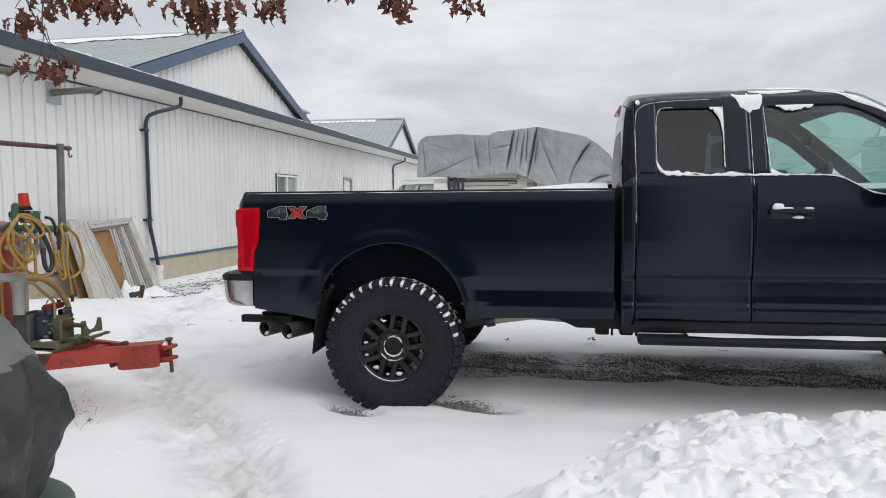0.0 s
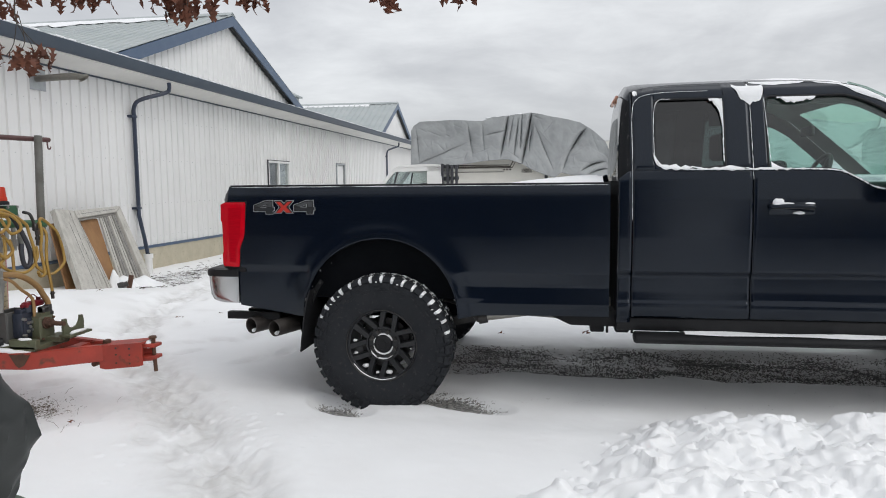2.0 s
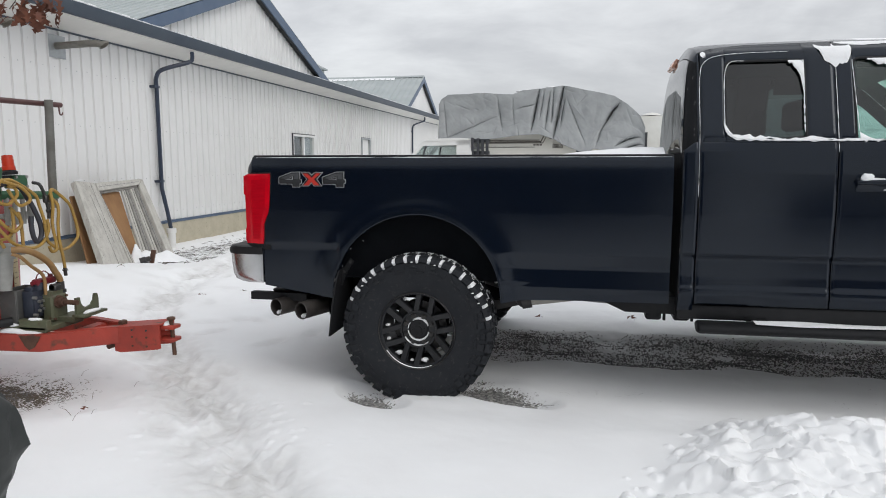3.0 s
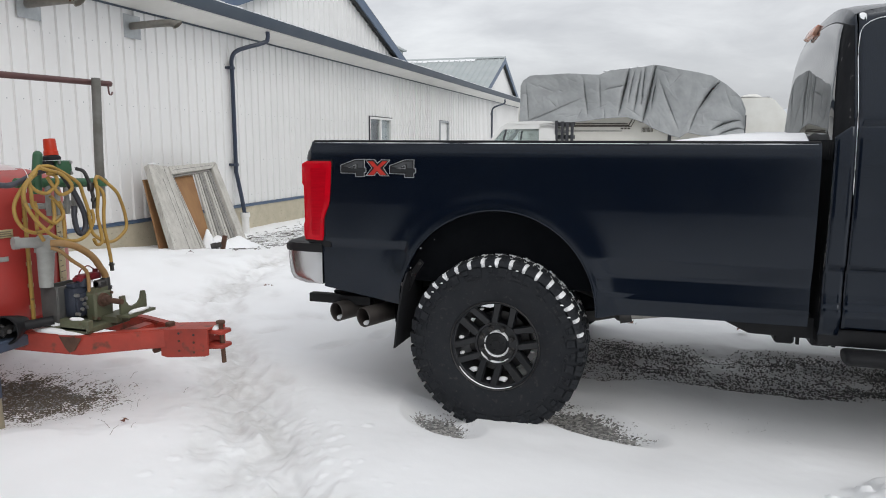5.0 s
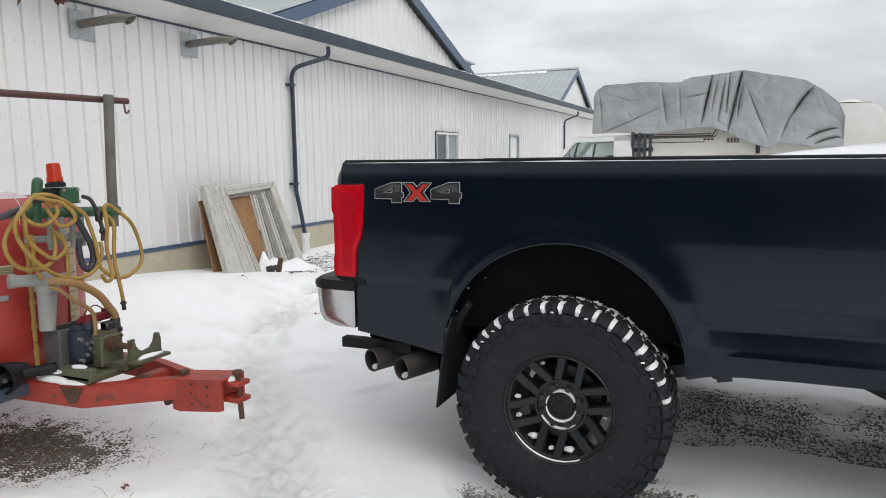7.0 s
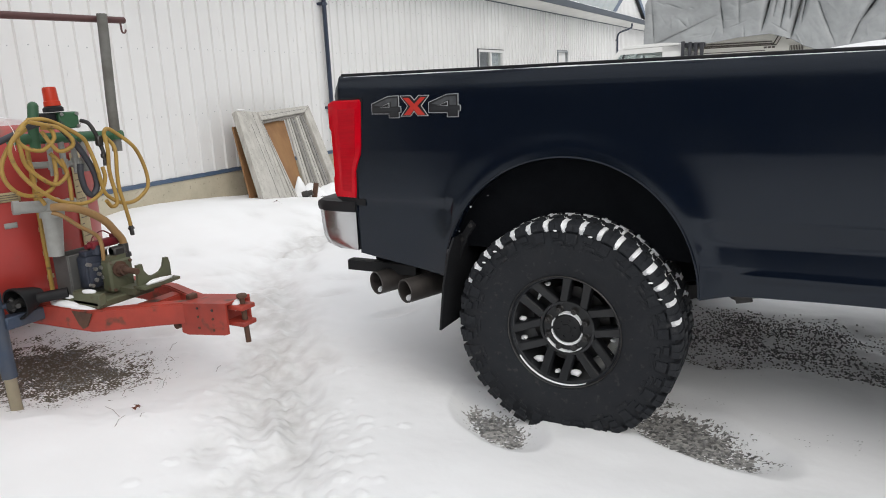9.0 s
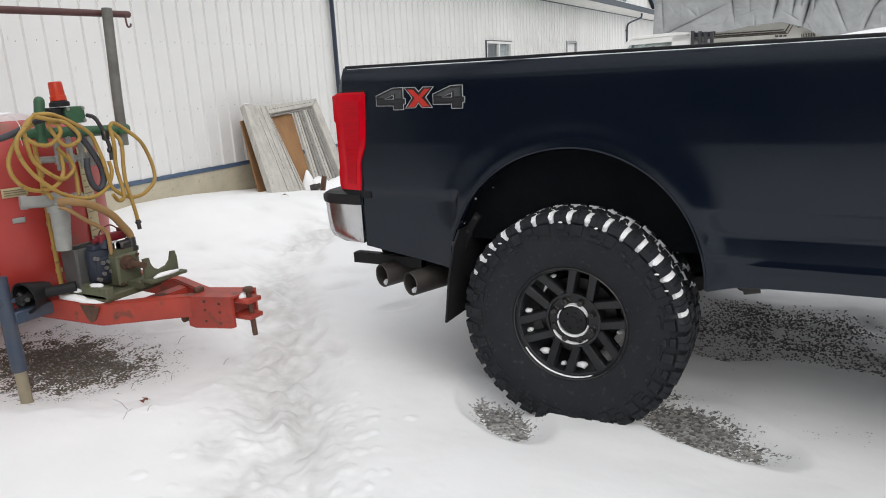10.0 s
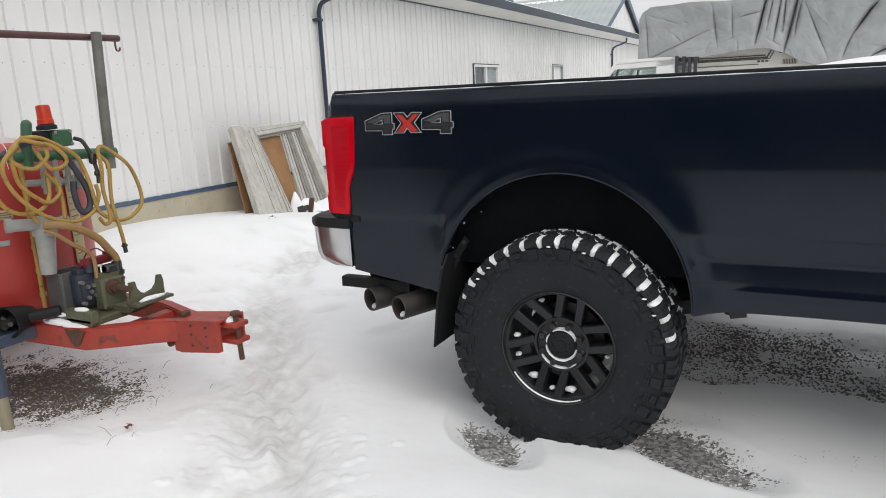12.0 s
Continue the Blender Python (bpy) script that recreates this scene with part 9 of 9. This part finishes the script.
# the oak whose twigs hang into view ----------------------------------------------
def leaf_mesh(seed):
    """A dry pin-oak leaf: deep pointed lobes along a curled midrib."""
    rng = random.Random(seed)
    side = [(0.0, 0.004), (0.12, 0.010), (0.20, 0.30), (0.27, 0.15), (0.40, 0.10), (0.50, 0.38), (0.545, 0.31), (0.60, 0.15), (0.72, 0.10), (0.80, 0.25), (0.84, 0.12), (0.93, 0.05), (1.0, 0.0)]
    bm = bmesh.new()
    length = 0.105
    curl, fold = rng.uniform(-0.5, 0.7), rng.uniform(0.1, 0.7)

    def at(u, w):
        x = u * length
        return Vector((w * length * 0.92, 0.25 * fold * abs(w) * length + 0.05 * curl * math.sin(u * 3) * 1.0 + 0.006 * noise.noise(Vector((u * 5, w * 5, seed))), -x))
    mids = [bm.verts.new(at(u, 0.0)) for u, _ in side]
    for s in (-1, 1):
        edge = [bm.verts.new(at(min(1, u + rng.uniform(-0.02, 0.02) - 0.10 * (w > 0.2)), s * w * rng.uniform(0.85, 1.1))) for u, w in side]
        for i in range(len(side) - 1):
            bm.faces.new((mids[i], mids[i + 1], edge[i + 1], edge[i]))
    bmesh.ops.remove_doubles(bm, verts=bm.verts, dist=0.0004)
    me = finish(bm, "leaf", LEAF, angle=80)
    return me


def oak():
    t = thing("oak_tree", (-3.4, -5.4, 0.0), "oak tree with clusters of dry brown leaves on thin twigs", "tree")
    bm = bmesh.new()
    tube(bm, smooth_line([(-3.4, -5.4, -0.1), (-3.38, -5.38, 0.3), (-3.35, -5.3, 1.5), (-3.25, -5.2, 3.0), (-3.3, -5.1, 5.0), (-3.2, -5.2, 7.5)], 5), 0.24, 14, r_end=0.05)
    part("trunk", bm, BARK, t)
    rng = random.Random(12)
    leaves = [leaf_mesh(k) for k in range(5)]
    limbs = [[(-3.27, -5.2, 2.9), (-2.9, -4.2, 3.5), (-2.4, -2.6, 3.75), (-2.1, -1.2, 3.6), (-1.9, -0.2, 3.3)], [(-2.4, -2.6, 3.75), (-1.5, -1.8, 3.8), (-0.8, -1.0, 3.6), (-0.2, -0.5, 3.3), (0.7, -0.4, 3.05)]]
    for pts in limbs:
        bm = bmesh.new()
        tube(bm, smooth_line(pts, 6), 0.06, 10, r_end=0.012)
        part("limb", bm, BARK, t)
    clusters = [((-1.84, -0.80, 2.20), (-1.85, -0.65, 3.25), 26, 0.078), ((-1.980, -0.80, 2.485), (-2.05, -0.6, 3.4), 14, 0.042), ((-1.816, -0.80, 2.572), (-1.95, -0.3, 3.3), 9, 0.035),
                ((-1.633, -0.80, 2.590), (-1.7, -0.6, 3.4), 24, 0.07), ((-1.450, -0.80, 2.517), (-1.6, -0.5, 3.3), 20, 0.062), ((-0.929, -0.80, 2.498), (-1.0, -0.8, 3.5), 24, 0.06), ((-0.874, -0.80, 2.416), (-1.05, -0.8, 3.4), 16, 0.045),
                ((-0.692, -0.80, 2.476), (-0.8, -0.7, 3.5), 9, 0.026), ((-0.463, -0.80, 2.485), (-0.5, -0.6, 3.4), 15, 0.042), ((-0.061, -0.80, 2.562), (-0.1, -0.5, 3.3), 7, 0.035), ((0.241, -0.80, 2.462), (0.2, -0.45, 3.2), 17, 0.042), ((0.222, -0.80, 2.535), (0.5, -0.42, 3.1), 7, 0.03), ((0.597, -0.80, 2.471), (0.6, -0.42, 3.1), 14, 0.045)]
    for (cx, cy, cz), root, count, spread in clusters:
        bm = bmesh.new()
        top = Vector((cx, cy, cz + 0.12))
        bend = Vector((cx + rng.uniform(-0.08, 0.08), cy - 0.05, cz + 0.32))
        tube(bm, smooth_line([root, bend, top], 5), 0.006, 5, r_end=0.0022)
        for _ in range(4):
            end = Vector((cx + rng.gauss(0, spread), cy + rng.gauss(0, spread * 0.7), cz + rng.uniform(0.0, 0.08)))
            tube(bm, smooth_line([bend.lerp(top, rng.uniform(0.3, 1.0)), (top + end) / 2 + Vector((rng.uniform(-0.03, 0.03), 0, 0.02)), end], 3), 0.0022, 4)
        part("twig", bm, BARK, t)
        for k in range(int(count * 1.5)):
            size = rng.uniform(0.70, 1.08)
            at = Matrix.Translation((cx + rng.gauss(0, spread), cy + rng.gauss(0, spread * 0.8), cz + rng.uniform(-0.02, 0.09)))
            turn = Euler((rng.gauss(0, 0.45), rng.gauss(0, 0.45), rng.uniform(0, 6.28))).to_matrix().to_4x4()
            hang("leaf", rng.choice(leaves), t, at @ turn @ Matrix.Scale(size, 4))
    # fallen ones on the snow
    for k, (x, y) in enumerate(((-1.767, -0.732), (2.6, 1.9), (1.45, 2.1), (0.6, 2.2), (-3.0, 2.6), (-3.5, 4.8), (-2.6, 2.9), (-4.4, 3.4))):
        fallen = new("fallen_leaf", leaves[k % 5])
        fallen.matrix_basis = pose(x, y, ground_z(x, y) + 0.012, 80 + 10 * (k % 3), 15, 70 * k) @ Matrix.Scale(0.55 if k == 0 else 1.0, 4)
        tagged(fallen, "dry brown oak leaf lying on the snow", "leaf", "fallen leaves")


oak()


def weeds():
    """Dry stalks that poke through the snow beside the sprayer."""
    rng = random.Random(3)
    bm = bmesh.new()
    for _ in range(22):
        x, y = rng.gauss(-2.2, 0.25), rng.gauss(-0.38, 0.20)
        z = ground_z(x, y)
        h, lean_ = rng.uniform(0.02, 0.075), rng.uniform(0, 6.28)
        tip = Vector((x + math.cos(lean_) * h * 0.9, y + math.sin(lean_) * h * 0.9, z + h * 0.7))
        tube(bm, [(x, y, z - 0.01), ((x + tip.x) / 2, (y + tip.y) / 2, z + h * 0.5), tip], 0.0011, 4, r_end=0.0006)
    solo("dry_weeds", bm, GRASS, "dry weed stalks poking through the snow", "weeds", kind="stuff")
    bm = bmesh.new()
    for _ in range(220):
        x, y = rng.uniform(-5.5, -4.2), rng.uniform(4.3, 10.0)
        z = ground_z(x, y)
        a, w = rng.uniform(0, 6.28), rng.uniform(0.02, 0.10)
        d = Vector((math.cos(a) * w, math.sin(a) * w, 0.0))
        p = Vector((x, y, z + 0.006))
        tube(bm, [p - d, p + Vector((0, 0, 0.008)), p + d], 0.004, 4)
    solo("yard_litter", bm, BARK, "twigs and dead leaves scattered along the eave drip line", "litter", kind="stuff")


weeds()
